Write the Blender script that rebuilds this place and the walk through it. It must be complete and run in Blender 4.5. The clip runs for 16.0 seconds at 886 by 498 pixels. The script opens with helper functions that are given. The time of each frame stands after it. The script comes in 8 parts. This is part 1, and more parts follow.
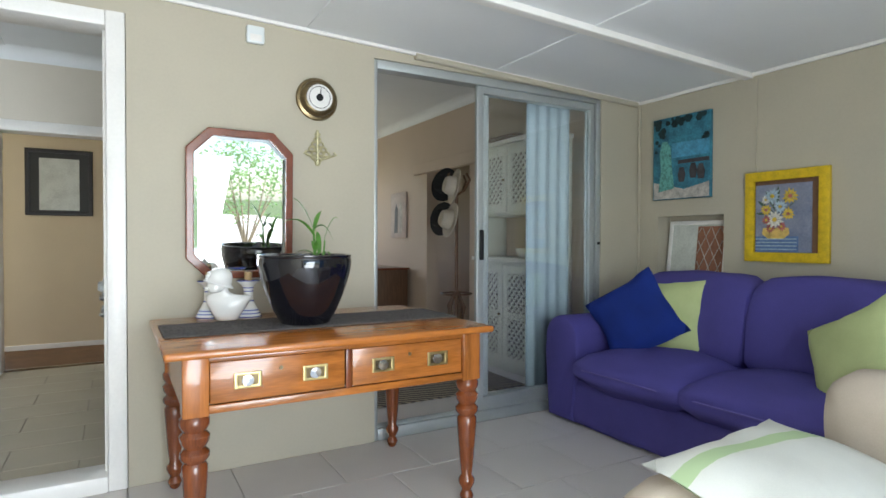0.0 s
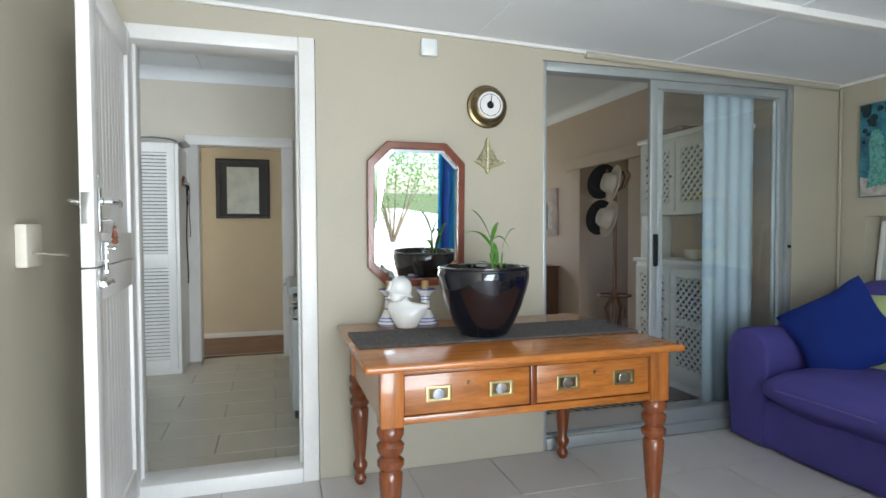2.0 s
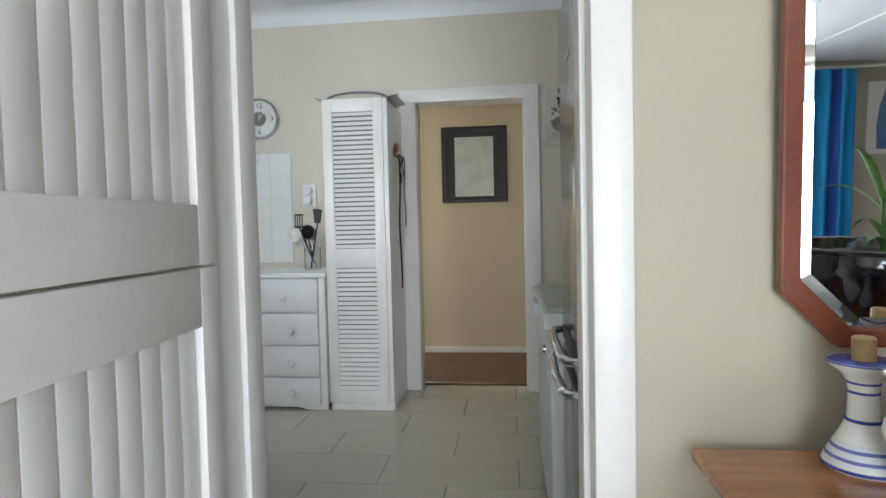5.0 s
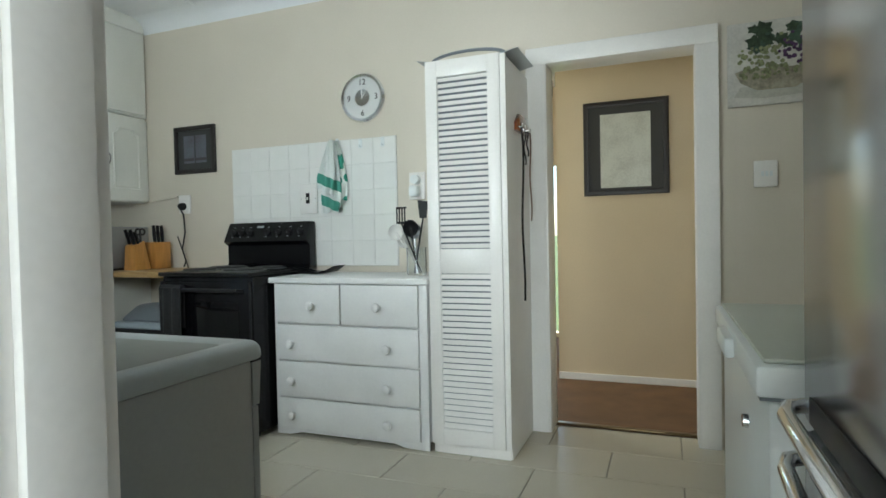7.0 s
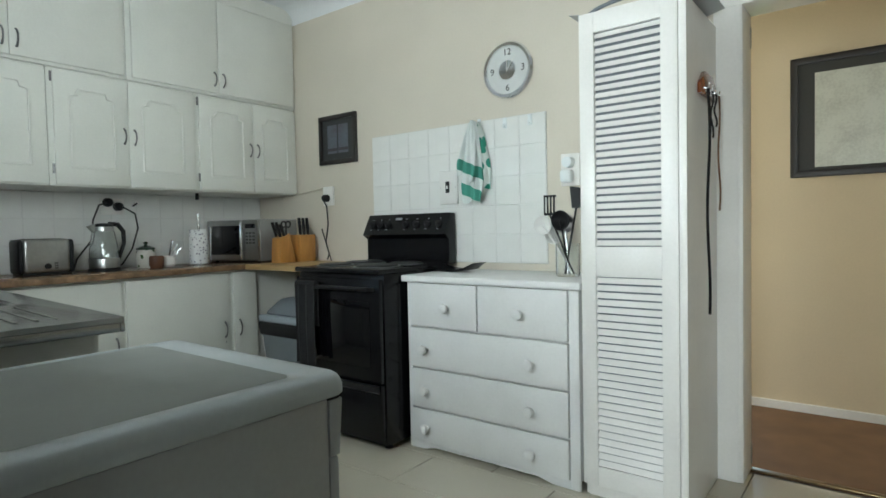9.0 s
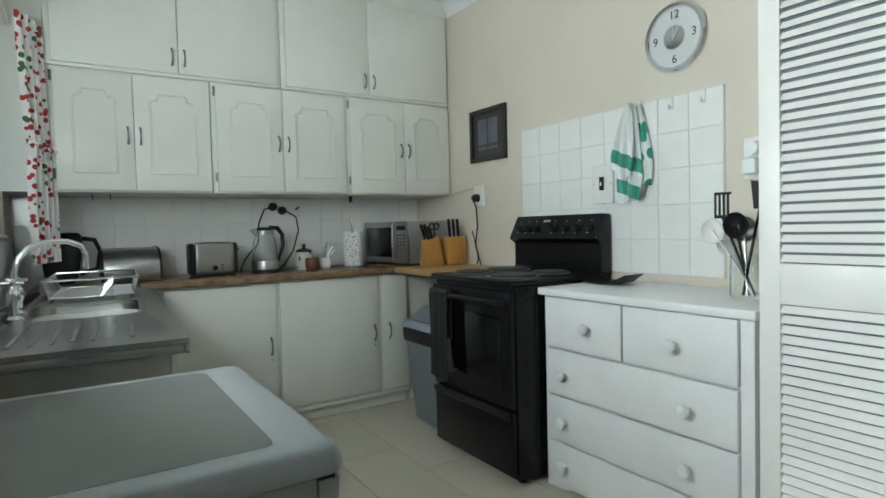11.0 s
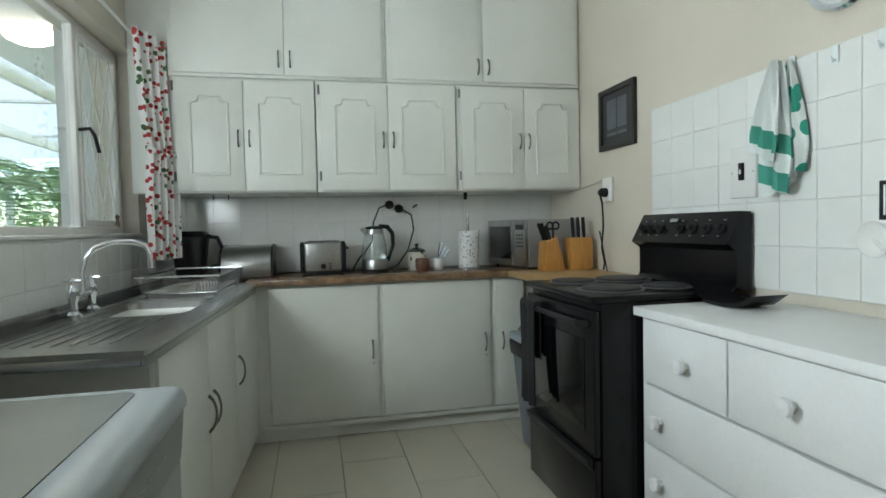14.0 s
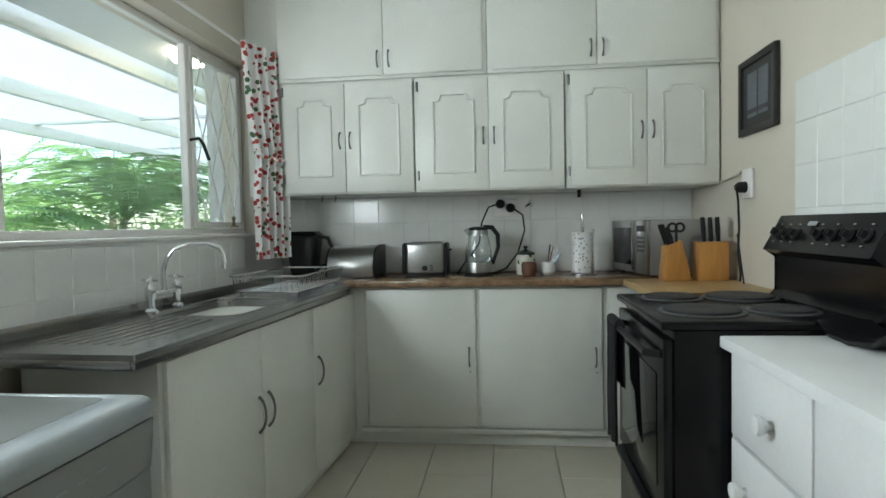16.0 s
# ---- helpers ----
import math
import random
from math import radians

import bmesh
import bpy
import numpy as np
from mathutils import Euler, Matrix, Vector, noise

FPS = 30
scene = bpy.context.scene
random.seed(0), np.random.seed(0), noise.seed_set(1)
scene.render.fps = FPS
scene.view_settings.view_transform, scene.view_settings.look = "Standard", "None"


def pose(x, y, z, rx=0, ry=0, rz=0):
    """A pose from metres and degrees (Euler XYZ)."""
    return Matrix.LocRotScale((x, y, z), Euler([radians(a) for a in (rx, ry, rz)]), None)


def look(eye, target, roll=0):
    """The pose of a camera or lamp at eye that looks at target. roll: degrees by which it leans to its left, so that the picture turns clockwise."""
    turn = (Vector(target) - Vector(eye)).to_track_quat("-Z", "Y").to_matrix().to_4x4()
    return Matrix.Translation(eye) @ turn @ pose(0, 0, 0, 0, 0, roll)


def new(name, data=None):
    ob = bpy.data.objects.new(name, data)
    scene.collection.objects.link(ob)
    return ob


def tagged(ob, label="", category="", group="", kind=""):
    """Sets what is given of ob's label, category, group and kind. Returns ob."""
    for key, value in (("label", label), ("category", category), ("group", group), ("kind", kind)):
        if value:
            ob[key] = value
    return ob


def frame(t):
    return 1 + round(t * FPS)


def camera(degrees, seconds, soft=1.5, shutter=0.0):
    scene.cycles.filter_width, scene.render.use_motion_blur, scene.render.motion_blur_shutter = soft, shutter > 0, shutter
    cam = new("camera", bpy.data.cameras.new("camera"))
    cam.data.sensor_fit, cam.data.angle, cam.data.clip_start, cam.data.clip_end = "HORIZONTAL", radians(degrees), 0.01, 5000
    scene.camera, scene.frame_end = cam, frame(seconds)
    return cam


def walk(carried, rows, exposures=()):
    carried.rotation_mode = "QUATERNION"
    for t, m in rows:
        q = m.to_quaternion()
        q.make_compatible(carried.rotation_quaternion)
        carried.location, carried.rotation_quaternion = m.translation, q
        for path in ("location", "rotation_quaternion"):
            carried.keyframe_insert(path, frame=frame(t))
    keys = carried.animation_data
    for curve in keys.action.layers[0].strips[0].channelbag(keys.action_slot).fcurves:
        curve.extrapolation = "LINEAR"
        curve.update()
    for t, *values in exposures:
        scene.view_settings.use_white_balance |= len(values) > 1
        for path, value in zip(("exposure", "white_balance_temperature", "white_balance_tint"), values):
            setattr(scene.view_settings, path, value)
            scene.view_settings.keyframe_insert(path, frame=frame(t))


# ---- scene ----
cam = camera(75.2, 16.0, soft=1.6)
PATH = [
    (0, (0.285, 0.261, 1.11), (1.274, 1.999, 1.079), 0.1),
    (0.5, (0.221, 0.283, 1.158), (1.127, 2.065, 1.112), 0.2),
    (1, (0.187, 0.294, 1.186), (0.992, 2.124, 1.131), 0.1),
    (1.5, (0.162, 0.319, 1.193), (0.852, 2.195, 1.139), -0.1),
    (2, (0.13, 0.378, 1.202), (0.691, 2.297, 1.138), -0.3),
    (2.5, (0.13, 0.556, 1.18), (0.519, 2.517, 1.116), -0.5),
    (3, (0.131, 0.798, 1.166), (0.378, 2.781, 1.092), -0.5),
    (3.5, (0.097, 1.129, 1.164), (0.209, 3.124, 1.086), -0.6),
    (4, (0.077, 1.454, 1.158), (0.118, 3.452, 1.074), -0.5),
    (4.5, (0.098, 1.822, 1.16), (0.013, 3.818, 1.073), -0.9),
    (7, (0.065, 2.991, 1.085), (-0.662, 4.853, 1.04), -1.2),
    (7.5, (0.004, 3.125, 1.103), (-0.804, 4.953, 1.047), -1.0),
    (8, (-0.042, 3.237, 1.1), (-0.951, 5.017, 1.041), -0.9),
    (8.5, (-0.072, 3.347, 1.099), (-1.134, 5.04, 1.037), -1.0),
    (9, (-0.072, 3.44, 1.104), (-1.287, 5.027, 1.034), -1.2),
    (9.5, (-0.071, 3.54, 1.117), (-1.438, 4.998, 1.043), -1.4),
    (12, (-0.165, 4.093, 1.164), (-1.95, 4.992, 1.083), -1.4),
    (12.5, (-0.198, 4.168, 1.168), (-2.017, 4.994, 1.084), -1.4),
    (13, (-0.215, 4.285, 1.178), (-2.074, 5.015, 1.089), -1.4),
    (13.5, (-0.199, 4.403, 1.174), (-2.106, 5.002, 1.092), -1.4),
    (14, (-0.21, 4.542, 1.164), (-2.161, 4.975, 1.086), -1.3),
    (14.5, (-0.235, 4.69, 1.168), (-2.212, 4.981, 1.086), -1.3),
    (15, (-0.295, 4.849, 1.169), (-2.291, 4.956, 1.095), -1.4),
    (15.5, (-0.382, 5.0, 1.162), (-2.379, 4.901, 1.099), -1.2),
    (16, (-0.395, 5.044, 1.185), (-2.381, 4.824, 1.105), -1.2),
]
walk(cam, [(t, look(eye, target, roll)) for t, eye, target, roll in PATH],
     exposures=[(0.0, 1.36, 6150, 8), (3.0, 1.30, 6050, 8), (4.5, 1.26, 6100, 10), (7.0, 1.50, 6200, 2), (9.5, 1.64, 6200, 2), (13.0, 1.68, 6200, 2), (16.0, 1.78, 6200, 2)])

# ---- world, sun, daylight ----
world = bpy.data.worlds.new("sky")
scene.world = world
world.use_nodes = True
wn = world.node_tree.nodes
sky = wn.new("ShaderNodeTexSky")
sky.sky_type = 'NISHITA'
sky.sun_disc = False
sky.sun_elevation = radians(64)
sky.sun_rotation = radians(56)
wn["Background"].inputs[1].default_value = 0.15
world.node_tree.links.new(sky.outputs[0], wn["Background"].inputs[0])
sun = new("sun", bpy.data.lights.new("sun", 'SUN'))
sun.data.energy, sun.data.angle, sun.data.color = 5.0, radians(0.6), (1, 0.95, 0.86)
sun.matrix_world = look((9, 6, 22), (0, 0, 0))


def daylight(name, eye, target, w, h, power, color=(0.93, 0.97, 1.0)):
    lamp = new(name, bpy.data.lights.new(name, 'AREA'))
    lamp.data.shape, lamp.data.size, lamp.data.size_y = 'RECTANGLE', w, h
    lamp.data.energy, lamp.data.color = power, color
    lamp.matrix_world = look(eye, target)
    return lamp


daylight("daylight_veranda_opening", (0.6, -1.1, 0.95), (-0.8, 1.4, 2.4), 1.6, 1.9, 52)
daylight("daylight_kitchen_window", (-1.5, 3.47, 1.63), (-2.2, 6.0, 2.9), 0.78, 0.85, 8.6)
daylight("daylight_hall_window", (-2.35, 6.95, 1.4), (0, 6.95, 1.2), 0.9, 1.3, 8, (1, 0.93, 0.82))
# lounge lamp is an added fill, set at an assumed north window out of view
daylight("daylight_lounge_fill", (2.3, 8.3, 1.5), (2.3, 5.0, 1.0), 1.8, 1.3, 3.6, (1, 0.95, 0.88))

# ---- materials ----


def mat(name, color, rough=0.5, metal=0.0, vary=0.06, scale=6.0, grain=80.0, bump=0.05, spec=0.5, stretch=(1, 1, 1), second=None, coat=0.0):
    """A painted or natural surface: broad stains, fine grain and relief."""
    m = bpy.data.materials.new(name)
    m.use_nodes = True
    n, l = m.node_tree.nodes, m.node_tree.links
    b = n["Principled BSDF"]
    b.inputs["Roughness"].default_value, b.inputs["Metallic"].default_value = rough, metal
    b.inputs["Specular IOR Level"].default_value = spec
    b.inputs["Coat Weight"].default_value = coat
    co = n.new("ShaderNodeTexCoord")
    mp = n.new("ShaderNodeMapping")
    mp.inputs["Scale"].default_value = stretch
    l.new(co.outputs["Object"], mp.inputs["Vector"])
    big = n.new("ShaderNodeTexNoise")
    big.inputs["Scale"].default_value, big.inputs["Detail"].default_value = scale, 5
    l.new(mp.outputs[0], big.inputs["Vector"])
    fine = n.new("ShaderNodeTexNoise")
    fine.inputs["Scale"].default_value, fine.inputs["Detail"].default_value = grain, 3
    l.new(mp.outputs[0], fine.inputs["Vector"])
    ramp = n.new("ShaderNodeValToRGB")
    dark = second or tuple(c * (1 - 2.2 * vary) for c in color)
    light = tuple(min(1, c * (1 + vary)) for c in color)
    ramp.color_ramp.elements[0].position, ramp.color_ramp.elements[1].position = 0.3, 0.7
    ramp.color_ramp.elements[0].color, ramp.color_ramp.elements[1].color = (*dark, 1), (*light, 1)
    mix = n.new("ShaderNodeMath")
    mix.operation = 'MULTIPLY_ADD'
    mix.inputs[1].default_value = 0.35
    l.new(fine.outputs[0], mix.inputs[0])
    sc = n.new("ShaderNodeMath")
    sc.operation = 'MULTIPLY'
    sc.inputs[1].default_value = 0.65
    l.new(big.outputs[0], sc.inputs[0])
    l.new(sc.outputs[0], mix.inputs[2])
    info = n.new("ShaderNodeObjectInfo")
    jit = n.new("ShaderNodeMath")
    jit.operation = 'MULTIPLY_ADD'
    jit.inputs[1].default_value = 0.14
    l.new(info.outputs["Random"], jit.inputs[0])
    l.new(mix.outputs[0], jit.inputs[2])
    l.new(jit.outputs[0], ramp.inputs[0])
    l.new(ramp.outputs[0], b.inputs["Base Color"])
    rr = n.new("ShaderNodeMapRange")
    rr.inputs[3].default_value, rr.inputs[4].default_value = max(0.02, rough * 0.82), min(1, rough * 1.18)
    l.new(big.outputs[0], rr.inputs[0])
    l.new(rr.outputs[0], b.inputs["Roughness"])
    if bump:
        bp = n.new("ShaderNodeBump")
        bp.inputs["Strength"].default_value, bp.inputs["Distance"].default_value = bump, 0.01
        l.new(mix.outputs[0], bp.inputs["Height"])
        l.new(bp.outputs[0], b.inputs["Normal"])
    return m


def glass(name, tint=(0.95, 0.98, 0.98), rough=0.0):
    m = bpy.data.materials.new(name)
    m.use_nodes = True
    b = m.node_tree.nodes["Principled BSDF"]
    b.inputs["Base Color"].default_value = (*tint, 1)
    b.inputs["Transmission Weight"].default_value, b.inputs["Roughness"].default_value, b.inputs["IOR"].default_value = 1, rough, 1.45
    return m


def glow(name, color, strength):
    m = bpy.data.materials.new(name)
    m.use_nodes = True
    b = m.node_tree.nodes["Principled BSDF"]
    b.inputs["Base Color"].default_value = (*color, 1)
    b.inputs["Emission Color"].default_value, b.inputs["Emission Strength"].default_value = (*color, 1), strength
    return m


def dots(name, base, spot, scale, size, rough=0.6, spot2=None):
    """Printed spots on a plain ground."""
    m = mat(name, base, rough, vary=0.04)
    n, l = m.node_tree.nodes, m.node_tree.links
    co = n.new("ShaderNodeTexCoord")
    vor = n.new("ShaderNodeTexVoronoi")
    vor.inputs["Scale"].default_value = scale
    l.new(co.outputs["Object"], vor.inputs["Vector"])
    lt = n.new("ShaderNodeMath")
    lt.operation = 'LESS_THAN'
    lt.inputs[1].default_value = size
    l.new(vor.outputs["Distance"], lt.inputs[0])
    mx = n.new("ShaderNodeMix")
    mx.data_type = 'RGBA'
    mx.inputs[7].default_value = (*spot, 1)
    if spot2:
        sep = n.new("ShaderNodeSeparateColor")
        l.new(vor.outputs["Color"], sep.inputs[0])
        pick = n.new("ShaderNodeMath")
        pick.operation = 'GREATER_THAN'
        pick.inputs[1].default_value = 0.68
        l.new(sep.outputs[0], pick.inputs[0])
        two = n.new("ShaderNodeMix")
        two.data_type = 'RGBA'
        two.inputs[6].default_value, two.inputs[7].default_value = (*spot, 1), (*spot2, 1)
        l.new(pick.outputs[0], two.inputs[0])
        l.new(two.outputs[2], mx.inputs[7])
    src = [k.from_socket for k in l if k.to_socket == n["Principled BSDF"].inputs["Base Color"]][0]
    l.new(src, mx.inputs[6])
    l.new(lt.outputs[0], mx.inputs[0])
    l.new(mx.outputs[2], n["Principled BSDF"].inputs["Base Color"])
    return m


def stripes(name, a, b2, scale, axis='X', rough=0.85, width=0.5, vary=0.05):
    m = mat(name, a, rough, vary=vary, grain=300, bump=0.15)
    n, l = m.node_tree.nodes, m.node_tree.links
    co = n.new("ShaderNodeTexCoord")
    w = n.new("ShaderNodeTexWave")
    w.bands_direction = axis
    w.inputs["Scale"].default_value, w.inputs["Distortion"].default_value = scale, 0.4
    l.new(co.outputs["Object"], w.inputs["Vector"])
    gt = n.new("ShaderNodeMath")
    gt.operation = 'GREATER_THAN'
    gt.inputs[1].default_value = width
    l.new(w.outputs["Fac"], gt.inputs[0])
    mx = n.new("ShaderNodeMix")
    mx.data_type = 'RGBA'
    mx.inputs[7].default_value = (*b2, 1)
    src = [k.from_socket for k in l if k.to_socket == n["Principled BSDF"].inputs["Base Color"]][0]
    l.new(src, mx.inputs[6])
    l.new(gt.outputs[0], mx.inputs[0])
    l.new(mx.outputs[2], n["Principled BSDF"].inputs["Base Color"])
    return m


M_TAUPE = mat("taupe_wall_paint", (0.47, 0.43, 0.335), 0.62, vary=0.03, scale=2.5, bump=0.08)
M_CREAM = mat("cream_kitchen_paint", (0.66, 0.605, 0.51), 0.6, vary=0.025, scale=2.5, bump=0.08)
M_HALL = mat("warm_cream_hall_paint", (0.66, 0.55, 0.38), 0.65, vary=0.03, scale=2.5, bump=0.08)
M_LOUNGE = mat("beige_lounge_paint", (0.52, 0.42, 0.33), 0.65, vary=0.03, scale=2.5, bump=0.08)
M_CEIL = mat("white_ceiling_paint", (0.80, 0.82, 0.83), 0.6, vary=0.02, scale=2, bump=0.04)
M_WHITE = mat("white_gloss_paint", (0.83, 0.81, 0.775), 0.32, vary=0.03, scale=5, bump=0.04)
M_CABINET = mat("white_cupboard_enamel", (0.74, 0.745, 0.69), 0.33, vary=0.03, scale=4, bump=0.03)
M_CHEST = mat("white_chest_paint", (0.80, 0.80, 0.79), 0.4, vary=0.03, scale=6, bump=0.05)
M_TILE = mat("beige_floor_tile", (0.57, 0.53, 0.43), 0.22, vary=0.025, scale=3, bump=0.03)
M_TILE_V = mat("pale_grey_floor_tile", (0.63, 0.60, 0.58), 0.36, vary=0.03, scale=3, bump=0.03)
M_GROUT = mat("grey_grout", (0.30, 0.28, 0.24), 0.9, vary=0.1)
M_GROUT_V = mat("pale_grey_grout", (0.50, 0.47, 0.44), 0.9, vary=0.08)
M_WTILE = mat("white_glazed_wall_tile", (0.80, 0.80, 0.77), 0.12, vary=0.02, bump=0.01)
M_WGROUT = mat("off_white_grout", (0.72, 0.72, 0.69), 0.9, vary=0.04)
M_CARPET = mat("brown_carpet", (0.20, 0.115, 0.06), 0.95, vary=0.15, grain=260, bump=0.5)
M_PINE = mat("polished_honey_pine", (0.37, 0.125, 0.023), 0.22, vary=0.28, scale=3.5, grain=22, bump=0.03, stretch=(0.9, 9, 9), coat=0.35)
M_PINE_LEG = mat("polished_pine_leg", (0.175, 0.046, 0.012), 0.24, vary=0.28, scale=3.5, grain=22, bump=0.03, stretch=(9, 9, 0.9), coat=0.35)
M_PINE_BLOCK = mat("polished_pine_post", (0.36, 0.12, 0.023), 0.22, vary=0.24, scale=3.5, grain=22, bump=0.03, stretch=(9, 9, 0.9), coat=0.35)
M_MAHOG = mat("mahogany_frame", (0.17, 0.045, 0.02), 0.25, vary=0.2, scale=8, coat=0.3)
M_BRASS = mat("worn_brass", (0.52, 0.42, 0.20), 0.32, 1.0, vary=0.12, scale=20)
M_BRASS_D = mat("dark_antique_brass", (0.20, 0.15, 0.08), 0.3, 0.9, vary=0.2, scale=20)
M_BRASS_P = mat("pale_brass_ornament", (0.46, 0.42, 0.26), 0.45, 0.6, vary=0.2, scale=30)
M_CHROME = mat("chrome", (0.75, 0.76, 0.78), 0.12, 1.0, vary=0.03)
M_STEEL = mat("brushed_steel", (0.42, 0.42, 0.41), 0.3, 1.0, vary=0.06, scale=3, grain=120, bump=0.02, stretch=(1, 14, 14))
M_PULL = mat("dull_nickel_pull", (0.20, 0.20, 0.20), 0.3, 0.9)
M_CLOCK = mat("silver_clock_face", (0.68, 0.69, 0.68), 0.35, 0.2, vary=0.02)
M_STEEL_S = mat("satin_steel_sink", (0.36, 0.36, 0.35), 0.25, 1.0, vary=0.05, scale=5, grain=160, bump=0.012)
M_ALU = mat("grey_aluminium_frame", (0.45, 0.48, 0.48), 0.4, 0.5, vary=0.05)
M_BLACKPOT = mat("black_glazed_ceramic", (0.006, 0.006, 0.010), 0.06, vary=0.1, bump=0.0, coat=0.6)
M_BLACK = mat("black_enamel", (0.006, 0.006, 0.007), 0.24, vary=0.1, bump=0.008, spec=0.28)
M_BLACKGL = mat("black_oven_glass", (0.004, 0.004, 0.005), 0.06, vary=0.05, bump=0.0)
M_BLACKPL = mat("black_plastic", (0.012, 0.012, 0.013), 0.42, vary=0.1, bump=0.03, spec=0.3)
M_PLATE = mat("cast_iron_hotplate", (0.02, 0.02, 0.021), 0.55, vary=0.2)
M_DGREY = mat("dark_grey_metal", (0.10, 0.105, 0.105), 0.45, 0.3, vary=0.06)
M_WASH_SIDE = mat("silver_grey_enamel", (0.31, 0.32, 0.315), 0.4, 0.35, vary=0.04, scale=2)
M_WASH_TOP = mat("pale_silver_plastic_edge", (0.37, 0.40, 0.415), 0.3, 0.3, vary=0.03)
M_WASH_LID = mat("grey_laminate_lid", (0.18, 0.19, 0.18), 0.38, 0.1, vary=0.008, spec=0.3)
M_FRIDGE = mat("stainless_fridge_door", (0.36, 0.37, 0.39), 0.2, 0.95, vary=0.02, scale=0.8, grain=200, bump=0.004)
M_LIDTOP = mat("pale_green_laminate", (0.50, 0.53, 0.46), 0.35, vary=0.04, scale=3)
M_FREEZER = mat("white_appliance_enamel", (0.76, 0.80, 0.80), 0.3, vary=0.02)
M_PURPLE = mat("purple_cotton_cover", (0.080, 0.070, 0.275), 0.92, vary=0.12, scale=3, grain=260, bump=0.35, spec=0.2)
M_PIPING = mat("lilac_piping", (0.12, 0.10, 0.34), 0.9, vary=0.1)
M_BLUE = mat("royal_blue_cotton", (0.012, 0.03, 0.20), 0.9, vary=0.1, grain=260, bump=0.3, spec=0.2)
M_LIME = mat("pale_lime_cotton", (0.46, 0.52, 0.25), 0.9, vary=0.08, grain=260, bump=0.3, spec=0.2)
M_BEIGE = mat("beige_linen_cover", (0.50, 0.43, 0.35), 0.92, vary=0.06, grain=260, bump=0.3, spec=0.2)
M_STRIPE = stripes("white_green_striped_linen", (0.66, 0.66, 0.60), (0.42, 0.54, 0.30), 1.1, 'Y', width=0.93)
M_RUNNER = mat("dark_woven_runner", (0.10, 0.09, 0.085), 0.95, vary=0.4, second=(0.012, 0.011, 0.011), scale=60, grain=220, bump=0.8)
M_CURTAIN_B = stripes("blue_turquoise_curtain", (0.02, 0.26, 0.55), (0.025, 0.08, 0.36), 1.6, 'X', width=0.6)
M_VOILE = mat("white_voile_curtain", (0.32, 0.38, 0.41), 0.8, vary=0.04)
M_FLORAL = dots("white_strawberry_print_cotton", (0.78, 0.76, 0.74), (0.36, 0.035, 0.03), 32, 0.40, 0.85, (0.06, 0.13, 0.05))
M_PORC = mat("white_porcelain", (0.80, 0.79, 0.76), 0.16, vary=0.02, bump=0.01)
M_PORC_B = stripes("blue_white_porcelain", (0.72, 0.74, 0.78), (0.16, 0.20, 0.50), 22, 'Z', 0.18, width=0.72)
M_COBALT = mat("cobalt_glaze", (0.06, 0.09, 0.38), 0.18, vary=0.15, scale=40)
M_LEAF = mat("plant_leaf", (0.10, 0.26, 0.035), 0.42, vary=0.25, scale=20)
M_SOIL = mat("potting_soil", (0.035, 0.022, 0.013), 0.95, vary=0.3, grain=60, bump=1.0)
M_YELLOW = mat("yellow_painted_frame", (0.62, 0.43, 0.01), 0.5, vary=0.15, scale=25)
M_WORK = mat("brown_stone_worktop", (0.22, 0.135, 0.075), 0.25, vary=0.35, scale=16, grain=60, bump=0.02)
M_BOARD = mat("light_beech_board", (0.46, 0.30, 0.13), 0.4, vary=0.15, scale=4, grain=30, stretch=(1, 8, 8))
M_BLOCK = mat("honey_beech_block", (0.50, 0.24, 0.06), 0.38, vary=0.15, scale=6, stretch=(8, 8, 1))
M_KNIFE = M_BLACKPL
M_WFRAME = mat("black_wood_frame", (0.018, 0.014, 0.013), 0.4, vary=0.2)
M_MOUNT = mat("dark_picture_mount", (0.035, 0.036, 0.035), 0.6, vary=0.15)
M_GREYWOOD = mat("weathered_brown_wood", (0.14, 0.07, 0.035), 0.5, vary=0.25, stretch=(8, 8, 1))
M_GLASS = glass("clear_glass")
M_FROST = mat("pale_etched_print", (0.56, 0.58, 0.53), 0.25, vary=0.16, scale=7)
M_MIRROR = mat("silvered_mirror", (0.93, 0.94, 0.94), 0.008, 1.0, vary=0.0, bump=0)
M_BEVELGL = mat("bevelled_mirror_edge", (0.85, 0.92, 0.94), 0.03, 1.0, vary=0.0, bump=0)
M_ROOF = mat("grey_roof_sheet", (0.42, 0.44, 0.47), 0.45, 0.4, vary=0.1)
_n = M_ROOF.node_tree
_t = _n.nodes.new("ShaderNodeBsdfTranslucent")
_t.inputs[0].default_value = (0.80, 0.85, 0.89, 1)
_m = _n.nodes.new("ShaderNodeMixShader")
_m.inputs[0].default_value = 0.60
_n.links.new(_n.nodes["Principled BSDF"].outputs[0], _m.inputs[1])
_n.links.new(_t.outputs[0], _m.inputs[2])
_n.links.new(_m.outputs[0], _n.nodes["Material Output"].inputs[0])
M_LAWN = mat("garden_ground", (0.07, 0.10, 0.03), 0.95, vary=0.4, scale=4, grain=40, bump=0.6)
M_FOL = mat("garden_foliage", (0.18, 0.29, 0.085), 0.5, vary=0.45, scale=1.2)
M_FOL2 = mat("palm_frond", (0.17, 0.29, 0.095), 0.38, vary=0.45, scale=3)
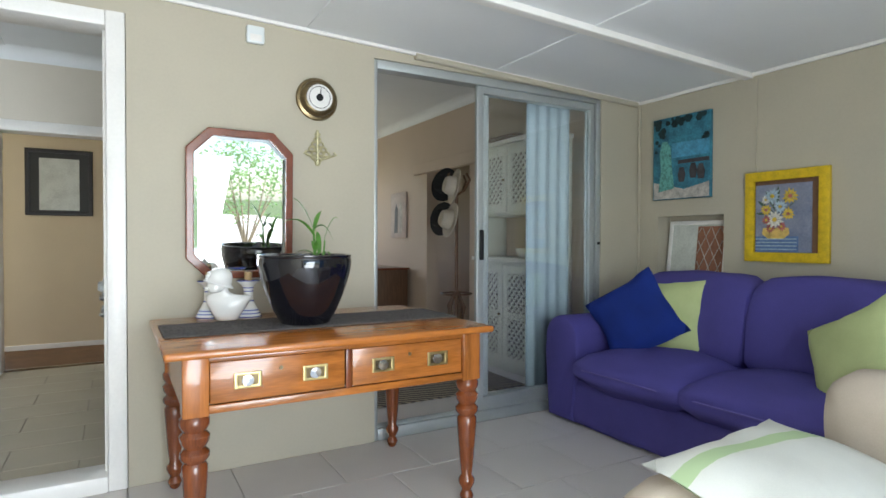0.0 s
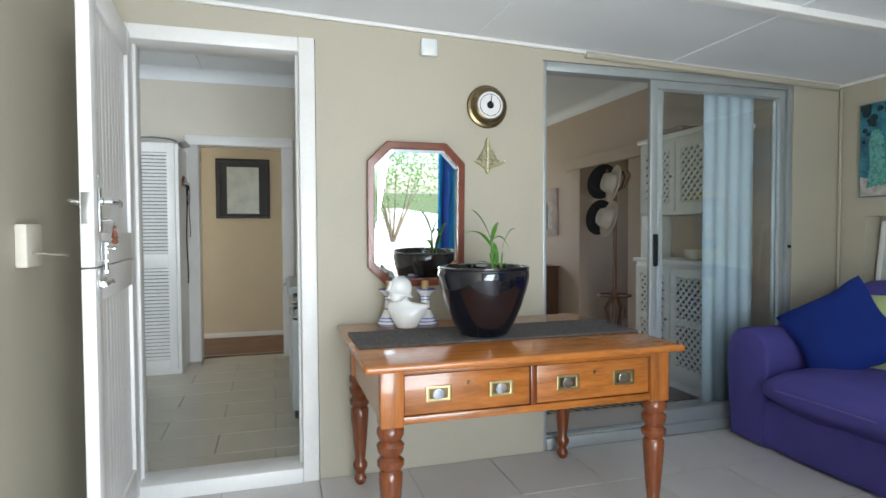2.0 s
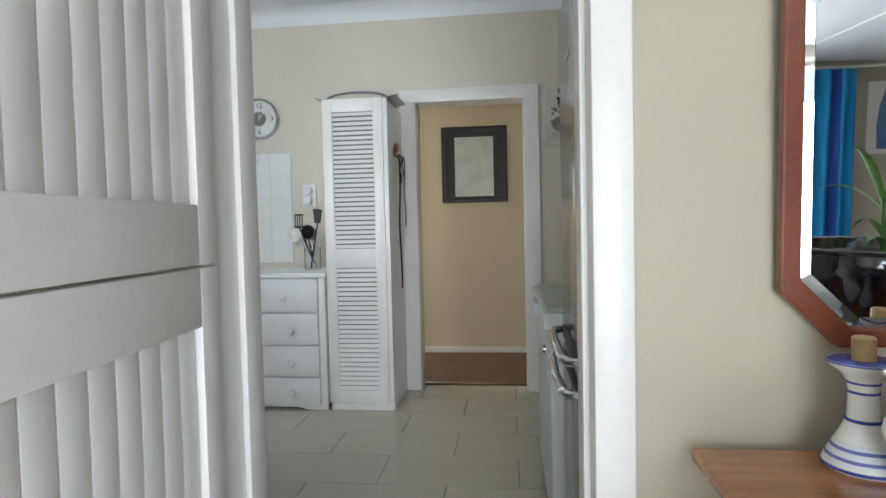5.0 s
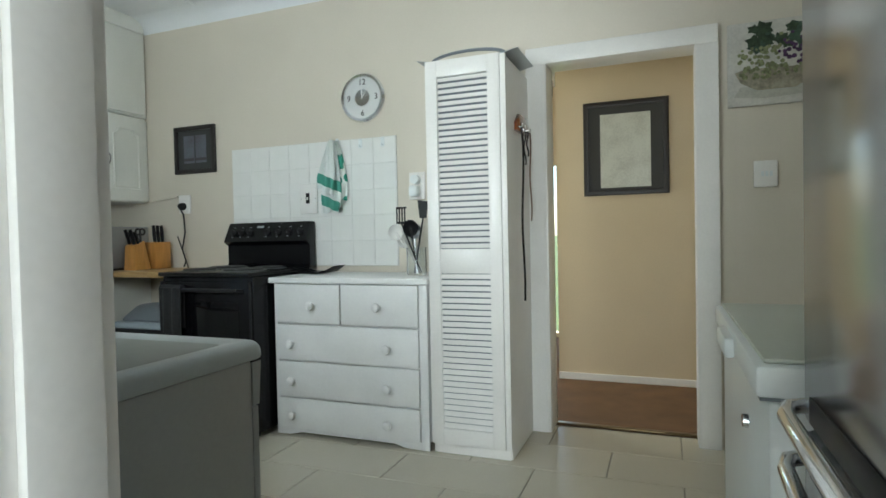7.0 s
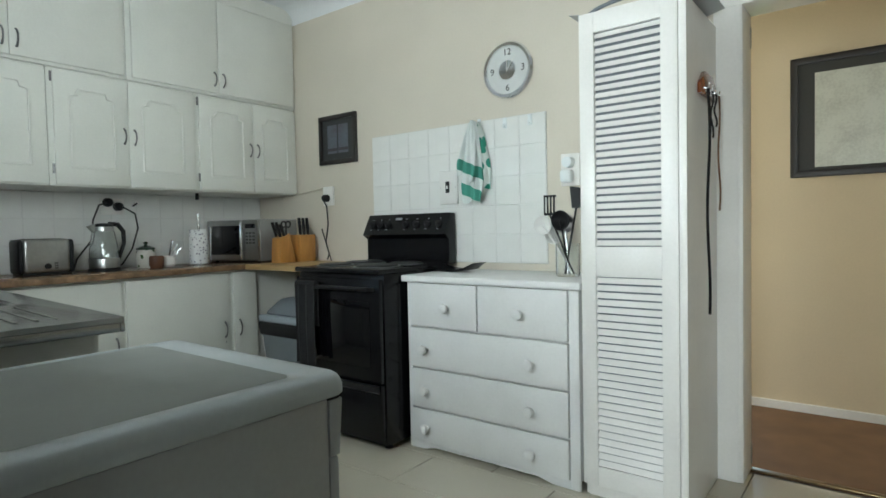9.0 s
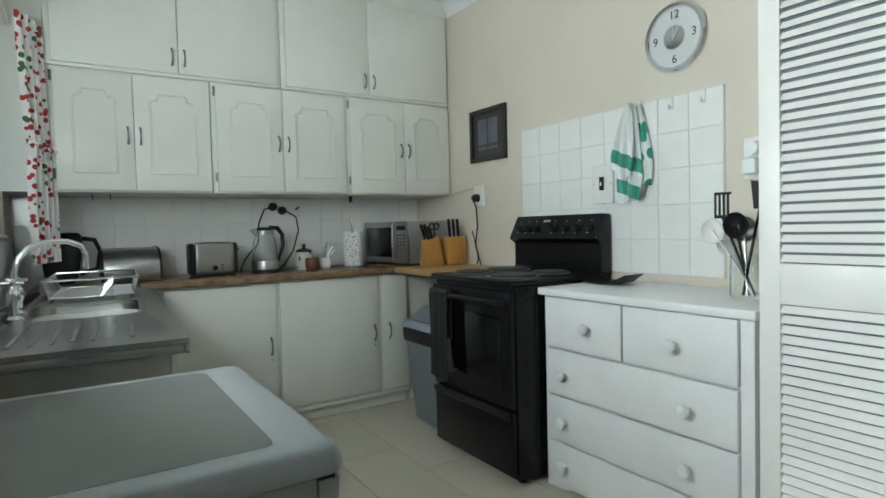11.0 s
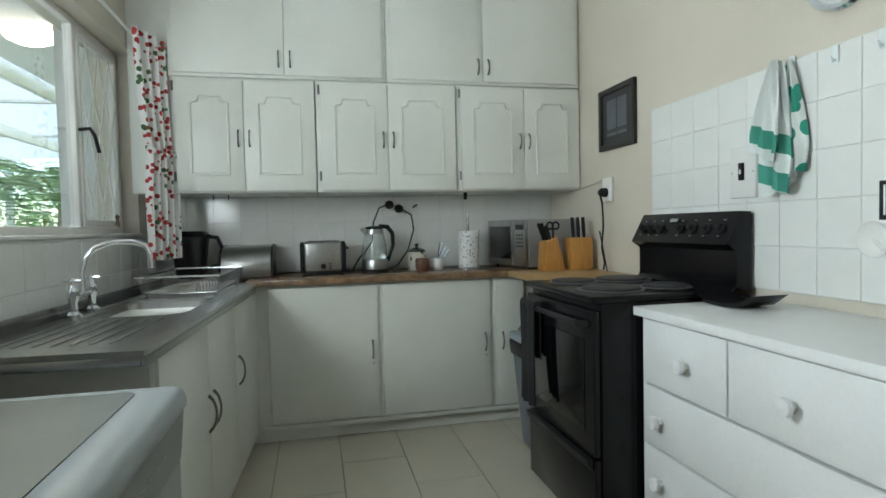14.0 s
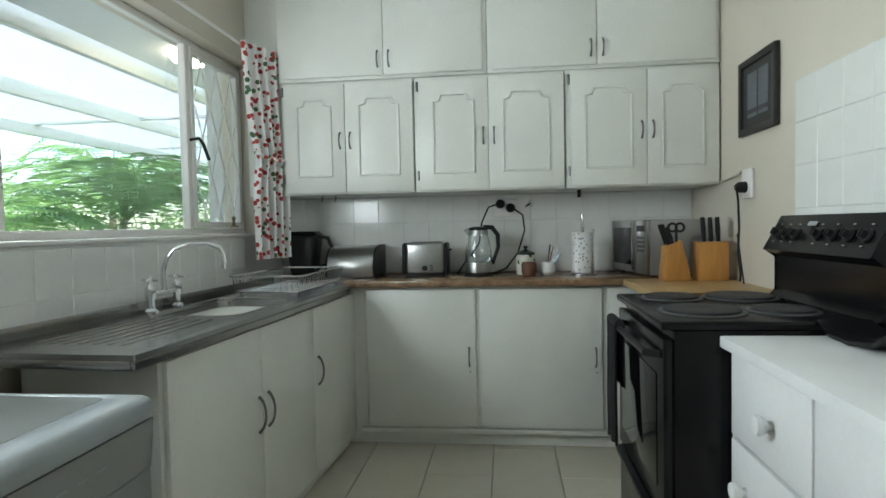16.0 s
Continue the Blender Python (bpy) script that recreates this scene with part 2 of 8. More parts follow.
for _f, _c in ((M_FOL, (0.24, 0.38, 0.10, 1)), (M_FOL2, (0.22, 0.38, 0.13, 1))):
    _n = _f.node_tree
    _t = _n.nodes.new("ShaderNodeBsdfTranslucent")
    _t.inputs[0].default_value = _c
    _m = _n.nodes.new("ShaderNodeMixShader")
    _m.inputs[0].default_value = 0.35
    _n.links.new(_n.nodes["Principled BSDF"].outputs[0], _m.inputs[1])
    _n.links.new(_t.outputs[0], _m.inputs[2])
    _n.links.new(_m.outputs[0], _n.nodes["Material Output"].inputs[0])
M_TRUNK = mat("palm_trunk", (0.20, 0.16, 0.10), 0.9, vary=0.25, stretch=(1, 1, 6))
M_TEAL = mat("teal_printed_cloth", (0.03, 0.26, 0.19), 0.9, vary=0.1)
M_TOWEL = dots("white_teal_towel", (0.74, 0.78, 0.74), (0.04, 0.28, 0.20), 14, 0.42, 0.95)
M_TOWEL_BAND = mat("white_towel_teal_borders", (0.76, 0.79, 0.77), 0.95, vary=0.05, grain=260, bump=0.3)
_n = M_TOWEL_BAND.node_tree
_c, _s, _z = _n.nodes.new("ShaderNodeTexCoord"), _n.nodes.new("ShaderNodeSeparateXYZ"), _n.nodes.new("ShaderNodeMapRange")
_z.inputs[1].default_value, _z.inputs[2].default_value = -0.26, 0.20
_n.links.new(_c.outputs["Object"], _s.inputs[0])
_q = _n.nodes.new("ShaderNodeMath")
_q.operation, _q.inputs[1].default_value = 'MULTIPLY_ADD', 0.45
_n.links.new(_s.outputs[0], _q.inputs[0])
_n.links.new(_s.outputs[2], _q.inputs[2])
_n.links.new(_q.outputs[0], _z.inputs[0])
_r = _n.nodes.new("ShaderNodeValToRGB")
_r.color_ramp.interpolation = 'CONSTANT'
_r.color_ramp.elements[1].position = 0.99
for _p, _v in ((0.03, 0), (0.05, 1), (0.19, 0), (0.33, 1), (0.47, 0)):
    _e = _r.color_ramp.elements.new(_p)
    _e.color = (_v, _v, _v, 1)
_r.color_ramp.elements[-1].color = (0, 0, 0, 1)
_n.links.new(_z.outputs[0], _r.inputs[0])
_x = _n.nodes.new("ShaderNodeMix")
_x.data_type = 'RGBA'
_x.inputs[7].default_value = (0.08, 0.33, 0.25, 1)
_n.links.new([k.from_socket for k in _n.links if k.to_socket == _n.nodes["Principled BSDF"].inputs["Base Color"]][0], _x.inputs[6])
_n.links.new(_r.outputs[0], _x.inputs[0])
_n.links.new(_x.outputs[2], _n.nodes["Principled BSDF"].inputs["Base Color"])
M_ROLL = dots("dotted_paper_roll", (0.80, 0.80, 0.79), (0.28, 0.25, 0.30), 55, 0.28, 0.9)
# bin grey, also used as painted shade behind the louvre slats
M_BIN_OR_SHADE = mat("grey_bin_plastic_and_louvre_shade", (0.16, 0.18, 0.20), 0.45, vary=0.06)
M_BINLID = mat("pale_blue_bin_lid", (0.30, 0.34, 0.38), 0.4, vary=0.06)
M_RED = mat("brown_pottery", (0.12, 0.05, 0.025), 0.4, vary=0.2)
M_STRAW = mat("straw_hat", (0.50, 0.44, 0.36), 0.9, vary=0.15, grain=150, bump=0.4)
M_FELT = mat("black_felt", (0.012, 0.012, 0.013), 0.95, vary=0.2)
M_TERRA = mat("rust_pattern_paper", (0.30, 0.13, 0.07), 0.6, vary=0.2)

# ---- mesh helpers ----
ORIGIN = {}


def root(ob):
    while ob.parent:
        ob = ob.parent
    return ob


def thing(name, label, category, at=(0, 0, 0), group="", kind=""):
    ob = new(name)
    ob.location = at
    ob.empty_display_size = 0.05
    ORIGIN[ob.name] = Vector(at)
    return tagged(ob, label, category, group, kind)


def link(name, bm, material, smooth=False):
    me = bpy.data.meshes.new(name)
    bmesh.ops.recalc_face_normals(bm, faces=bm.faces)
    bm.to_mesh(me)
    bm.free()
    me.materials.append(material)
    if smooth:
        me.polygons.foreach_set("use_smooth", [True] * len(me.polygons))
        if smooth != "all":
            me.set_sharp_from_angle(angle=radians(38))
    return new(name, me)


def part(name, bm, material, parent, label="", smooth=True):
    """One mesh, in world coordinates, under a thing or a part."""
    base = ORIGIN[root(parent).name]
    for v in bm.verts:
        v.co -= base
    ob = link(name, bm, material, smooth)
    ob.parent = parent
    return tagged(ob, label) if label else ob


def structure(name, bm, material, label, category, smooth=False):
    return tagged(link(name, bm, material, smooth), label, category, kind="structure")


def whole(name, bm, material, label, category, at, group="", smooth=True):
    """A thing that is one mesh, with its origin at its base."""
    for v in bm.verts:
        v.co -= Vector(at)
    ob = link(name, bm, material, smooth)
    ob.location = at
    ORIGIN[ob.name] = Vector(at)
    return tagged(ob, label, category, group)


def box(x0, x1, y0, y1, z0, z1, bevel=0.0, bm=None, seg=2):
    bm = bm or bmesh.new()
    r = bmesh.ops.create_cube(bm, size=1)
    vs = r["verts"]
    for v in vs:
        v.co = Vector(((x0 + x1) / 2 + v.co.x * (x1 - x0), (y0 + y1) / 2 + v.co.y * (y1 - y0), (z0 + z1) / 2 + v.co.z * (z1 - z0)))
    if bevel:
        es = list({e for v in vs for e in v.link_edges})
        bmesh.ops.bevel(bm, geom=es, offset=bevel, segments=seg, affect='EDGES', profile=0.5)
    return bm


def lathe(profile, at, seg=32, axis='Z', bm=None):
    """A turned solid: (radius, height) pairs about an axis through at."""
    bm = bm or bmesh.new()
    rings = []
    for r, h in profile:
        ring = []
        for i in range(seg):
            a = 2 * math.pi * i / seg
            p = (r * math.cos(a), r * math.sin(a), h)
            if axis == 'Y':
                p = (p[0], -h, p[1])
            elif axis == 'X':
                p = (h, p[0], p[1])
            ring.append(bm.verts.new(Vector(at) + Vector(p)))
        rings.append(ring)
    for a, b in zip(rings, rings[1:]):
        for i in range(seg):
            bm.faces.new((a[i], a[(i + 1) % seg], b[(i + 1) % seg], b[i]))
    if profile[0][0] > 1e-5:
        bm.faces.new(rings[0])
    if profile[-1][0] > 1e-5:
        bm.faces.new(rings[-1])
    bmesh.ops.remove_doubles(bm, verts=bm.verts, dist=1e-5)
    return bm


def tube(points, radius, seg=8, bm=None):
    """A round bar swept along points."""
    bm = bm or bmesh.new()
    pts = [Vector(p) for p in points]
    rings = []
    for i, p in enumerate(pts):
        d = (pts[min(i + 1, len(pts) - 1)] - pts[max(i - 1, 0)]).normalized()
        u = d.orthogonal().normalized() if not rings else (prev - d * prev.dot(d)).normalized()
        prev = u
        w = d.cross(u)
        rad = radius[i] if isinstance(radius, (list, tuple)) else radius
        rings.append([bm.verts.new(p + rad * (math.cos(2 * math.pi * k / seg) * u + math.sin(2 * math.pi * k / seg) * w)) for k in range(seg)])
    for a, b in zip(rings, rings[1:]):
        for k in range(seg):
            bm.faces.new((a[k], a[(k + 1) % seg], b[(k + 1) % seg], b[k]))
    bm.faces.new(rings[0])
    bm.faces.new(rings[-1])
    return bm


def arc(center, r, a0, a1, n, plane='XZ'):
    out = []
    for i in range(n + 1):
        a = radians(a0 + (a1 - a0) * i / n)
        c, s = r * math.cos(a), r * math.sin(a)
        d = {'XZ': (c, 0, s), 'YZ': (0, c, s), 'XY': (c, s, 0)}[plane]
        out.append(tuple(center[k] + d[k] for k in range(3)))
    return out


def prism(outline, axis, lo, hi, bevel=0.0, bm=None):
    """A solid from a flat outline (pairs in the two other axes) between lo and hi on axis."""
    bm = bm or bmesh.new()

    def at(p, h):
        return {'x': (h, p[0], p[1]), 'y': (p[0], h, p[1]), 'z': (p[0], p[1], h)}[axis]
    a = [bm.verts.new(at(p, lo)) for p in outline]
    b = [bm.verts.new(at(p, hi)) for p in outline]
    fs = [bm.faces.new(a), bm.faces.new(b)]
    for i in range(len(a)):
        bm.faces.new((a[i], a[(i + 1) % len(a)], b[(i + 1) % len(a)], b[i]))
    if bevel:
        bmesh.ops.bevel(bm, geom=list({e for f in fs for e in f.edges}), offset=bevel, segments=2, affect='EDGES', profile=0.5)
    return bm


def ring(outer, inner, axis, lo, hi, bevel=0.0):
    """A frame between two outlines of the same number of corners."""
    bm = bmesh.new()

    def at(p, h):
        return {'x': (h, p[0], p[1]), 'y': (p[0], h, p[1]), 'z': (p[0], p[1], h)}[axis]
    loops = [[bm.verts.new(at(p, h)) for p in o] for o, h in ((outer, lo), (outer, hi), (inner, hi), (inner, lo))]
    n = len(outer)
    for a, b in zip(loops, loops[1:] + loops[:1]):
        for i in range(n):
            bm.faces.new((a[i], a[(i + 1) % n], b[(i + 1) % n], b[i]))
    if bevel:
        bmesh.ops.bevel(bm, geom=list(bm.edges), offset=bevel, segments=2, affect='EDGES', profile=0.5)
    return bm


def rrect(a0, a1, b0, b1, r, n=6):
    """A rounded rectangle as an outline of 4 (n + 1) points."""
    out = []
    for ca, cb, start in ((a1 - r, b1 - r, 0), (a0 + r, b1 - r, 90), (a0 + r, b0 + r, 180), (a1 - r, b0 + r, 270)):
        for k in range(n + 1):
            t = radians(start + 90 * k / n)
            out.append((ca + r * math.cos(t), cb + r * math.sin(t)))
    return out


def loft(loops, closed=False, caps=False):
    """A skin through outlines of equal count, each given as (outline, height)."""
    bm = bmesh.new()
    rows = [[bm.verts.new((x, y, z)) for x, y in o] for o, z in loops]
    pairs = list(zip(rows, rows[1:])) + ([(rows[-1], rows[0])] if closed else [])
    for a, b in pairs:
        for i in range(len(a)):
            j = (i + 1) % len(a)
            bm.faces.new((a[i], a[j], b[j], b[i]))
    if caps:
        bm.faces.new(rows[0])
        bm.faces.new(rows[-1])
    return bm


def rect(a0, a1, b0, b1):
    return [(a0, b0), (a1, b0), (a1, b1), (a0, b1)]


def soft(x0, x1, y0, y1, z0, z1, puff=0.03, cuts=6, r=0.05, wob=0.006, seed=0):
    """An upholstered block: rounded, puffed and slightly uneven."""
    bm = bmesh.new()
    bmesh.ops.create_cube(bm, size=2)
    bmesh.ops.subdivide_edges(bm, edges=list(bm.edges), cuts=cuts, use_grid_fill=True)
    hx, hy, hz = (x1 - x0) / 2, (y1 - y0) / 2, (z1 - z0) / 2
    c = Vector(((x0 + x1) / 2, (y0 + y1) / 2, (z0 + z1) / 2))
    for v in bm.verts:
        p = v.co.copy()
        q = Vector((p.x * hx, p.y * hy, p.z * hz))
        core = Vector((max(-hx + r, min(hx - r, q.x)), max(-hy + r, min(hy - r, q.y)), max(-hz + r, min(hz - r, q.z))))
        d = q - core
        if d.length > 1e-6:
            q = core + d.normalized() * r
        bulge = puff * (1 - p.x ** 2) * (1 - p.y ** 2) if abs(p.z) > 0.99 else puff * 0.6 * (1 - p.z ** 2)
        n = Vector((0, 0, p.z)) if abs(p.z) > 0.99 else Vector((p.x if abs(p.x) > 0.99 else 0, p.y if abs(p.y) > 0.99 else 0, 0))
        q += n * bulge
        q += noise.noise_vector(q * 5 + Vector((seed, 0, 0))) * wob
        v.co = c + q
    return bm


def pillow(w, h, thick, m, seed=0, bm=None):
    """A scatter cushion: pinched corners, full middle. m: its pose, lying in its own x and y."""
    bm = bmesh.new()
    n = 12
    grid = {}
    for side in (1, -1):
        for i in range(n + 1):
            for j in range(n + 1):
                u, v = 2 * i / n - 1, 2 * j / n - 1
                edge = max(abs(u), abs(v)) > 0.999
                if edge and side < 0:
                    grid[side, i, j] = grid[1, i, j]
                    continue
                f = ((1 - u ** 2) * (1 - v ** 2)) ** 0.45
                pin = 1 - 0.07 * (1 - abs(u * v)) * max(abs(u), abs(v)) ** 2
                p = Vector((u * w / 2 * pin, v * h / 2 * pin, side * f * thick / 2))
                p += noise.noise_vector(p * 7 + Vector((seed, side, 0))) * 0.015
                grid[side, i, j] = bm.verts.new(m @ p)
    for side in (1, -1):
        for i in range(n):
            for j in range(n):
                bm.faces.new((grid[side, i, j], grid[side, i + 1, j], grid[side, i + 1, j + 1], grid[side, i, j + 1]))
    return bm


def cloth(p0, p1, z0, z1, waves, depth, n=60, rows=10, pinch=None, bm=None, anchor=0.5):
    """A hanging curtain between two plan points, with folds."""
    bm = bm or bmesh.new()
    a, b = Vector((*p0, 0)), Vector((*p1, 0))
    d = (b - a).normalized()
    side = Vector((-d.y, d.x, 0))
    grid = []
    for j in range(rows + 1):
        f = j / rows
        row = []
        for i in range(n + 1):
            u = i / n
            k = pinch(f) if pinch else 1.0
            uu = anchor + (u - anchor) * k
            off = depth * math.sin(u * waves * 2 * math.pi + 0.6 * math.sin(f * 3)) * (0.75 + 0.25 * f)
            p = a + (b - a) * uu + side * off
            row.append(bm.verts.new((p.x, p.y, z1 + (z0 - z1) * f)))
        grid.append(row)
    for r0, r1 in zip(grid, grid[1:]):
        for i in range(n):
            bm.faces.new((r0[i], r0[i + 1], r1[i + 1], r1[i]))
    ext = bmesh.ops.extrude_face_region(bm, geom=list(bm.faces))
    for v in [g for g in ext["geom"] if isinstance(g, bmesh.types.BMVert)]:
        v.co += side * 0.004
    return bm


def bow_handle(at, length, out, vertical=True, r=0.005):
    """A bowed bar pull; out: the way it stands off the door."""
    o = Vector(out)
    pts = []
    for i in range(9):
        t = i / 8 - 0.5
        lift = 0.026 * (1 - (2 * t) ** 2) ** 0.7 if abs(t) < 0.5 else 0.0
        pts.append(Vector(at) + Vector((0, 0, t * length)) + o * (lift + 0.002))
    return tube(pts, [0.006, r, r * 0.9, r * 0.85, r * 0.8, r * 0.85, r * 0.9, r, 0.006], 6)


def writing(text, size, m, material, parent, name="lettering"):
    cu = bpy.data.curves.new(name, 'FONT')
    cu.body, cu.size, cu.extrude, cu.align_x, cu.align_y = text, size, 0.0006, 'CENTER', 'CENTER'
    tmp = bpy.data.objects.new(name, cu)
    scene.collection.objects.link(tmp)
    me = bpy.data.meshes.new_from_object(tmp.evaluated_get(bpy.context.evaluated_depsgraph_get()))
    bpy.data.objects.remove(tmp)
    bpy.data.curves.remove(cu)
    me.transform(Matrix.Translation(-ORIGIN[root(parent).name]) @ m)
    me.materials.clear()
    me.materials.append(material)
    ob = new(name, me)
    ob.parent = parent
    return ob

# ---- structure ----


def wall_x(name, x0, x1, y0, y1, z0, z1, holes, material, label):
    """A wall that runs along x, with rectangular openings (x0, x1, z0, z1)."""
    bm = bmesh.new()
    xs = sorted({x0, x1, *[h[0] for h in holes], *[h[1] for h in holes]})
    for a, b in zip(xs, xs[1:]):
        cuts = sorted([(h[2], h[3]) for h in holes if h[0] <= a and h[1] >= b])
        z = z0
        for lo, hi in cuts:
            if lo > z:
                box(a, b, y0, y1, z, lo, bm=bm)
            z = hi
        if z < z1:
            box(a, b, y0, y1, z, z1, bm=bm)
    bmesh.ops.remove_doubles(bm, verts=bm.verts, dist=1e-5)
    return structure(name, bm, material, label, "wall")


def wall_y(name, x0, x1, y0, y1, z0, z1, holes, material, label):
    bm = bmesh.new()
    ys = sorted({y0, y1, *[h[0] for h in holes], *[h[1] for h in holes]})
    for a, b in zip(ys, ys[1:]):
        cuts = sorted([(h[2], h[3]) for h in holes if h[0] <= a and h[1] >= b])
        z = z0
        for lo, hi in cuts:
            if lo > z:
                box(x0, x1, a, b, z, lo, bm=bm)
            z = hi
        if z < z1:
            box(x0, x1, a, b, z, z1, bm=bm)
    bmesh.ops.remove_doubles(bm, verts=bm.verts, dist=1e-5)
    return structure(name, bm, material, label, "wall")


VF = -0.03          # veranda floor
YW = 3.265          # veranda face of the house wall
YN = 6.125          # kitchen north wall face
XW = -3.90          # kitchen west wall face
YS = 3.63           # kitchen window wall face
DOOR = (-0.58, 0.33, -0.2, 2.137)
SLIDE = (1.55, 3.285, -0.2, 2.13)

wall_x("wall_veranda_north", -0.66, 3.67, YW, 3.36, -0.2, 2.8, [DOOR, SLIDE], M_TAUPE, "taupe painted plaster wall with a door and a sliding door")
wall_x("wall_kitchen_south", -0.66, 1.15, 3.36, 3.435, -0.2, 2.8, [DOOR], M_CREAM, "cream painted plaster kitchen wall beside the door")
wall_x("wall_lounge_south", 1.15, 3.67, 3.36, 3.435, -0.2, 2.8, [(1.55, 3.285, -0.2, 2.13)], M_LOUNGE, "beige lounge wall round the sliding door")
wall_x("wall_kitchen_window", -4.05, -1.02, 3.43, YS, -0.2, 2.8, [(-3.56, -1.08, 1.165, 2.10)], M_CREAM, "cream plaster wall with the kitchen window")
wall_x("wall_kitchen_south_west", -1.02, -0.66, 3.36, 3.435, -0.2, 2.8, [], M_CREAM, "cream plaster wall between the door and the window")
wall_y("wall_kitchen_return", -0.78, -0.66, 3.265, 3.43, -0.2, 2.8, [], M_TAUPE, "short return of plaster wall")
wall_y("wall_veranda_west", -0.78, -0.66, -1.15, 3.265, -0.2, 2.8, [], M_TAUPE, "taupe painted veranda side wall")
wall_y("wall_veranda_east", 3.67, 3.80, -1.15, 3.45, -0.2, 2.8, [(2.575, 3.09, 0.62, 1.28)], M_TAUPE, "taupe painted wall with a shallow niche")
structure("niche_back", box(3.80, 3.83, 2.5, 3.15, 0.55, 1.35), M_TAUPE, "taupe back of the wall niche", "wall")
wall_x("wall_veranda_south", -0.66, 3.67, -1.15, -1.0, -0.2, 2.8, [(-0.35, 2.3, -0.2, 2.05)], M_TAUPE, "taupe wall round the wide garden opening")
wall_x("wall_kitchen_north", -4.05, 1.15, YN, 6.275, -0.2, 2.8, [(-0.56, 0.225, -0.2, 2.03)], M_CREAM, "cream painted kitchen wall with the passage doorway")
wall_y("wall_kitchen_west", -4.05, XW, 3.43, 6.275, -0.2, 2.8, [], M_CREAM, "cream plaster wall behind the cupboards")
wall_y("wall_kitchen_east", 1.0, 1.15, 3.45, 6.125, -0.2, 2.8, [], M_CREAM, "cream painted kitchen end wall")
wall_x("wall_hall_north", -0.70, 1.0, 7.3, 7.42, -0.2, 2.8, [], M_HALL, "warm cream passage wall")
wall_x("wall_hall_far", -2.6, 1.15, 9.0, 9.1, -0.2, 2.8, [(-1.75, -0.86, 0.05, 1.80)], M_HALL, "far cream passage wall with a bright glazed opening")
wall_y("wall_hall_west", -2.6, -2.45, 6.275, 9.0, -0.2, 2.8, [(6.4, 7.5, 0.6, 2.0)], M_HALL, "cream passage end wall with a window opening")
wall_y("wall_hall_east", 1.0, 1.15, 6.275, 9.0, -0.2, 2.8, [], M_HALL, "cream passage end wall")
wall_y("wall_lounge_east", 3.5, 3.65, 3.45, 8.6, -0.2, 2.8, [(5.35, 6.3, -0.2, 1.93)], M_LOUNGE, "beige lounge wall with a doorway")
# opening is assumed, added with the lounge fill lamp
wall_x("wall_lounge_north", 1.15, 3.5, 8.45, 8.6, -0.2, 2.8, [(1.4, 3.2, 0.85, 2.15)], M_LOUNGE, "beige lounge wall with an unseen window opening added for light")
wall_y("wall_beyond_lounge", 4.9, 5.0, 4.6, 7.2, -0.2, 2.8, [(5.9, 6.6, 0.9, 1.8)], M_LOUNGE, "beige wall of the room beyond the doorway")
wall_x("wall_beyond_lounge_south", 3.65, 4.9, 4.6, 4.7, -0.2, 2.8, [], M_LOUNGE, "beige side wall of the room beyond")
wall_x("wall_beyond_lounge_north", 3.65, 4.9, 7.1, 7.2, -0.2, 2.8, [], M_LOUNGE, "beige side wall of the room beyond")

# ceilings
bm = bmesh.new()
box(-0.78, 3.80, -1.15, YW, 0, 0.1, bm=bm)
for v in bm.verts:
    v.co.z += 2.265 - 0.036 * v.co.x
for x in (-0.02, 1.18, 2.38):
    r = box(x - 0.02, x + 0.02, -1.0, YW, 0, 0.006)
    me = bpy.data.meshes.new("strip")
    for v in r.verts:
        v.co.z += 2.2605 - 0.036 * v.co.x - 0.001
    r.to_mesh(me)
    bm.from_mesh(me)
    r.free()
structure("ceiling", bm, M_CEIL, "white painted board ceiling with cover strips", "ceiling")
bm = box(-0.66, 3.67, 2.385, 2.445, 0, 0.035, 0.006)
for v in bm.verts:
    v.co.z += 2.229 - 0.036 * v.co.x
structure("ceiling_batten", bm, M_WHITE, "white painted timber ceiling batten", "trim")
for y0, y1, nm in ((3.243, 3.264, "trim_north"),):
    bm = box(-0.66, 3.67, y0, y1, 0, 0.02, 0.004)
    for v in bm.verts:
        v.co.z += 2.243 - 0.036 * v.co.x
    structure(nm, bm, M_WHITE, "thin white ceiling bead", "trim")
structure("trim_east", box(3.648, 3.669, -1.0, 3.242, 2.108, 2.13, 0.004), M_WHITE, "thin white ceiling bead", "trim")
structure("ceiling_kitchen", box(-4.05, 1.15, 3.43, 6.275, 2.68, 2.78), M_CEIL, "white painted kitchen ceiling", "ceiling")
bm = bmesh.new()
for x in (-2.9, -1.7, -0.5, 0.62):
    box(x - 0.02, x + 0.02, 3.66, 6.12, 2.672, 2.6805, bm=bm)
structure("ceiling_strips", bm, M_CEIL, "white ceiling cover strips", "trim")
structure("ceiling_hall", box(-2.6, 1.15, 6.275, 9.1, 2.6, 2.7), M_CEIL, "white passage ceiling", "ceiling")
structure("ceiling_lounge", box(1.15, 5.0, 3.45, 8.6, 2.62, 2.72), M_CEIL, "white lounge ceiling", "ceiling")


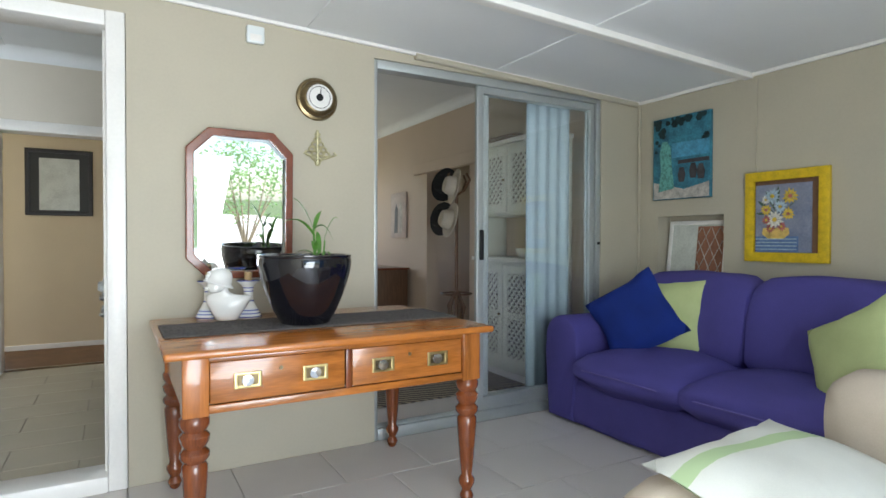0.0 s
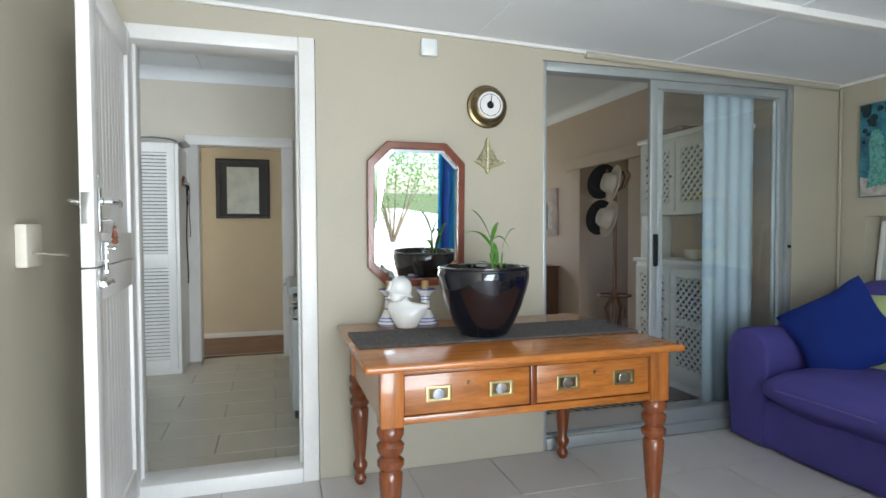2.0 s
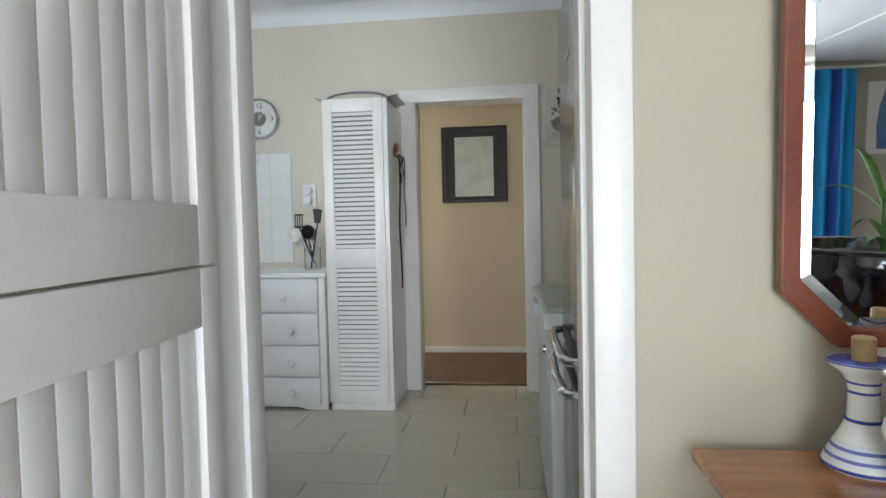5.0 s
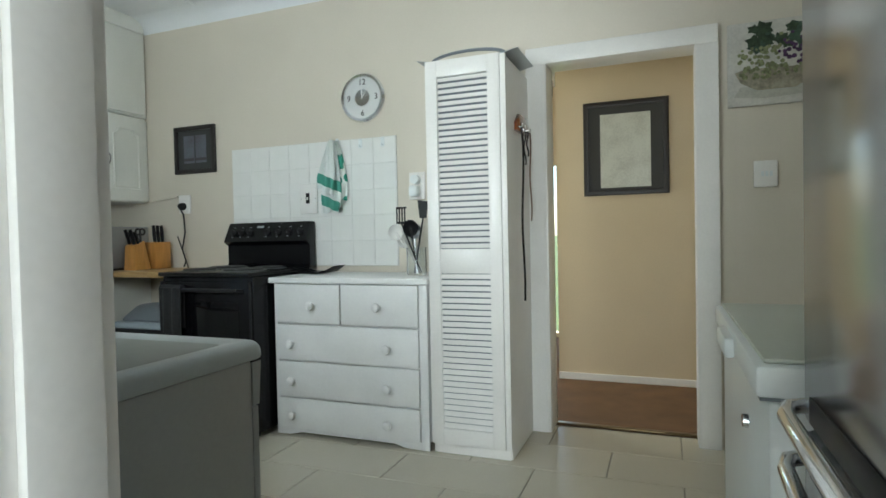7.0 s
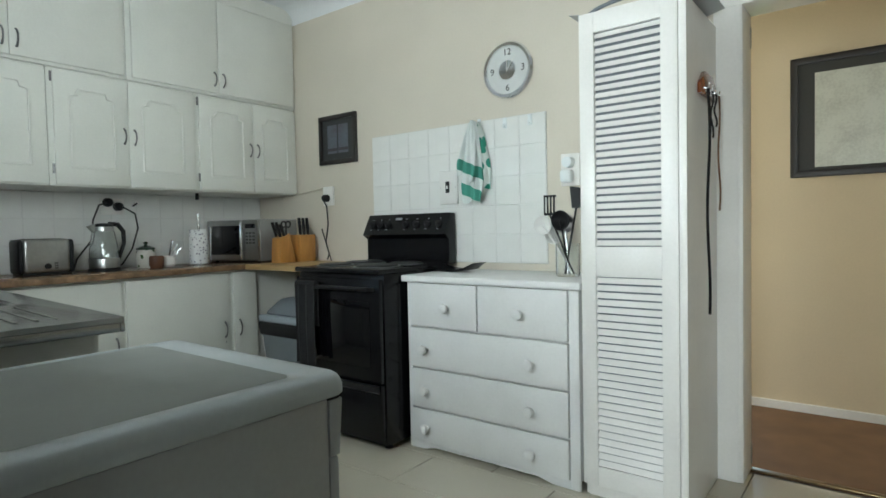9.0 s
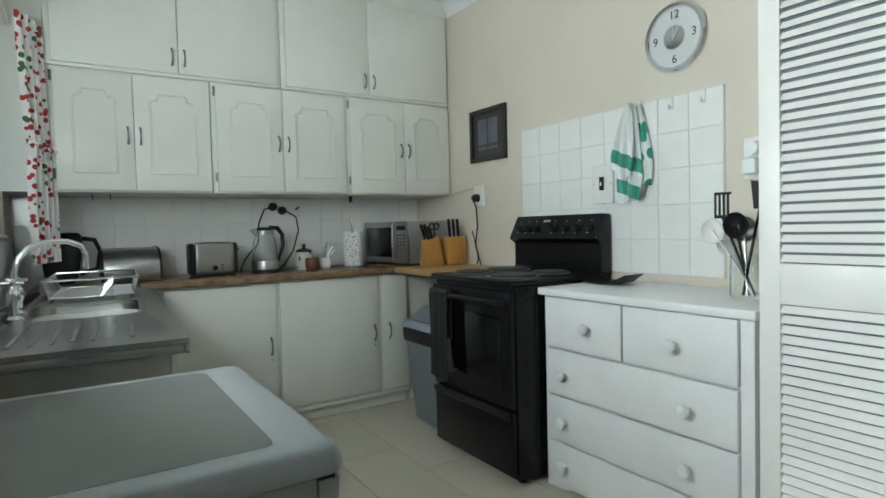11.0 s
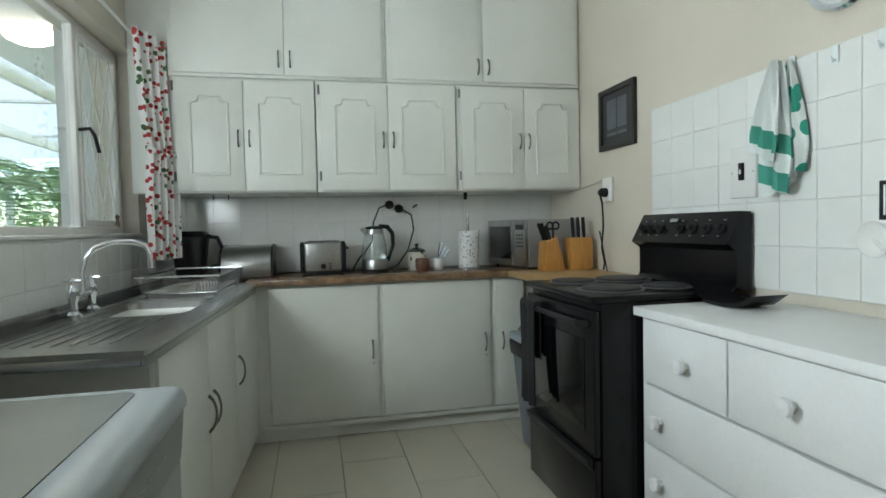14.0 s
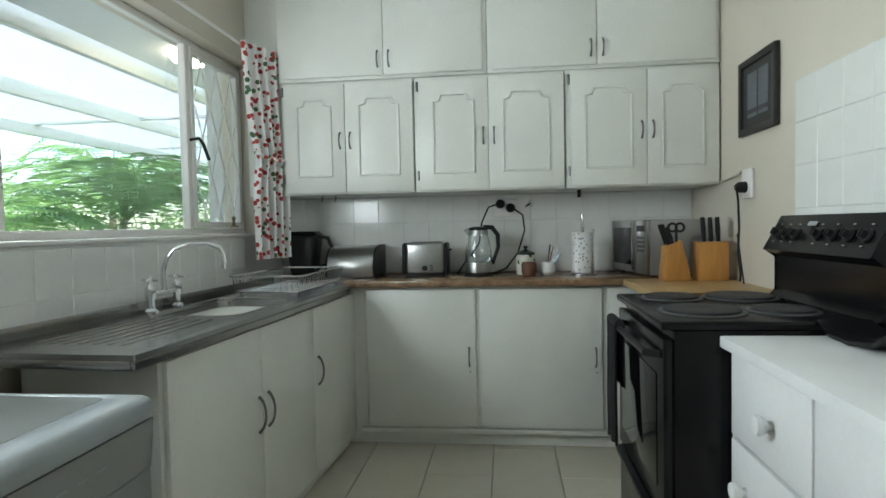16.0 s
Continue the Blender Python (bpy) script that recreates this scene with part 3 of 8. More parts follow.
def cornice(name, p0, p1, inward, z, size):
    """A plaster cove along a wall."""
    a, b, n = Vector((*p0, z)), Vector((*p1, z)), Vector((*inward, 0))
    prof = [(0, 0), (0, -size)] + [(size - size * math.cos(radians(t)) * 0.98 - 0.001, -size + size * math.sin(radians(t)) * 0.98) for t in (5, 25, 45, 65, 85)] + [(size, 0)]
    bm = bmesh.new()
    r0 = [bm.verts.new(a + n * u + Vector((0, 0, w))) for u, w in prof]
    r1 = [bm.verts.new(b + n * u + Vector((0, 0, w))) for u, w in prof]
    for i in range(len(prof)):
        j = (i + 1) % len(prof)
        bm.faces.new((r0[i], r0[j], r1[j], r1[i]))
    bm.faces.new(r0)
    bm.faces.new(r1)
    return structure(name, bm, M_CEIL, "white plaster cove cornice", "cornice", True)


cornice("cornice_north", (-3.9, YN), (1.0, YN), (0, -1), 2.679, 0.1)
cornice("cornice_east", (1.0, 3.45), (1.0, YN), (-1, 0), 2.679, 0.1)
cornice("cornice_lounge", (3.5, 3.45), (3.5, 8.45), (-1, 0), 2.619, 0.09)
cornice("cornice_hall", (-0.70, 7.3), (1.0, 7.3), (0, -1), 2.599, 0.07)

# floors
structure("floor", box(-4.05, 1.15, 3.40, 6.275, -0.2, -0.010), M_GROUT, "beige ceramic tiled kitchen floor with grey joints", "floor")
structure("floor_veranda", box(-0.78, 3.80, -1.15, 3.40, -0.2, VF - 0.008), M_GROUT_V, "pale grey tiled veranda floor", "floor")
structure("floor_hall", box(-2.6, 1.15, 6.275, 9.1, -0.2, 0.004), M_CARPET, "brown carpet on the passage floor", "carpet")
structure("floor_lounge", box(1.15, 5.0, 3.40, 8.6, -0.2, 0.0), M_TILE_V, "pale tiled lounge floor", "floor")
structure("baseboard", box(-0.70, 1.0, 7.282, 7.2995, 0.004, 0.055, 0.004), M_WHITE, "cream painted baseboard", "baseboard")
structure("baseboard_lounge", box(3.478, 3.4995, 4.8, 5.35, 0.0, 0.08, 0.004), M_LOUNGE, "beige baseboard", "baseboard")

# veranda door: frame, sill and stable-type leaf standing open
door = thing("door_1", "white painted boarded stable door, standing open on its hook", "door", (-0.48, 3.2, VF), kind="structure")
FZ = 2.135


def leaf_half(z0, z1, nm):
    bm = bmesh.new()
    x0, x1 = -0.508, -0.468
    top = nm == "upper_leaf"
    stile = 0.105
    y0, y1 = 2.445, 3.215
    box(x0, x1, y0, y0 + stile, z0, z1, 0.004, bm)
    box(x0, x1, y1 - stile * 0.7, y1, z0, z1, 0.004, bm)
    box(x0 + 0.001, x1 - 0.001, y0 + stile - 0.002, y1 - 0.07, z0, z0 + (0.11 if top else 0.15), 0.004, bm)
    box(x0 + 0.001, x1 - 0.001, y0 + stile - 0.002, y1 - 0.07, z1 - (0.12 if top else 0.11), z1, 0.004, bm)
    ob = part(nm, bm, M_WHITE, door)
    n = 10
    step = (y1 - 0.075 - y0 - stile) / n
    for i in range(n):
        a = y0 + stile + i * step
        b = box(x0 + 0.01, x1 - 0.014, a + 0.0006, a + step - 0.0006, z0 + 0.05, z1 - 0.06, 0.003)
        part("board", b, M_WHITE, ob)
    return ob


lower = leaf_half(VF + 0.045, 1.085, "lower_leaf")
upper = leaf_half(1.090, 2.078, "upper_leaf")
part("lock_plate", box(-0.467, -0.461, 2.498, 2.533, 1.204, 1.348, 0.002), M_STEEL, upper, "satin steel lock plate")
part("lock_edge_plate", box(-0.503, -0.473, 2.442, 2.4446, 1.23, 1.33, 0.0008), M_STEEL, upper)
for x, s1 in ((-0.461, 1), (-0.508, -1)):
    h = part("door_handle", tube([(x, 2.516, 1.303), (x + 0.034 * s1, 2.516, 1.303), (x + 0.042 * s1, 2.526, 1.304), (x + 0.044 * s1, 2.548, 1.305), (x + 0.043 * s1, 2.588, 1.302), (x + 0.040 * s1, 2.623, 1.293)], [0.009, 0.009, 0.010, 0.010, 0.009, 0.006], 12), M_CHROME, upper, "chrome lever handle")
    part("rose", lathe([(0.016, 0), (0.015, 0.006 * s1), (0.010, 0.009 * s1)], (x, 2.516, 1.303), 18, 'X'), M_CHROME, h)
part("key", tube([(-0.461, 2.516, 1.242), (-0.432, 2.516, 1.242), (-0.427, 2.520, 1.239)], 0.004, 6), M_STEEL, upper)
part("key_ring", tube(arc((-0.426, 2.522, 1.229), 0.011, 0, 360, 14, 'YZ'), 0.0012, 5), M_STEEL, upper)
part("key_fob", lathe([(0.003, 0.034), (0.007, 0.028), (0.005, 0.02), (0.008, 0.010), (0.011, -0.003), (0.006, -0.010), (0.011, -0.016), (0.012, -0.022), (0.004, -0.027)], (-0.424, 2.522, 1.189), 14), M_PINE_LEG, upper, "turned wooden key fob")
part("bolt_plate", box(-0.467, -0.4645, 2.530, 2.566, 1.098, 1.172, 0.001), M_STEEL, upper)
part("bolt", tube([(-0.456, 2.548, 1.170), (-0.456, 2.548, 1.068)], 0.007, 10), M_CHROME, upper, "chrome tower bolt")
for z in (1.163, 1.135, 1.107):
    part("bolt_keeper", box(-0.4645, -0.446, 2.536, 2.560, z - 0.006, z + 0.006, 0.003), M_CHROME, upper)
part("bolt_knob", lathe([(0.004, 0), (0.004, 0.012), (0.008, 0.016), (0.007, 0.023), (0.001, 0.025)], (-0.449, 2.548, 1.148), 12, 'X'), M_CHROME, upper)
part("bolt_socket", box(-0.467, -0.447, 2.534, 2.562, 1.062, 1.078, 0.003), M_CHROME, lower)
part("latch", tube([(-0.455, 2.505, 1.030), (-0.448, 2.545, 1.034), (-0.450, 2.59, 1.036), (-0.444, 2.605, 1.030)], [0.010, 0.008, 0.008, 0.005], 10), M_CHROME, lower, "chrome cabin latch")
part("latch_plate", box(-0.467, -0.463, 2.49, 2.60, 1.016, 1.048, 0.002), M_CHROME, lower)
for z in (1.375, 1.385, 1.60):
    part("screw_cover", box(-0.467, -0.465, 2.50, 2.518, z, z + 0.004, 0.0006), M_STEEL, upper)
door.rotation_euler.z = radians(3.6)
bm = box(-0.578, -0.486, 3.245, 3.437, VF, FZ, 0.006)
f = thing("door_frame", "white painted timber door frame with a low sill", "door frame", (-0.1, 3.3, VF), kind="structure")
part("jamb", bm, M_WHITE, f)
part("jamb", box(0.25, 0.327, 3.245, 3.437, VF, FZ, 0.006), M_WHITE, f)
part("stop", box(0.237, 0.25, 3.31, 3.40, VF + 0.05, FZ - 0.07, 0.002), M_WHITE, f)
part("stop", box(-0.486, -0.472, 3.33, 3.41, VF + 0.05, FZ - 0.07, 0.002), M_WHITE, f)
part("head", box(-0.486, 0.25, 3.247, 3.436, FZ - 0.07, FZ - 0.001, 0.006), M_WHITE, f)
part("sill", box(-0.486, 0.25, 3.235, 3.42, VF, 0.045, 0.008), M_WHITE, f)

# passage doorway architrave
f = thing("door_frame_2", "white painted architrave of the passage doorway", "door frame", (-0.17, 6.2, 0), kind="structure")
part("architrave", box(-0.645, -0.555, 6.098, 6.1245, 0, 2.0), M_WHITE, f)
part("architrave", box(0.215, 0.305, 6.098, 6.1245, 0, 2.0), M_WHITE, f)
part("architrave", box(-0.645, 0.305, 6.097, 6.1245, 2.0005, 2.09, 0.005), M_WHITE, f)
part("jamb", box(-0.559, -0.535, 6.1, 6.29, 0, 2.028, 0.003), M_WHITE, f)
part("jamb", box(0.20, 0.2245, 6.1, 6.29, 0, 2.028, 0.003), M_WHITE, f)
part("head", box(-0.535, 0.20, 6.1, 6.29, 2.0, 2.028, 0.003), M_WHITE, f)
part("threshold", box(-0.535, 0.20, 6.255, 6.29, 0.002, 0.010, 0.003), M_BRASS_D, f)
part("hinge", lathe([(0.007, 0), (0.007, 0.09)], (-0.537, 6.275, 1.86), 10), M_STEEL, f)
part("hinge", lathe([(0.007, 0), (0.007, 0.09)], (-0.537, 6.275, 0.03), 10), M_STEEL, f)

# aluminium sliding door
sd = thing("sliding_door", "grey aluminium sliding glass door, half open", "sliding door", (2.4, 3.3, VF), kind="structure")
zt, zb = 2.127, 0.035
part("frame_jamb", box(1.552, 1.572, 3.27, 3.36, VF, zt, 0.003), M_ALU, sd)
part("frame_jamb", box(3.245, 3.283, 3.27, 3.36, VF, zt, 0.003), M_ALU, sd)
part("frame_head", box(1.572, 3.245, 3.27, 3.36, zt - 0.05, zt, 0.003), M_ALU, sd)
part("track", box(1.572, 3.245, 3.262, 3.37, VF, zb, 0.004), M_ALU, sd)
part("track_rail", box(1.572, 3.245, 3.29, 3.296, zb, zb + 0.014), M_ALU, sd)
part("track_rail", box(1.572, 3.245, 3.325, 3.331, zb, zb + 0.014), M_ALU, sd)
for a, b, y, nm in ((2.245, 3.235, 3.28, "sliding_panel"), (2.31, 3.24, 3.32, "fixed_panel")):
    p = part(nm, ring(rect(a, b, zb + 0.016, zt - 0.052), rect(a + 0.05, b - 0.04, zb + 0.085, zt - 0.10), 'y', y, y + 0.028, 0.003), M_ALU, sd)
    g = part("pane", box(a + 0.045, b - 0.035, y + 0.011, y + 0.016, zb + 0.08, zt - 0.095), M_GLASS, p)
    g.visible_shadow = False
part("lock_handle", box(2.262, 2.288, 3.258, 3.279, 0.985, 1.175, 0.006), M_BLACKPL, sd, "black lock handle")
part("door_stop", box(3.252, 3.272, 3.255, 3.269, 1.08, 1.1, 0.004), M_BLACKPL, sd)
structure("slider_drip_strip", tube([(1.80, 3.246, 2.172), (2.6, 3.246, 2.142), (3.62, 3.246, 2.105)], 0.019, 10), M_TAUPE, "thin conduit above the sliding door", "trim", True)
structure("conduit_corner", tube([(3.655, 3.25, 0.5), (3.655, 3.25, 2.1)], 0.009, 8), M_TAUPE, "painted conduit in the wall corner", "trim", True)
structure("wall_joint_strip", box(3.664, 3.6698, 2.36, 2.372, 1.51, 2.13), M_TAUPE, "painted joint strip on the wall", "trim")

# kitchen window with lattice bars
win = thing("window_1", "white steel kitchen window with a lattice-barred side sash", "window", (-2.65, 3.5, 1.165), kind="structure")
wy0, wy1 = 3.515, 3.55
part("window_frame", ring(rect(-3.558, -1.082, 1.167, 2.098), rect(-3.528, -1.112, 1.197, 2.068), 'y', wy0, wy1, 0.003), M_WHITE, win)
part("mullion", box(-3.02, -2.985, wy0 - 0.002, wy1 + 0.002, 1.197, 2.068, 0.003), M_WHITE, win)
part("mullion", box(-1.967, -1.93, wy0 - 0.002, wy1 + 0.002, 1.197, 2.068, 0.003), M_WHITE, win)
g = part("pane", box(-1.932, -1.11, 3.528, 3.532, 1.195, 2.07), M_GLASS, win)
g.visible_shadow = False
sash = part("sash", ring(rect(-3.525, -3.022, 1.2, 2.065), rect(-3.495, -3.05, 1.23, 2.035), 'y', wy0 + 0.006, wy1 + 0.008, 0.003), M_WHITE, win)
g = part("pane", box(-3.497, -3.048, 3.528, 3.532, 1.228, 2.037), M_GLASS, sash)
g.visible_shadow = False
g = part("pane", box(-2.987, -1.965, 3.528, 3.532, 1.195, 2.07), M_GLASS, win)
g.visible_shadow = False
for i in range(-4, 5):
    for s in (1, -1):
        x0 = -3.27 + i * 0.15
        pts = []
        for k in range(41):
            z = 1.235 + 0.8 * k / 40
            x = x0 + s * (z - 1.635) * 0.42
            if -3.493 < x < -3.052:
                pts.append((x, 3.556 + 0.002 * s, z))
        if len(pts) > 2:
            part("lattice_bar", tube([pts[0], pts[-1]], 0.0035, 6), M_WHITE, sash)
part("casement_handle", tube([(-3.005, 3.556, 1.62), (-3.005, 3.60, 1.625), (-3.02, 3.612, 1.60), (-3.07, 3.612, 1.53)], 0.008, 8), M_BLACKPL, win, "black casement handle")
part("stay_bar", tube([(-3.45, 3.562, 1.205), (-3.30, 3.60, 1.205)], 0.006, 6), M_BRASS_D, win)
part("stay_knob", lathe([(0.012, 0), (0.008, 0.02), (0.006, 0.03), (0.012, 0.045), (0.004, 0.055)], (-3.35, 3.588, 1.205), 10), M_BRASS_D, win)
part("window_sill", box(-3.56, -1.08, 3.55, 3.645, 1.150, 1.166, 0.005), M_WHITE, win)

# ---- veranda things ----
TZ = 0.742


def turned_leg(x, y, top, foot):
    h = top - foot
    prof = [(0.012, 0), (0.020, 0.01), (0.026, 0.03), (0.017, 0.055), (0.030, 0.085), (0.030, 0.10), (0.020, 0.12), (0.027, 0.19), (0.036, 0.33), (0.0365, 0.36),
            (0.030, 0.372), (0.042, 0.39), (0.042, 0.405), (0.030, 0.42), (0.040, 0.44), (0.043, 0.46), (0.032, 0.475), (0.042, 0.495), (0.042, 0.515), (0.034, 0.53)]
    k = h * 0.735 / 0.53
    return lathe([(r * 1.17, z * k) for r, z in prof], (x, y, foot), 24), foot + 0.53 * k


table = thing("side_table", "polished honey pine table with turned legs and two drawers", "table", (1.05, 2.76, VF))
part("tabletop", box(0.415, 1.70, 2.295, 3.225, TZ - 0.028, TZ, 0.011, seg=3), M_PINE, table)
for x in (0.515, 1.608):
    for y in (2.375, 3.15):
        bm, zt2 = turned_leg(x, y, TZ - 0.03, VF)
        leg = part("leg", bm, M_PINE_LEG, table)
        part("leg_block", box(x - 0.042, x + 0.042, y - 0.042, y + 0.042, zt2 - 0.004, TZ - 0.028, 0.004), M_PINE_BLOCK, leg)
AZ0, AZ1 = TZ - 0.225, TZ - 0.029
part("apron_rail", box(0.557, 1.566, 2.341, 2.365, AZ0, AZ0 + 0.028, 0.003), M_PINE, table)
part("apron_rail", box(0.557, 1.566, 2.341, 2.365, AZ1 - 0.02, AZ1, 0.003), M_PINE, table)
part("divider", box(1.046, 1.07, 2.342, 2.365, AZ0 + 0.028, AZ1 - 0.02, 0.002), M_PINE_LEG, table)
part("apron_back", box(0.557, 1.566, 3.155, 3.18, AZ0, AZ1), M_PINE, table)
part("apron_side", box(0.483, 0.507, 2.417, 3.108, AZ0, AZ1), M_PINE, table)
part("apron_side", box(1.616, 1.640, 2.417, 3.108, AZ0, AZ1), M_PINE, table)
for a, b in ((0.560, 1.043), (1.073, 1.563)):
    d = part("drawer", box(a, b, 2.347, 2.75, AZ0 + 0.031, AZ1 - 0.022, 0.004), M_PINE, table)
    zc = (AZ0 + AZ1) / 2 + 0.004
    for f in (0.26, 0.76):
        xc = a + (b - a) * f
        h = part("brass_pull", ring(rect(xc - 0.047, xc + 0.047, zc - 0.028, zc + 0.028), rect(xc - 0.034, xc + 0.034, zc - 0.018, zc + 0.018), 'y', 2.340, 2.347, 0.0015), M_BRASS, d, "recessed brass campaign pull")
        part("pull_cup", box(xc - 0.034, xc + 0.034, 2.3445, 2.3468, zc - 0.018, zc + 0.018), M_BRASS_D, h)
        part("pull_ring", lathe([(0.017, 0), (0.022, 0.003), (0.020, 0.005), (0.004, 0.006)], (xc, 2.344, zc - 0.001), 18, 'Y'), M_CHROME, h)
    part("keyhole", lathe([(0.008, 0), (0.007, 0.002), (0.001, 0.002)], ((a + b) / 2, 2.347, zc + 0.03), 12, 'Y'), M_BRASS_D, d)

# woven runner
bm = bmesh.new()
nx, ny = 120, 30
grid = []
for i in range(nx + 1):
    row = []
    for j in range(ny + 1):
        x = 0.44 + 1.25 * i / nx
        y = 2.60 + 0.35 * j / ny
        z = TZ + 0.0042 + 0.0036 * ((i + j) % 2) + 0.0015 * noise.noise(Vector((x * 30, y * 30, 0)))
        e = 0.004 * noise.noise(Vector((x * 60, y * 60, 3))) if i in (0, nx) or j in (0, ny) else 0
        row.append(bm.verts.new((x + e, y + e, z)))
    grid.append(row)
for i in range(nx):
    for j in range(ny):
        bm.faces.new((grid[i][j], grid[i + 1][j], grid[i + 1][j + 1], grid[i][j + 1]))
ext = bmesh.ops.extrude_face_region(bm, geom=list(bm.faces))
for v in [g for g in ext["geom"] if isinstance(g, bmesh.types.BMVert)]:
    v.co.z = TZ + 0.0012
rn = thing("table_runner", "dark charcoal woven runner lying along the pine table", "table runner", (1.05, 2.79, TZ))
part("weave", bm, M_RUNNER, rn, smooth=False)
for y in (2.60, 2.95):
    part("edging", tube([(0.44 + 1.25 * k / 40, y + 0.002 * math.sin(k * 1.7), TZ + 0.005) for k in range(41)], 0.004, 5), M_RUNNER, rn)
for x in (0.44, 1.69):
    part("edging", tube([(x, 2.60 + 0.35 * k / 12, TZ + 0.005) for k in range(13)], 0.004, 5), M_RUNNER, rn)

# black pot and plant
PX, PY = 1.002, 2.735
pot = thing("plant_pot", "glossy black glazed plant pot standing on the runner", "plant pot", (PX, PY, TZ + 0.006))
PZ = TZ + 0.006
part("bowl", lathe([(0.001, 0.0), (0.092, 0.0), (0.106, 0.006), (0.136, 0.06), (0.166, 0.13), (0.188, 0.20), (0.198, 0.245), (0.200, 0.27), (0.196, 0.286), (0.199, 0.291), (0.199, 0.297), (0.193, 0.300), (0.183, 0.297),
                    (0.180, 0.285), (0.176, 0.25), (0.001, 0.245)], (PX, PY, PZ), 64), M_BLACKPOT, pot)
part("soil", lathe([(0.001, 0.276), (0.08, 0.274), (0.166, 0.268), (0.166, 0.252), (0.001, 0.252)], (PX, PY, PZ), 28), M_SOIL, pot)


def blade(base, tip, droop, width, bm, up=Vector((0, 0, 1))):
    """A long leaf, folded along its midrib."""
    b, t = Vector(base), Vector(tip)
    d = (t - b)
    side = d.cross(up).normalized()
    prev = None
    for i in range(9):
        f = i / 8
        p = b + d * f + Vector((0, 0, droop * 4 * f * (1 - f)))
        w = width * math.sin(math.pi * min(1, 0.12 + 0.88 * f) ** 0.8) if f < 1 else 0.0005
        row = [bm.verts.new(p - side * w + Vector((0, 0, w * 0.35))), bm.verts.new(p), bm.verts.new(p + side * w + Vector((0, 0, w * 0.35)))]
        if prev:
            for k in range(2):
                bm.faces.new((prev[k], prev[k + 1], row[k + 1], row[k]))
        prev = row
    return bm


plant = thing("house_plant", "young green palm-leaved plant growing in the black pot", "plant", (PX, PY, PZ + 0.27))
part("stem", tube([(PX + 0.045, PY, PZ + 0.26), (PX + 0.042, PY, PZ + 0.34), (PX + 0.036, PY, PZ + 0.42)], [0.008, 0.006, 0.003], 8), M_LEAF, plant)
part("stem", tube([(PX + 0.075, PY - 0.02, PZ + 0.26), (PX + 0.078, PY - 0.02, PZ + 0.32), (PX + 0.082, PY - 0.02, PZ + 0.36)], [0.006, 0.004, 0.003], 8), M_LEAF, plant)
part("stem", tube([(PX + 0.06, PY + 0.02, PZ + 0.26), (PX + 0.064, PY + 0.02, PZ + 0.31)], [0.006, 0.004], 8), M_LEAF, plant)
# each leaf: base x and height, tip x, y and height, droop, half width
for bx, bz, tx, ty, tz, dr, w in ((0.036, 0.41, -0.055, 0.02, 0.545, 0.030, 0.016), (0.040, 0.38, -0.105, -0.05, 0.435, 0.035, 0.014), (0.038, 0.40, 0.085, 0.03, 0.49, 0.020, 0.013),
                                  (0.038, 0.40, 0.115, -0.04, 0.355, 0.045, 0.014), (0.080, 0.34, 0.145, -0.03, 0.455, 0.045, 0.013), (0.044, 0.31, 0.010, -0.08, 0.33, 0.035, 0.013),
                                  (0.064, 0.30, 0.075, 0.07, 0.40, 0.020, 0.012), (0.044, 0.29, -0.03, 0.05, 0.30, 0.020, 0.012), (0.078, 0.29, 0.13, 0.04, 0.285, 0.020, 0.011)):
    part("leaf", blade((PX + bx, PY, PZ + bz), (PX + tx, PY + ty, PZ + tz), dr, w, bmesh.new()), M_LEAF, plant)

# porcelain bust and candlesticks
BX, BY = 0.722, 3.035


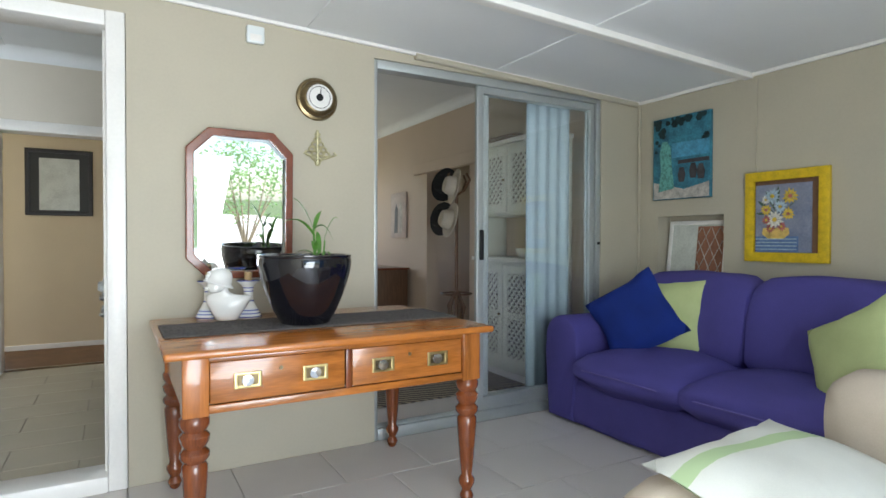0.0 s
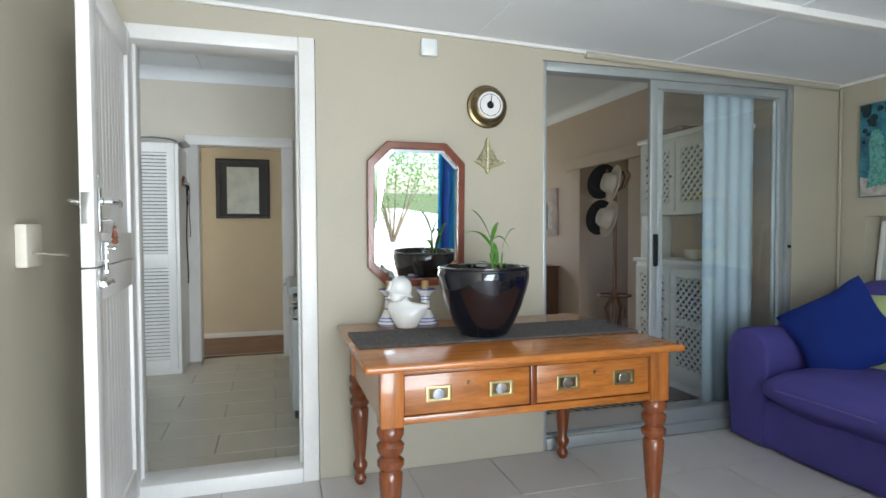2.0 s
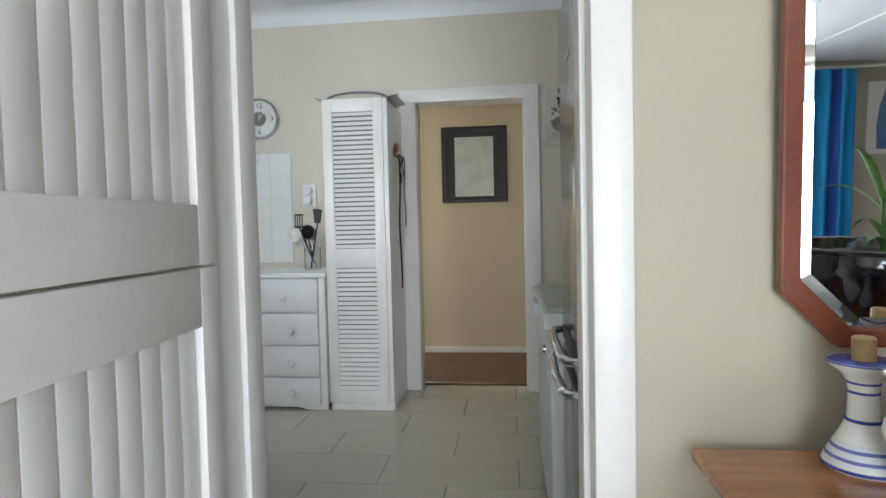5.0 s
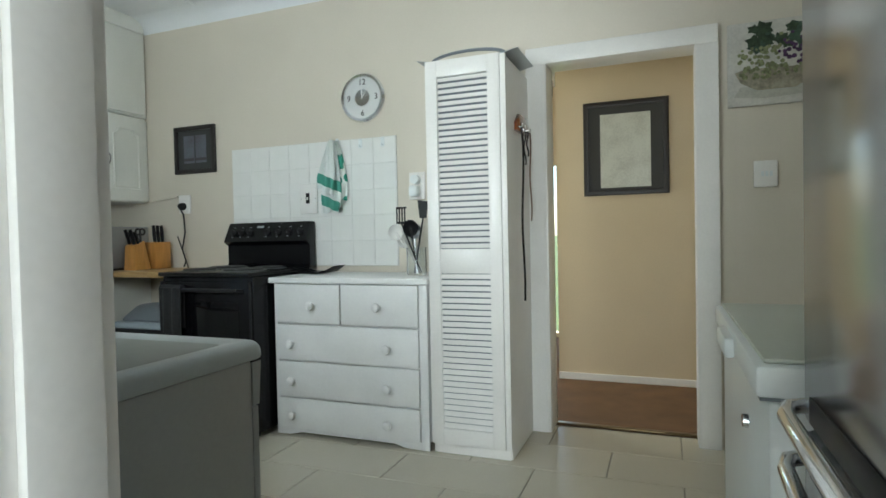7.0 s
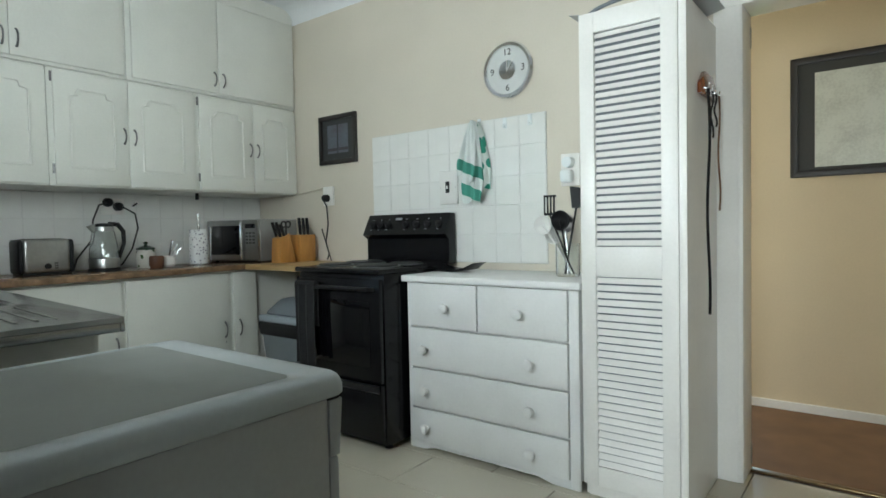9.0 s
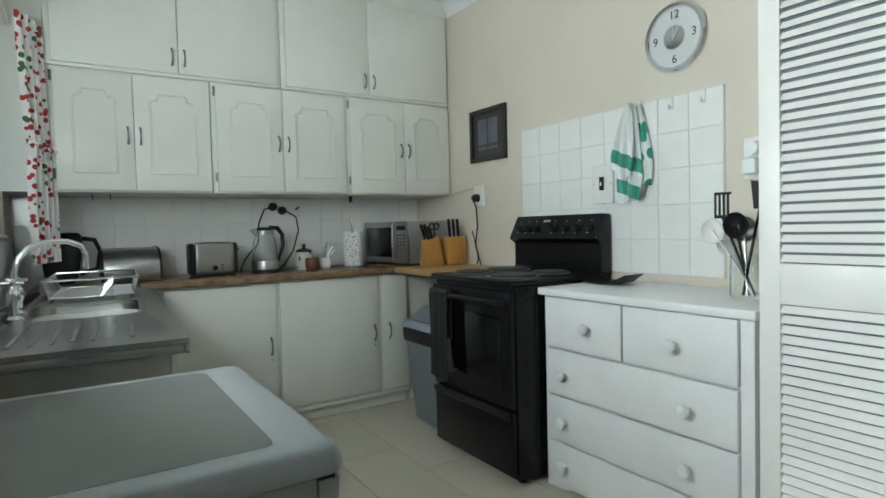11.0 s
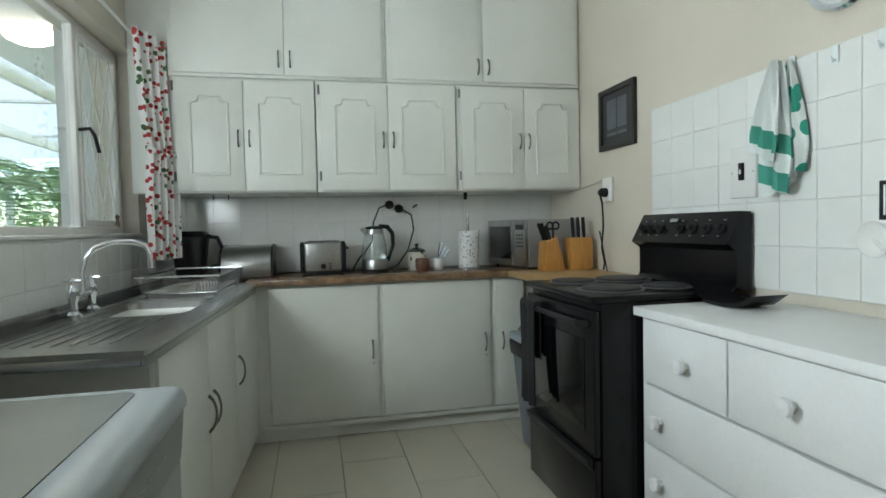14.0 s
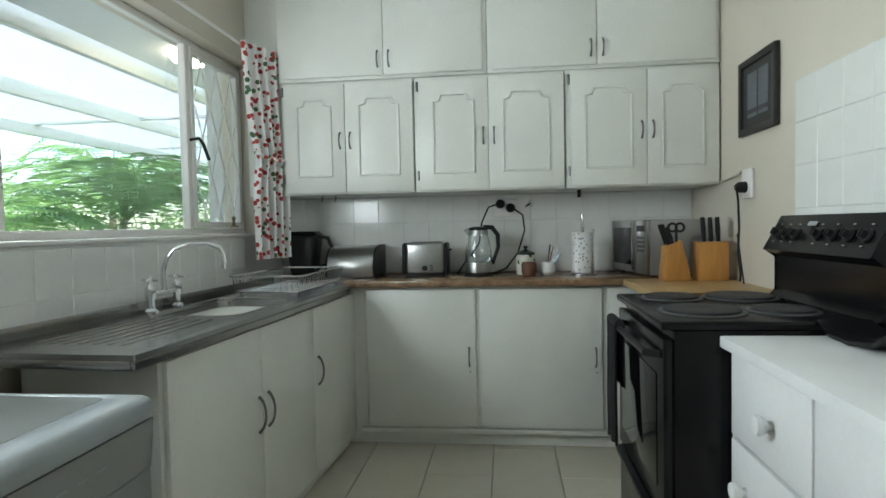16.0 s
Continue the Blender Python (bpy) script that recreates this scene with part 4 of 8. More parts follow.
def bust(bm):
    """Bare shoulders that narrow to the foot, a bowed head turned aside and a brimmed cloche hat."""
    def skin(rows, seg=40):
        prev = None
        for h, rx, ry, ox, oy, tilt, twist in rows:
            loop = []
            for k in range(seg):
                a = k / seg * math.tau
                c, d = rx * math.cos(a), ry * math.sin(a)
                x, y = c * math.cos(twist) - d * math.sin(twist), c * math.sin(twist) + d * math.cos(twist)
                loop.append(bm.verts.new((BX + ox + x, BY + oy + y, TZ + 0.001 + h + tilt * x)))
            if prev:
                for k in range(seg):
                    bm.faces.new((prev[k], prev[(k + 1) % seg], loop[(k + 1) % seg], loop[k]))
            else:
                bm.faces.new(loop)
            prev = loop
        bm.faces.new(prev)
    skin([(0.000, 0.044, 0.030, 0.004, 0, 0, -0.15), (0.006, 0.050, 0.034, 0.004, 0, 0, -0.15), (0.030, 0.064, 0.040, 0.004, 0, 0, -0.15), (0.060, 0.082, 0.043, 0.010, 0, 0.06, -0.25), (0.085, 0.095, 0.042, 0.013, 0, 0.10, -0.25),
          (0.100, 0.100, 0.038, 0.014, 0.002, 0.08, -0.25), (0.110, 0.092, 0.034, 0.010, 0.004, 0.0, -0.22), (0.121, 0.058, 0.036, -0.006, 0.004, -0.10, -0.1), (0.128, 0.036, 0.031, -0.012, 0.002, -0.15, 0), (0.140, 0.029, 0.029, -0.018, -0.004, -0.2, 0), (0.165, 0.028, 0.029, -0.022, -0.008, -0.2, 0)])
    head = len(bm.verts)
    skin([(0.128, 0.012, 0.012, -0.046, -0.030, 0, 0.5), (0.133, 0.026, 0.026, -0.040, -0.026, 0, 0.5), (0.145, 0.038, 0.036, -0.034, -0.020, 0, 0.5), (0.162, 0.045, 0.042, -0.028, -0.014, 0, 0.5), (0.185, 0.047, 0.045, -0.022, -0.008, 0, 0.5), (0.200, 0.044, 0.044, -0.020, -0.006, 0, 0.5)])
    skin([(0.160, 0.062, 0.056, -0.022, -0.012, -0.30, 0.2), (0.163, 0.066, 0.060, -0.022, -0.012, -0.30, 0.2), (0.168, 0.064, 0.058, -0.021, -0.011, -0.30, 0.2), (0.174, 0.053, 0.050, -0.018, -0.008, -0.28, 0.2), (0.190, 0.053, 0.050, -0.014, -0.004, -0.26, 0.2), (0.208, 0.051, 0.048, -0.010, 0, -0.22, 0.2),
          (0.222, 0.044, 0.042, -0.007, 0.002, -0.18, 0.2), (0.232, 0.031, 0.030, -0.005, 0.003, -0.12, 0.2), (0.237, 0.014, 0.014, -0.004, 0.003, 0, 0.2)])
    # bow on the hat and the bridge of the nose
    for dx, dz, r in ((-0.070, 0.205, 0.010), (-0.064, 0.218, 0.009), (-0.074, 0.192, 0.009)):
        bmesh.ops.create_icosphere(bm, subdivisions=2, radius=r, matrix=Matrix.Translation((BX + dx, BY - 0.03, TZ + dz)))
    bmesh.ops.create_icosphere(bm, subdivisions=2, radius=0.009, matrix=Matrix.Translation((BX - 0.075, BY - 0.040, TZ + 0.150)))
    bm.verts.ensure_lookup_table()
    for v in bm.verts[head:]:
        v.co.x -= 0.012
    return bm


whole("porcelain_bust", bust(bmesh.new()), M_PORC, "white glazed porcelain bust in a brimmed hat on the pine table", "ornament", (BX, BY, TZ), smooth="all")
for cx, cy in ((0.832, 3.095), (0.665, 3.150)):
    c = thing("candlestick", "blue and white porcelain candlestick with a stub of candle", "candlestick", (cx, cy, TZ), "candlesticks on the table")
    body = part("body", lathe([(0.056, 0), (0.060, 0.006), (0.056, 0.014), (0.040, 0.045), (0.026, 0.075), (0.023, 0.085), (0.022, 0.13), (0.024, 0.142), (0.032, 0.155), (0.049, 0.168), (0.052, 0.176), (0.047, 0.176), (0.016, 0.170), (0.001, 0.170)], (cx, cy, TZ), 36), M_PORC, c)
    part("painted_skirt", lathe([(0.0560, 0.0145), (0.0563, 0.0148), (0.0406, 0.0452), (0.0400, 0.0455)], (cx, cy, TZ), 36), M_PORC_B, body, "blue hatched band")
    for r, z0, z1 in ((0.0605, 0.003, 0.009), (0.0262, 0.076, 0.082), (0.0228, 0.122, 0.128), (0.0245, 0.138, 0.145), (0.0526, 0.172, 0.1765)):
        part("painted_ring", lathe([(r - 0.003, z0), (r, z0 + 0.001), (r, z1 - 0.001), (r - 0.003, z1)], (cx, cy, TZ), 36), M_COBALT, body)
    part("candle", lathe([(0.017, 0.171), (0.0175, 0.212), (0.015, 0.215), (0.001, 0.213)], (cx, cy, TZ), 18), M_BOARD, c, "brown candle stub")

# octagonal mirror, hanging slightly forward at the top
mir = thing("wall_mirror", "eight-sided wall mirror in a red mahogany frame", "mirror", (0.827, 3.26, 1.285))


def octo(hw, hh, c):
    return [(0.827 - hw + c, 1.285 - hh), (0.827 + hw - c, 1.285 - hh), (0.827 + hw, 1.285 - hh + c), (0.827 + hw, 1.285 + hh - c), (0.827 + hw - c, 1.285 + hh), (0.827 - hw + c, 1.285 + hh), (0.827 - hw, 1.285 + hh - c), (0.827 - hw, 1.285 - hh + c)]


MT = Matrix.Translation((0.827, 3.262, 0.92)) @ Matrix.Rotation(radians(2.0), 4, 'X') @ Matrix.Translation((-0.827, -3.262, -0.92))
for nm, bm, mt in (("frame", ring(octo(0.254, 0.365, 0.10), octo(0.218, 0.329, 0.086), 'y', 3.236, 3.26, 0.005), M_MAHOG),
                   ("glass", prism(octo(0.2, 0.311, 0.079), 'y', 3.2432, 3.25), M_MIRROR),
                   ("bevel", ring(octo(0.219, 0.330, 0.087), octo(0.2005, 0.3115, 0.0792), 'y', 3.2442, 3.25), M_BEVELGL)):
    if nm == "bevel":
        for v in bm.verts:
            if v.co.y < 3.245 and (abs(v.co.x - 0.827) > 0.21 or abs(v.co.z - 1.285) > 0.32):
                v.co.y += 0.003
    bm.transform(MT)
    part(nm, bm, mt, mir, smooth=False)

bar = thing("barometer", "round brass barometer with a white dial on the wall", "barometer", (1.218, 3.26, 1.855))
part("case", lathe([(0.108, 0), (0.113, 0.008), (0.109, 0.018), (0.095, 0.022), (0.094, 0.05), (0.086, 0.062), (0.074, 0.066), (0.068, 0.05)], (1.218, 3.264, 1.855), 48, 'Y'), M_BRASS_D, bar)
part("dial", lathe([(0.069, 0.05), (0.069, 0.058), (0.001, 0.058)], (1.218, 3.264, 1.855), 40, 'Y'), M_PORC, bar, "white dial")
part("dial_scale", ring([(1.218 + 0.058 * math.cos(i / 20 * math.tau), 1.855 + 0.058 * math.sin(i / 20 * math.tau)) for i in range(20)], [(1.218 + 0.055 * math.cos(i / 20 * math.tau), 1.855 + 0.055 * math.sin(i / 20 * math.tau)) for i in range(20)], 'y', 3.2045, 3.2055), M_BLACKPL, bar)
part("dial_hub", lathe([(0.019, 0.058), (0.019, 0.0605), (0.012, 0.0605), (0.012, 0.059), (0.001, 0.059)], (1.218, 3.264, 1.855), 24, 'Y'), M_BLACKPL, bar)
part("pointer", prism([(1.216, 1.85), (1.222, 1.85), (1.225, 1.905), (1.222, 1.906)], 'y', 3.2, 3.202), M_BLACKPL, bar)

# brass wall ornament: pierced triangle of scrolls
orn = thing("wall_ornament", "pale cast brass scroll ornament on the wall", "ornament", (1.222, 3.26, 1.56))
bm = bmesh.new()
for z, n, r in ((1.655, 1, 0.010), (1.625, 1, 0.014), (1.598, 2, 0.013), (1.57, 3, 0.013), (1.545, 4, 0.014), (1.522, 2, 0.014), (1.505, 1, 0.014), (1.487, 1, 0.009)):
    for k in range(n):
        x = 1.222 + (k - (n - 1) / 2) * 0.028
        tube(arc((x, 3.257, z), r, 0, 360, 10), 0.005, 5, bm)
tube([(1.17, 3.257, 1.56), (1.16, 3.257, 1.545), (1.18, 3.257, 1.535), (1.21, 3.257, 1.52), (1.222, 3.257, 1.515), (1.26, 3.257, 1.52), (1.29, 3.257, 1.535), (1.31, 3.257, 1.545), (1.30, 3.257, 1.56)], 0.006, 6, bm)
tube([(1.222, 3.257, 1.68), (1.222, 3.257, 1.48)], 0.006, 6, bm)
for v in bm.verts:
    v.co.x = 1.222 + (v.co.x - 1.222) * 1.15
    v.co.z = 1.60 + (v.co.z - 1.58) * 0.92
part("scroll_plate", bm, M_BRASS_P, orn)
al = thing("alarm_sensor", "small white plastic alarm sensor box on the wall", "sensor", (0.90, 3.26, 2.1))
part("housing", box(0.856, 0.944, 3.232, 3.264, 2.092, 2.180, 0.010), M_FREEZER, al)
part("lens", box(0.872, 0.928, 3.2295, 3.2325, 2.102, 2.135, 0.001), M_WHITE, al)

# hook box on the side wall
hb = thing("wall_hook", "cream painted wooden block with a chrome cabin hook holding the door", "hook", (-0.65, 2.56, 1.15))
part("block", box(-0.66, -0.625, 2.50, 2.63, 1.09, 1.23, 0.006), M_CREAM, hb)
part("hook", tube([(-0.625, 2.545, 1.135)] + arc((-0.605, 2.53, 1.135), 0.014, 180, -120, 8, 'XY') + [(-0.59, 2.50, 1.135), (-0.545, 2.47, 1.132), (-0.500, 2.458, 1.13)], 0.004, 7), M_CHROME, hb)

# sofa
sofa = thing("sofa", "two-seat sofa in a loose purple cotton cover", "sofa", (3.15, 2.12, VF))
SB = VF + 0.005
part("base", soft(2.74, 3.62, 1.2, 3.14, SB, 0.26, 0.004, 12, 0.03, 0.014), M_PURPLE, sofa)
part("skirt_piping", tube([(2.752, 1.2, 0.06), (2.752, 3.08, 0.06)], 0.005, 6), M_PIPING, sofa)
part("back", soft(3.34, 3.645, 1.25, 3.06, 0.28, 0.80, 0.01, 8, 0.07, 0.01), M_PURPLE, sofa)
for y0, y1, nm in ((2.90, 3.20, "arm"), (1.17, 1.42, "arm")):
    bm = bmesh.new()
    yc, hw = (y0 + y1) / 2, (y1 - y0) / 2
    out = [(yc - hw * 0.8, SB + 0.01)] + [(yc + hw * math.cos(radians(a)), 0.475 + hw * 1.05 * math.sin(radians(a))) for a in range(200, -21, -20)] + [(yc + hw * 0.8, SB + 0.01)]
    prism(out, 'x', 2.725, 3.5, 0.025, bm)
    for v in bm.verts:
        v.co += noise.noise_vector(v.co * 6) * 0.005
    part(nm, bm, M_PURPLE, sofa)
for k, (y0, y1) in enumerate(((2.14, 2.87), (1.41, 2.13))):
    s = part("seat_cushion", soft(2.68, 3.36, y0, y1, 0.235, 0.435, 0.05, 10, 0.08, 0.014, k * 7), M_PURPLE, sofa)
    part("piping", tube([(2.668, y0 + 0.02, 0.345), (2.646, y0 + 0.12, 0.350), (2.636, (y0 + y1) / 2, 0.356), (2.646, y1 - 0.12, 0.350), (2.668, y1 - 0.02, 0.345)], 0.005, 6), M_PIPING, s)
    s = soft(3.16, 3.40, y0, y1, 0.41, 0.90, 0.03, 9, 0.07, 0.012, 31 + k * 9)
    for v in s.verts:
        v.co.x += (v.co.z - 0.44) * 0.22
    part("back_cushion", s, M_PURPLE, sofa)
ca = "cushions on the sofa"
whole("scatter_cushion", pillow(0.46, 0.46, 0.15, pose(3.02, 2.72, 0.645, 90, 0, -68) @ pose(0, 0, 0, -18, 0, 0) @ pose(0, 0, 0, 0, 0, 36), 4), M_BLUE, "royal blue cotton cushion standing on its corner", "cushion", (3.02, 2.70, 0.46), ca)
whole("scatter_cushion", pillow(0.44, 0.44, 0.14, pose(3.17, 2.60, 0.65, 90, 0, -80) @ pose(0, 0, 0, -14, 0, 4), 9), M_LIME, "pale lime cotton cushion behind the blue one", "cushion", (3.17, 2.60, 0.46), ca)
whole("scatter_cushion", pillow(0.42, 0.42, 0.15, pose(2.98, 1.50, 0.62, 90, 0, -100) @ pose(0, 0, 0, -22, 0, 30), 12), M_LIME, "pale lime cotton cushion at the sofa end", "cushion", (2.98, 1.55, 0.46), ca)

# armchair in the foreground
ch = thing("armchair", "beige linen covered armchair", "armchair", (2.05, 1.0, VF))
part("seat", soft(1.52, 2.40, 0.72, 1.32, VF + 0.12, 0.40, 0.02, 8, 0.06), M_BEIGE, ch)
part("backrest", soft(2.40, 2.62, 0.70, 1.34, 0.3, 0.66, 0.03, 8, 0.09), M_BEIGE, ch)
part("arm", soft(1.50, 2.35, 1.26, 1.42, VF + 0.12, 0.44, 0.02, 8, 0.07), M_BEIGE, ch)
part("arm", soft(1.50, 2.35, 0.58, 0.74, VF + 0.12, 0.44, 0.02, 8, 0.07), M_BEIGE, ch)
for x in (1.58, 2.36):
    for y in (0.68, 1.34):
        part("leg", lathe([(0.018, 0), (0.026, 0.14)], (x, y, VF), 12), M_PINE_LEG, ch)
whole("scatter_cushion", pillow(0.78, 0.46, 0.15, pose(1.93, 1.17, 0.445, 12, 2, 8), 22), M_STRIPE, "white linen cushion with green stripes lying on the armchair", "cushion", (1.95, 1.1, 0.42))


def framed(name, label, x, y0, y1, z0, z1, fw, fmat, depth=0.025, tilt=0.0):
    """A picture on an east wall at x, facing west."""
    t = thing(name, label, "picture", (x, (y0 + y1) / 2, z0))
    if fw:
        part("frame", ring(rect(y0, y1, z0, z1), rect(y0 + fw, y1 - fw, z0 + fw, z1 - fw), 'x', x - depth, x - 0.001, 0.003), fmat, t)
    return t


# flower painting in a yellow frame
pa = framed("flower_painting", "flower painting in a bright yellow wooden frame", 3.668, 1.935, 2.415, 0.985, 1.52, 0.055, M_YELLOW, 0.03)
part("backing", box(3.658, 3.664, 1.98, 2.365, 1.03, 1.475), M_GREYWOOD, pa, "brown backing board")
part("canvas", box(3.651, 3.6578, 2.030, 2.352, 1.042, 1.440), mat("blue_grey_painted_canvas", (0.24, 0.26, 0.33), 0.7, vary=0.2, scale=9, second=(0.13, 0.15, 0.24)), pa)
PW, PYL, PBL = mat("white_oil_paint", (0.7, 0.68, 0.62), 0.6, vary=0.15, scale=60), mat("yellow_oil_paint", (0.66, 0.46, 0.05), 0.6, vary=0.2, scale=60), mat("blue_oil_paint", (0.10, 0.17, 0.34), 0.6, vary=0.2, scale=60)
PGR, PRD = mat("green_oil_paint", (0.05, 0.09, 0.06), 0.6, vary=0.3, scale=60), mat("pink_oil_paint", (0.42, 0.12, 0.10), 0.6, vary=0.3, scale=60)
PLB = mat("pale_blue_oil_paint", (0.38, 0.50, 0.60), 0.6, vary=0.2, scale=60)


def blossom(y, z, r, material, parent, turn, x=3.651):
    """A painted daisy: tapering petals of uneven length round an eye."""
    bm = bmesh.new()
    for k in range(11):
        a = turn + k / 11 * math.tau
        l = r * (0.82 + 0.25 * abs(math.sin(k * 2.3 + turn)))
        c, d = math.cos(a), math.sin(a)
        q = r * 0.17
        o = [(y + c * r * 0.15, z + d * r * 0.15), (y + c * l * 0.6 - d * q, z + d * l * 0.6 + c * q), (y + c * l, z + d * l), (y + c * l * 0.6 + d * q, z + d * l * 0.6 - c * q)]
        prism(o, 'x', x - 0.0022 - 0.0001 * k, x - 0.0012, bm=bm)
    return part("painted_flower", bm, material, parent)


for k in range(9):
    a = 0.5 + k * 0.55
    part("painted_leaf", prism([(2.215 - 0.02 * math.cos(a), 1.27), (2.215 - 0.11 * math.cos(a) - 0.01, 1.29 + 0.11 * math.sin(a)), (2.215 - 0.14 * math.cos(a), 1.29 + 0.14 * math.sin(a)), (2.215 - 0.10 * math.cos(a) + 0.012, 1.275 + 0.10 * math.sin(a))], 'x', 3.6499 - 0.00003 * k, 3.6509), PGR, pa)
for k, (y, z, r, m) in enumerate(((2.236, 1.234, 0.055, PW), (2.251, 1.372, 0.050, PLB), (2.147, 1.367, 0.048, PYL), (2.288, 1.292, 0.036, PYL), (2.158, 1.265, 0.038, PYL), (2.204, 1.309, 0.040, PLB), (2.285, 1.232, 0.030, PRD), (2.262, 1.182, 0.030, PRD), (2.195, 1.192, 0.028, PRD), (2.290, 1.352, 0.028, PW))):
    blossom(y, z, r, m, pa, k * 0.7)
    part("flower_eye", prism([(y + r * 0.25 * math.cos(q / 8 * math.tau), z + r * 0.25 * math.sin(q / 8 * math.tau)) for q in range(8)], 'x', 3.6466, 3.6476), PYL if m is not PYL else PRD, pa)
part("painted_vase", prism([(2.185, 1.12), (2.275, 1.12), (2.312, 1.15), (2.305, 1.185), (2.155, 1.185), (2.150, 1.15)], 'x', 3.6494, 3.6498), mat("ochre_oil_paint", (0.55, 0.38, 0.10), 0.6, vary=0.3, scale=30), pa)
part("painted_table", box(3.6500, 3.6509, 2.10, 2.351, 1.043, 1.135), PBL, pa)
for z in (1.06, 1.08, 1.10, 1.12):
    part("painted_stroke", box(3.6490, 3.6493, 2.11, 2.35, z - 0.003, z + 0.002), PLB, pa)

# unframed seaside canvas
pc = thing("canvas_painting", "unframed turquoise canvas of a robed figure by the sea", "picture", (3.668, 2.88, 1.395))
part("canvas", box(3.64, 3.668, 2.655, 3.11, 1.395, 1.965, 0.003), mat("turquoise_painted_canvas", (0.04, 0.19, 0.26), 0.6, vary=0.3, scale=14, second=(0.006, 0.022, 0.05)), pc)
PT, PS, PB2 = mat("pale_teal_oil_paint", (0.10, 0.28, 0.25), 0.6, vary=0.5, scale=40), mat("sand_oil_paint", (0.45, 0.42, 0.38), 0.6, vary=0.3, scale=25), mat("brown_oil_paint", (0.05, 0.045, 0.05), 0.6, vary=0.3, scale=25)
PDK = mat("deep_green_oil_paint", (0.008, 0.03, 0.035), 0.6, vary=0.4, scale=40)
rng = random.Random(17)
for k in range(46):
    y, z, r = 2.67 + 0.42 * rng.random(), 1.95 - 0.26 * rng.random() ** 2, 0.012 + 0.018 * rng.random()
    if abs(y - 2.83) < 0.10 and z < 1.90:
        continue
    part("painted_leaf", prism([(min(3.105, max(2.66, y + r * math.cos(q * 1.05))), min(1.96, z + r * math.sin(q * 1.05))) for q in range(6)], 'x', 3.6385 - 0.00002 * k, 3.6397), PDK, pc)
part("painted_sea", box(3.6375, 3.6395, 2.66, 2.95, 1.68, 1.78), mat("sea_blue_oil_paint", (0.08, 0.30, 0.46), 0.6, vary=0.25, scale=20), pc)
part("painted_shore", prism([(3.1, 1.4), (2.66, 1.4), (2.66, 1.5), (2.85, 1.46), (3.1, 1.52)], 'x', 3.6375, 3.6392), PS, pc)
part("painted_wall", box(3.6372, 3.6394, 2.66, 2.9, 1.635, 1.66), PB2, pc)
part("painted_figure", prism([(3.06, 1.45), (2.93, 1.47), (2.95, 1.62), (2.96, 1.75), (2.99, 1.80), (3.03, 1.80), (3.05, 1.72), (3.04, 1.6)], 'x', 3.6365, 3.6391), PT, pc)
for y, z in ((2.87, 1.56), (2.78, 1.58), (2.72, 1.57)):
    part("painted_urn", prism([(y - 0.02, z - 0.05), (y + 0.02, z - 0.05), (y + 0.03, z), (y + 0.015, z + 0.05), (y - 0.015, z + 0.05), (y - 0.03, z)], 'x', 3.6362, 3.639), PB2, pc)

# white framed lattice print leaning in the niche
lp = thing("leaning_print", "white-framed rust lattice print leaning in the niche", "picture", (3.72, 2.83, 0.62))
LT = Matrix.Translation((3.70, 2.83, 0.62)) @ Matrix.Rotation(radians(7), 4, 'Y') @ Matrix.Translation((-3.70, -2.83, -0.62))
for nm, bm, m in (("frame", ring(rect(2.60, 3.06, 0.625, 1.25), rect(2.628, 3.032, 0.653, 1.222), 'x', 3.69, 3.71, 0.003), M_WHITE),
                  ("sheet", box(3.698, 3.706, 2.626, 3.034, 0.651, 1.224), M_FROST)):
    bm.transform(LT)
    part(nm, bm, m, lp)
bm = box(3.6955, 3.6975, 2.63, 2.83, 0.66, 1.21)
bm.transform(LT)
half = part("rust_panel", bm, M_TERRA, lp)
for i in range(-3, 6):
    for s in (1, -1):
        bm = bmesh.new()
        y0 = 2.73 + i * 0.07
        pts = [(y0 + s * (z - 0.93) * 0.5, z) for z in [0.67 + 0.53 * k / 30 for k in range(31)]]
        pts = [p for p in pts if 2.635 < p[0] < 2.825]
        if len(pts) > 2:
            tube([(3.6945, *pts[0]), (3.6945, *pts[-1])], 0.003, 4, bm)
            bm.transform(LT)
            part("lattice_line", bm, PS, lp)

# blue curtain at the garden opening, and its rail
cu = thing("curtain", "blue and turquoise striped curtain hanging on a rail", "curtain", (2.5, -0.9, 0.0))
part("drape", cloth((2.1, -0.9), (2.95, -0.9), VF + 0.04, 2.08, 7, 0.035, 110, 8), M_CURTAIN_B, cu)
part("rail", tube([(-0.6, -0.93, 2.1), (3.2, -0.93, 2.1)], 0.012, 10), M_WHITE, cu)
for x0 in (3.10, 3.37):
    t = thing("figure_print", "unframed white print with a dark blue draped shape", "picture", (x0, -0.99, 1.36), "pair of prints")
    part("sheet", box(x0, x0 + 0.25, -0.999, -0.985, 1.38, 1.98, 0.002), M_PORC, t)
    part("painted_shape", prism([(x0 + 0.08, 1.42), (x0 + 0.17, 1.42), (x0 + 0.16, 1.6), (x0 + 0.19, 1.75), (x0 + 0.13, 1.92), (x0 + 0.09, 1.78), (x0 + 0.07, 1.6)], 'y', -0.9848, -0.982), PBL, t)

# ---- kitchen things ----


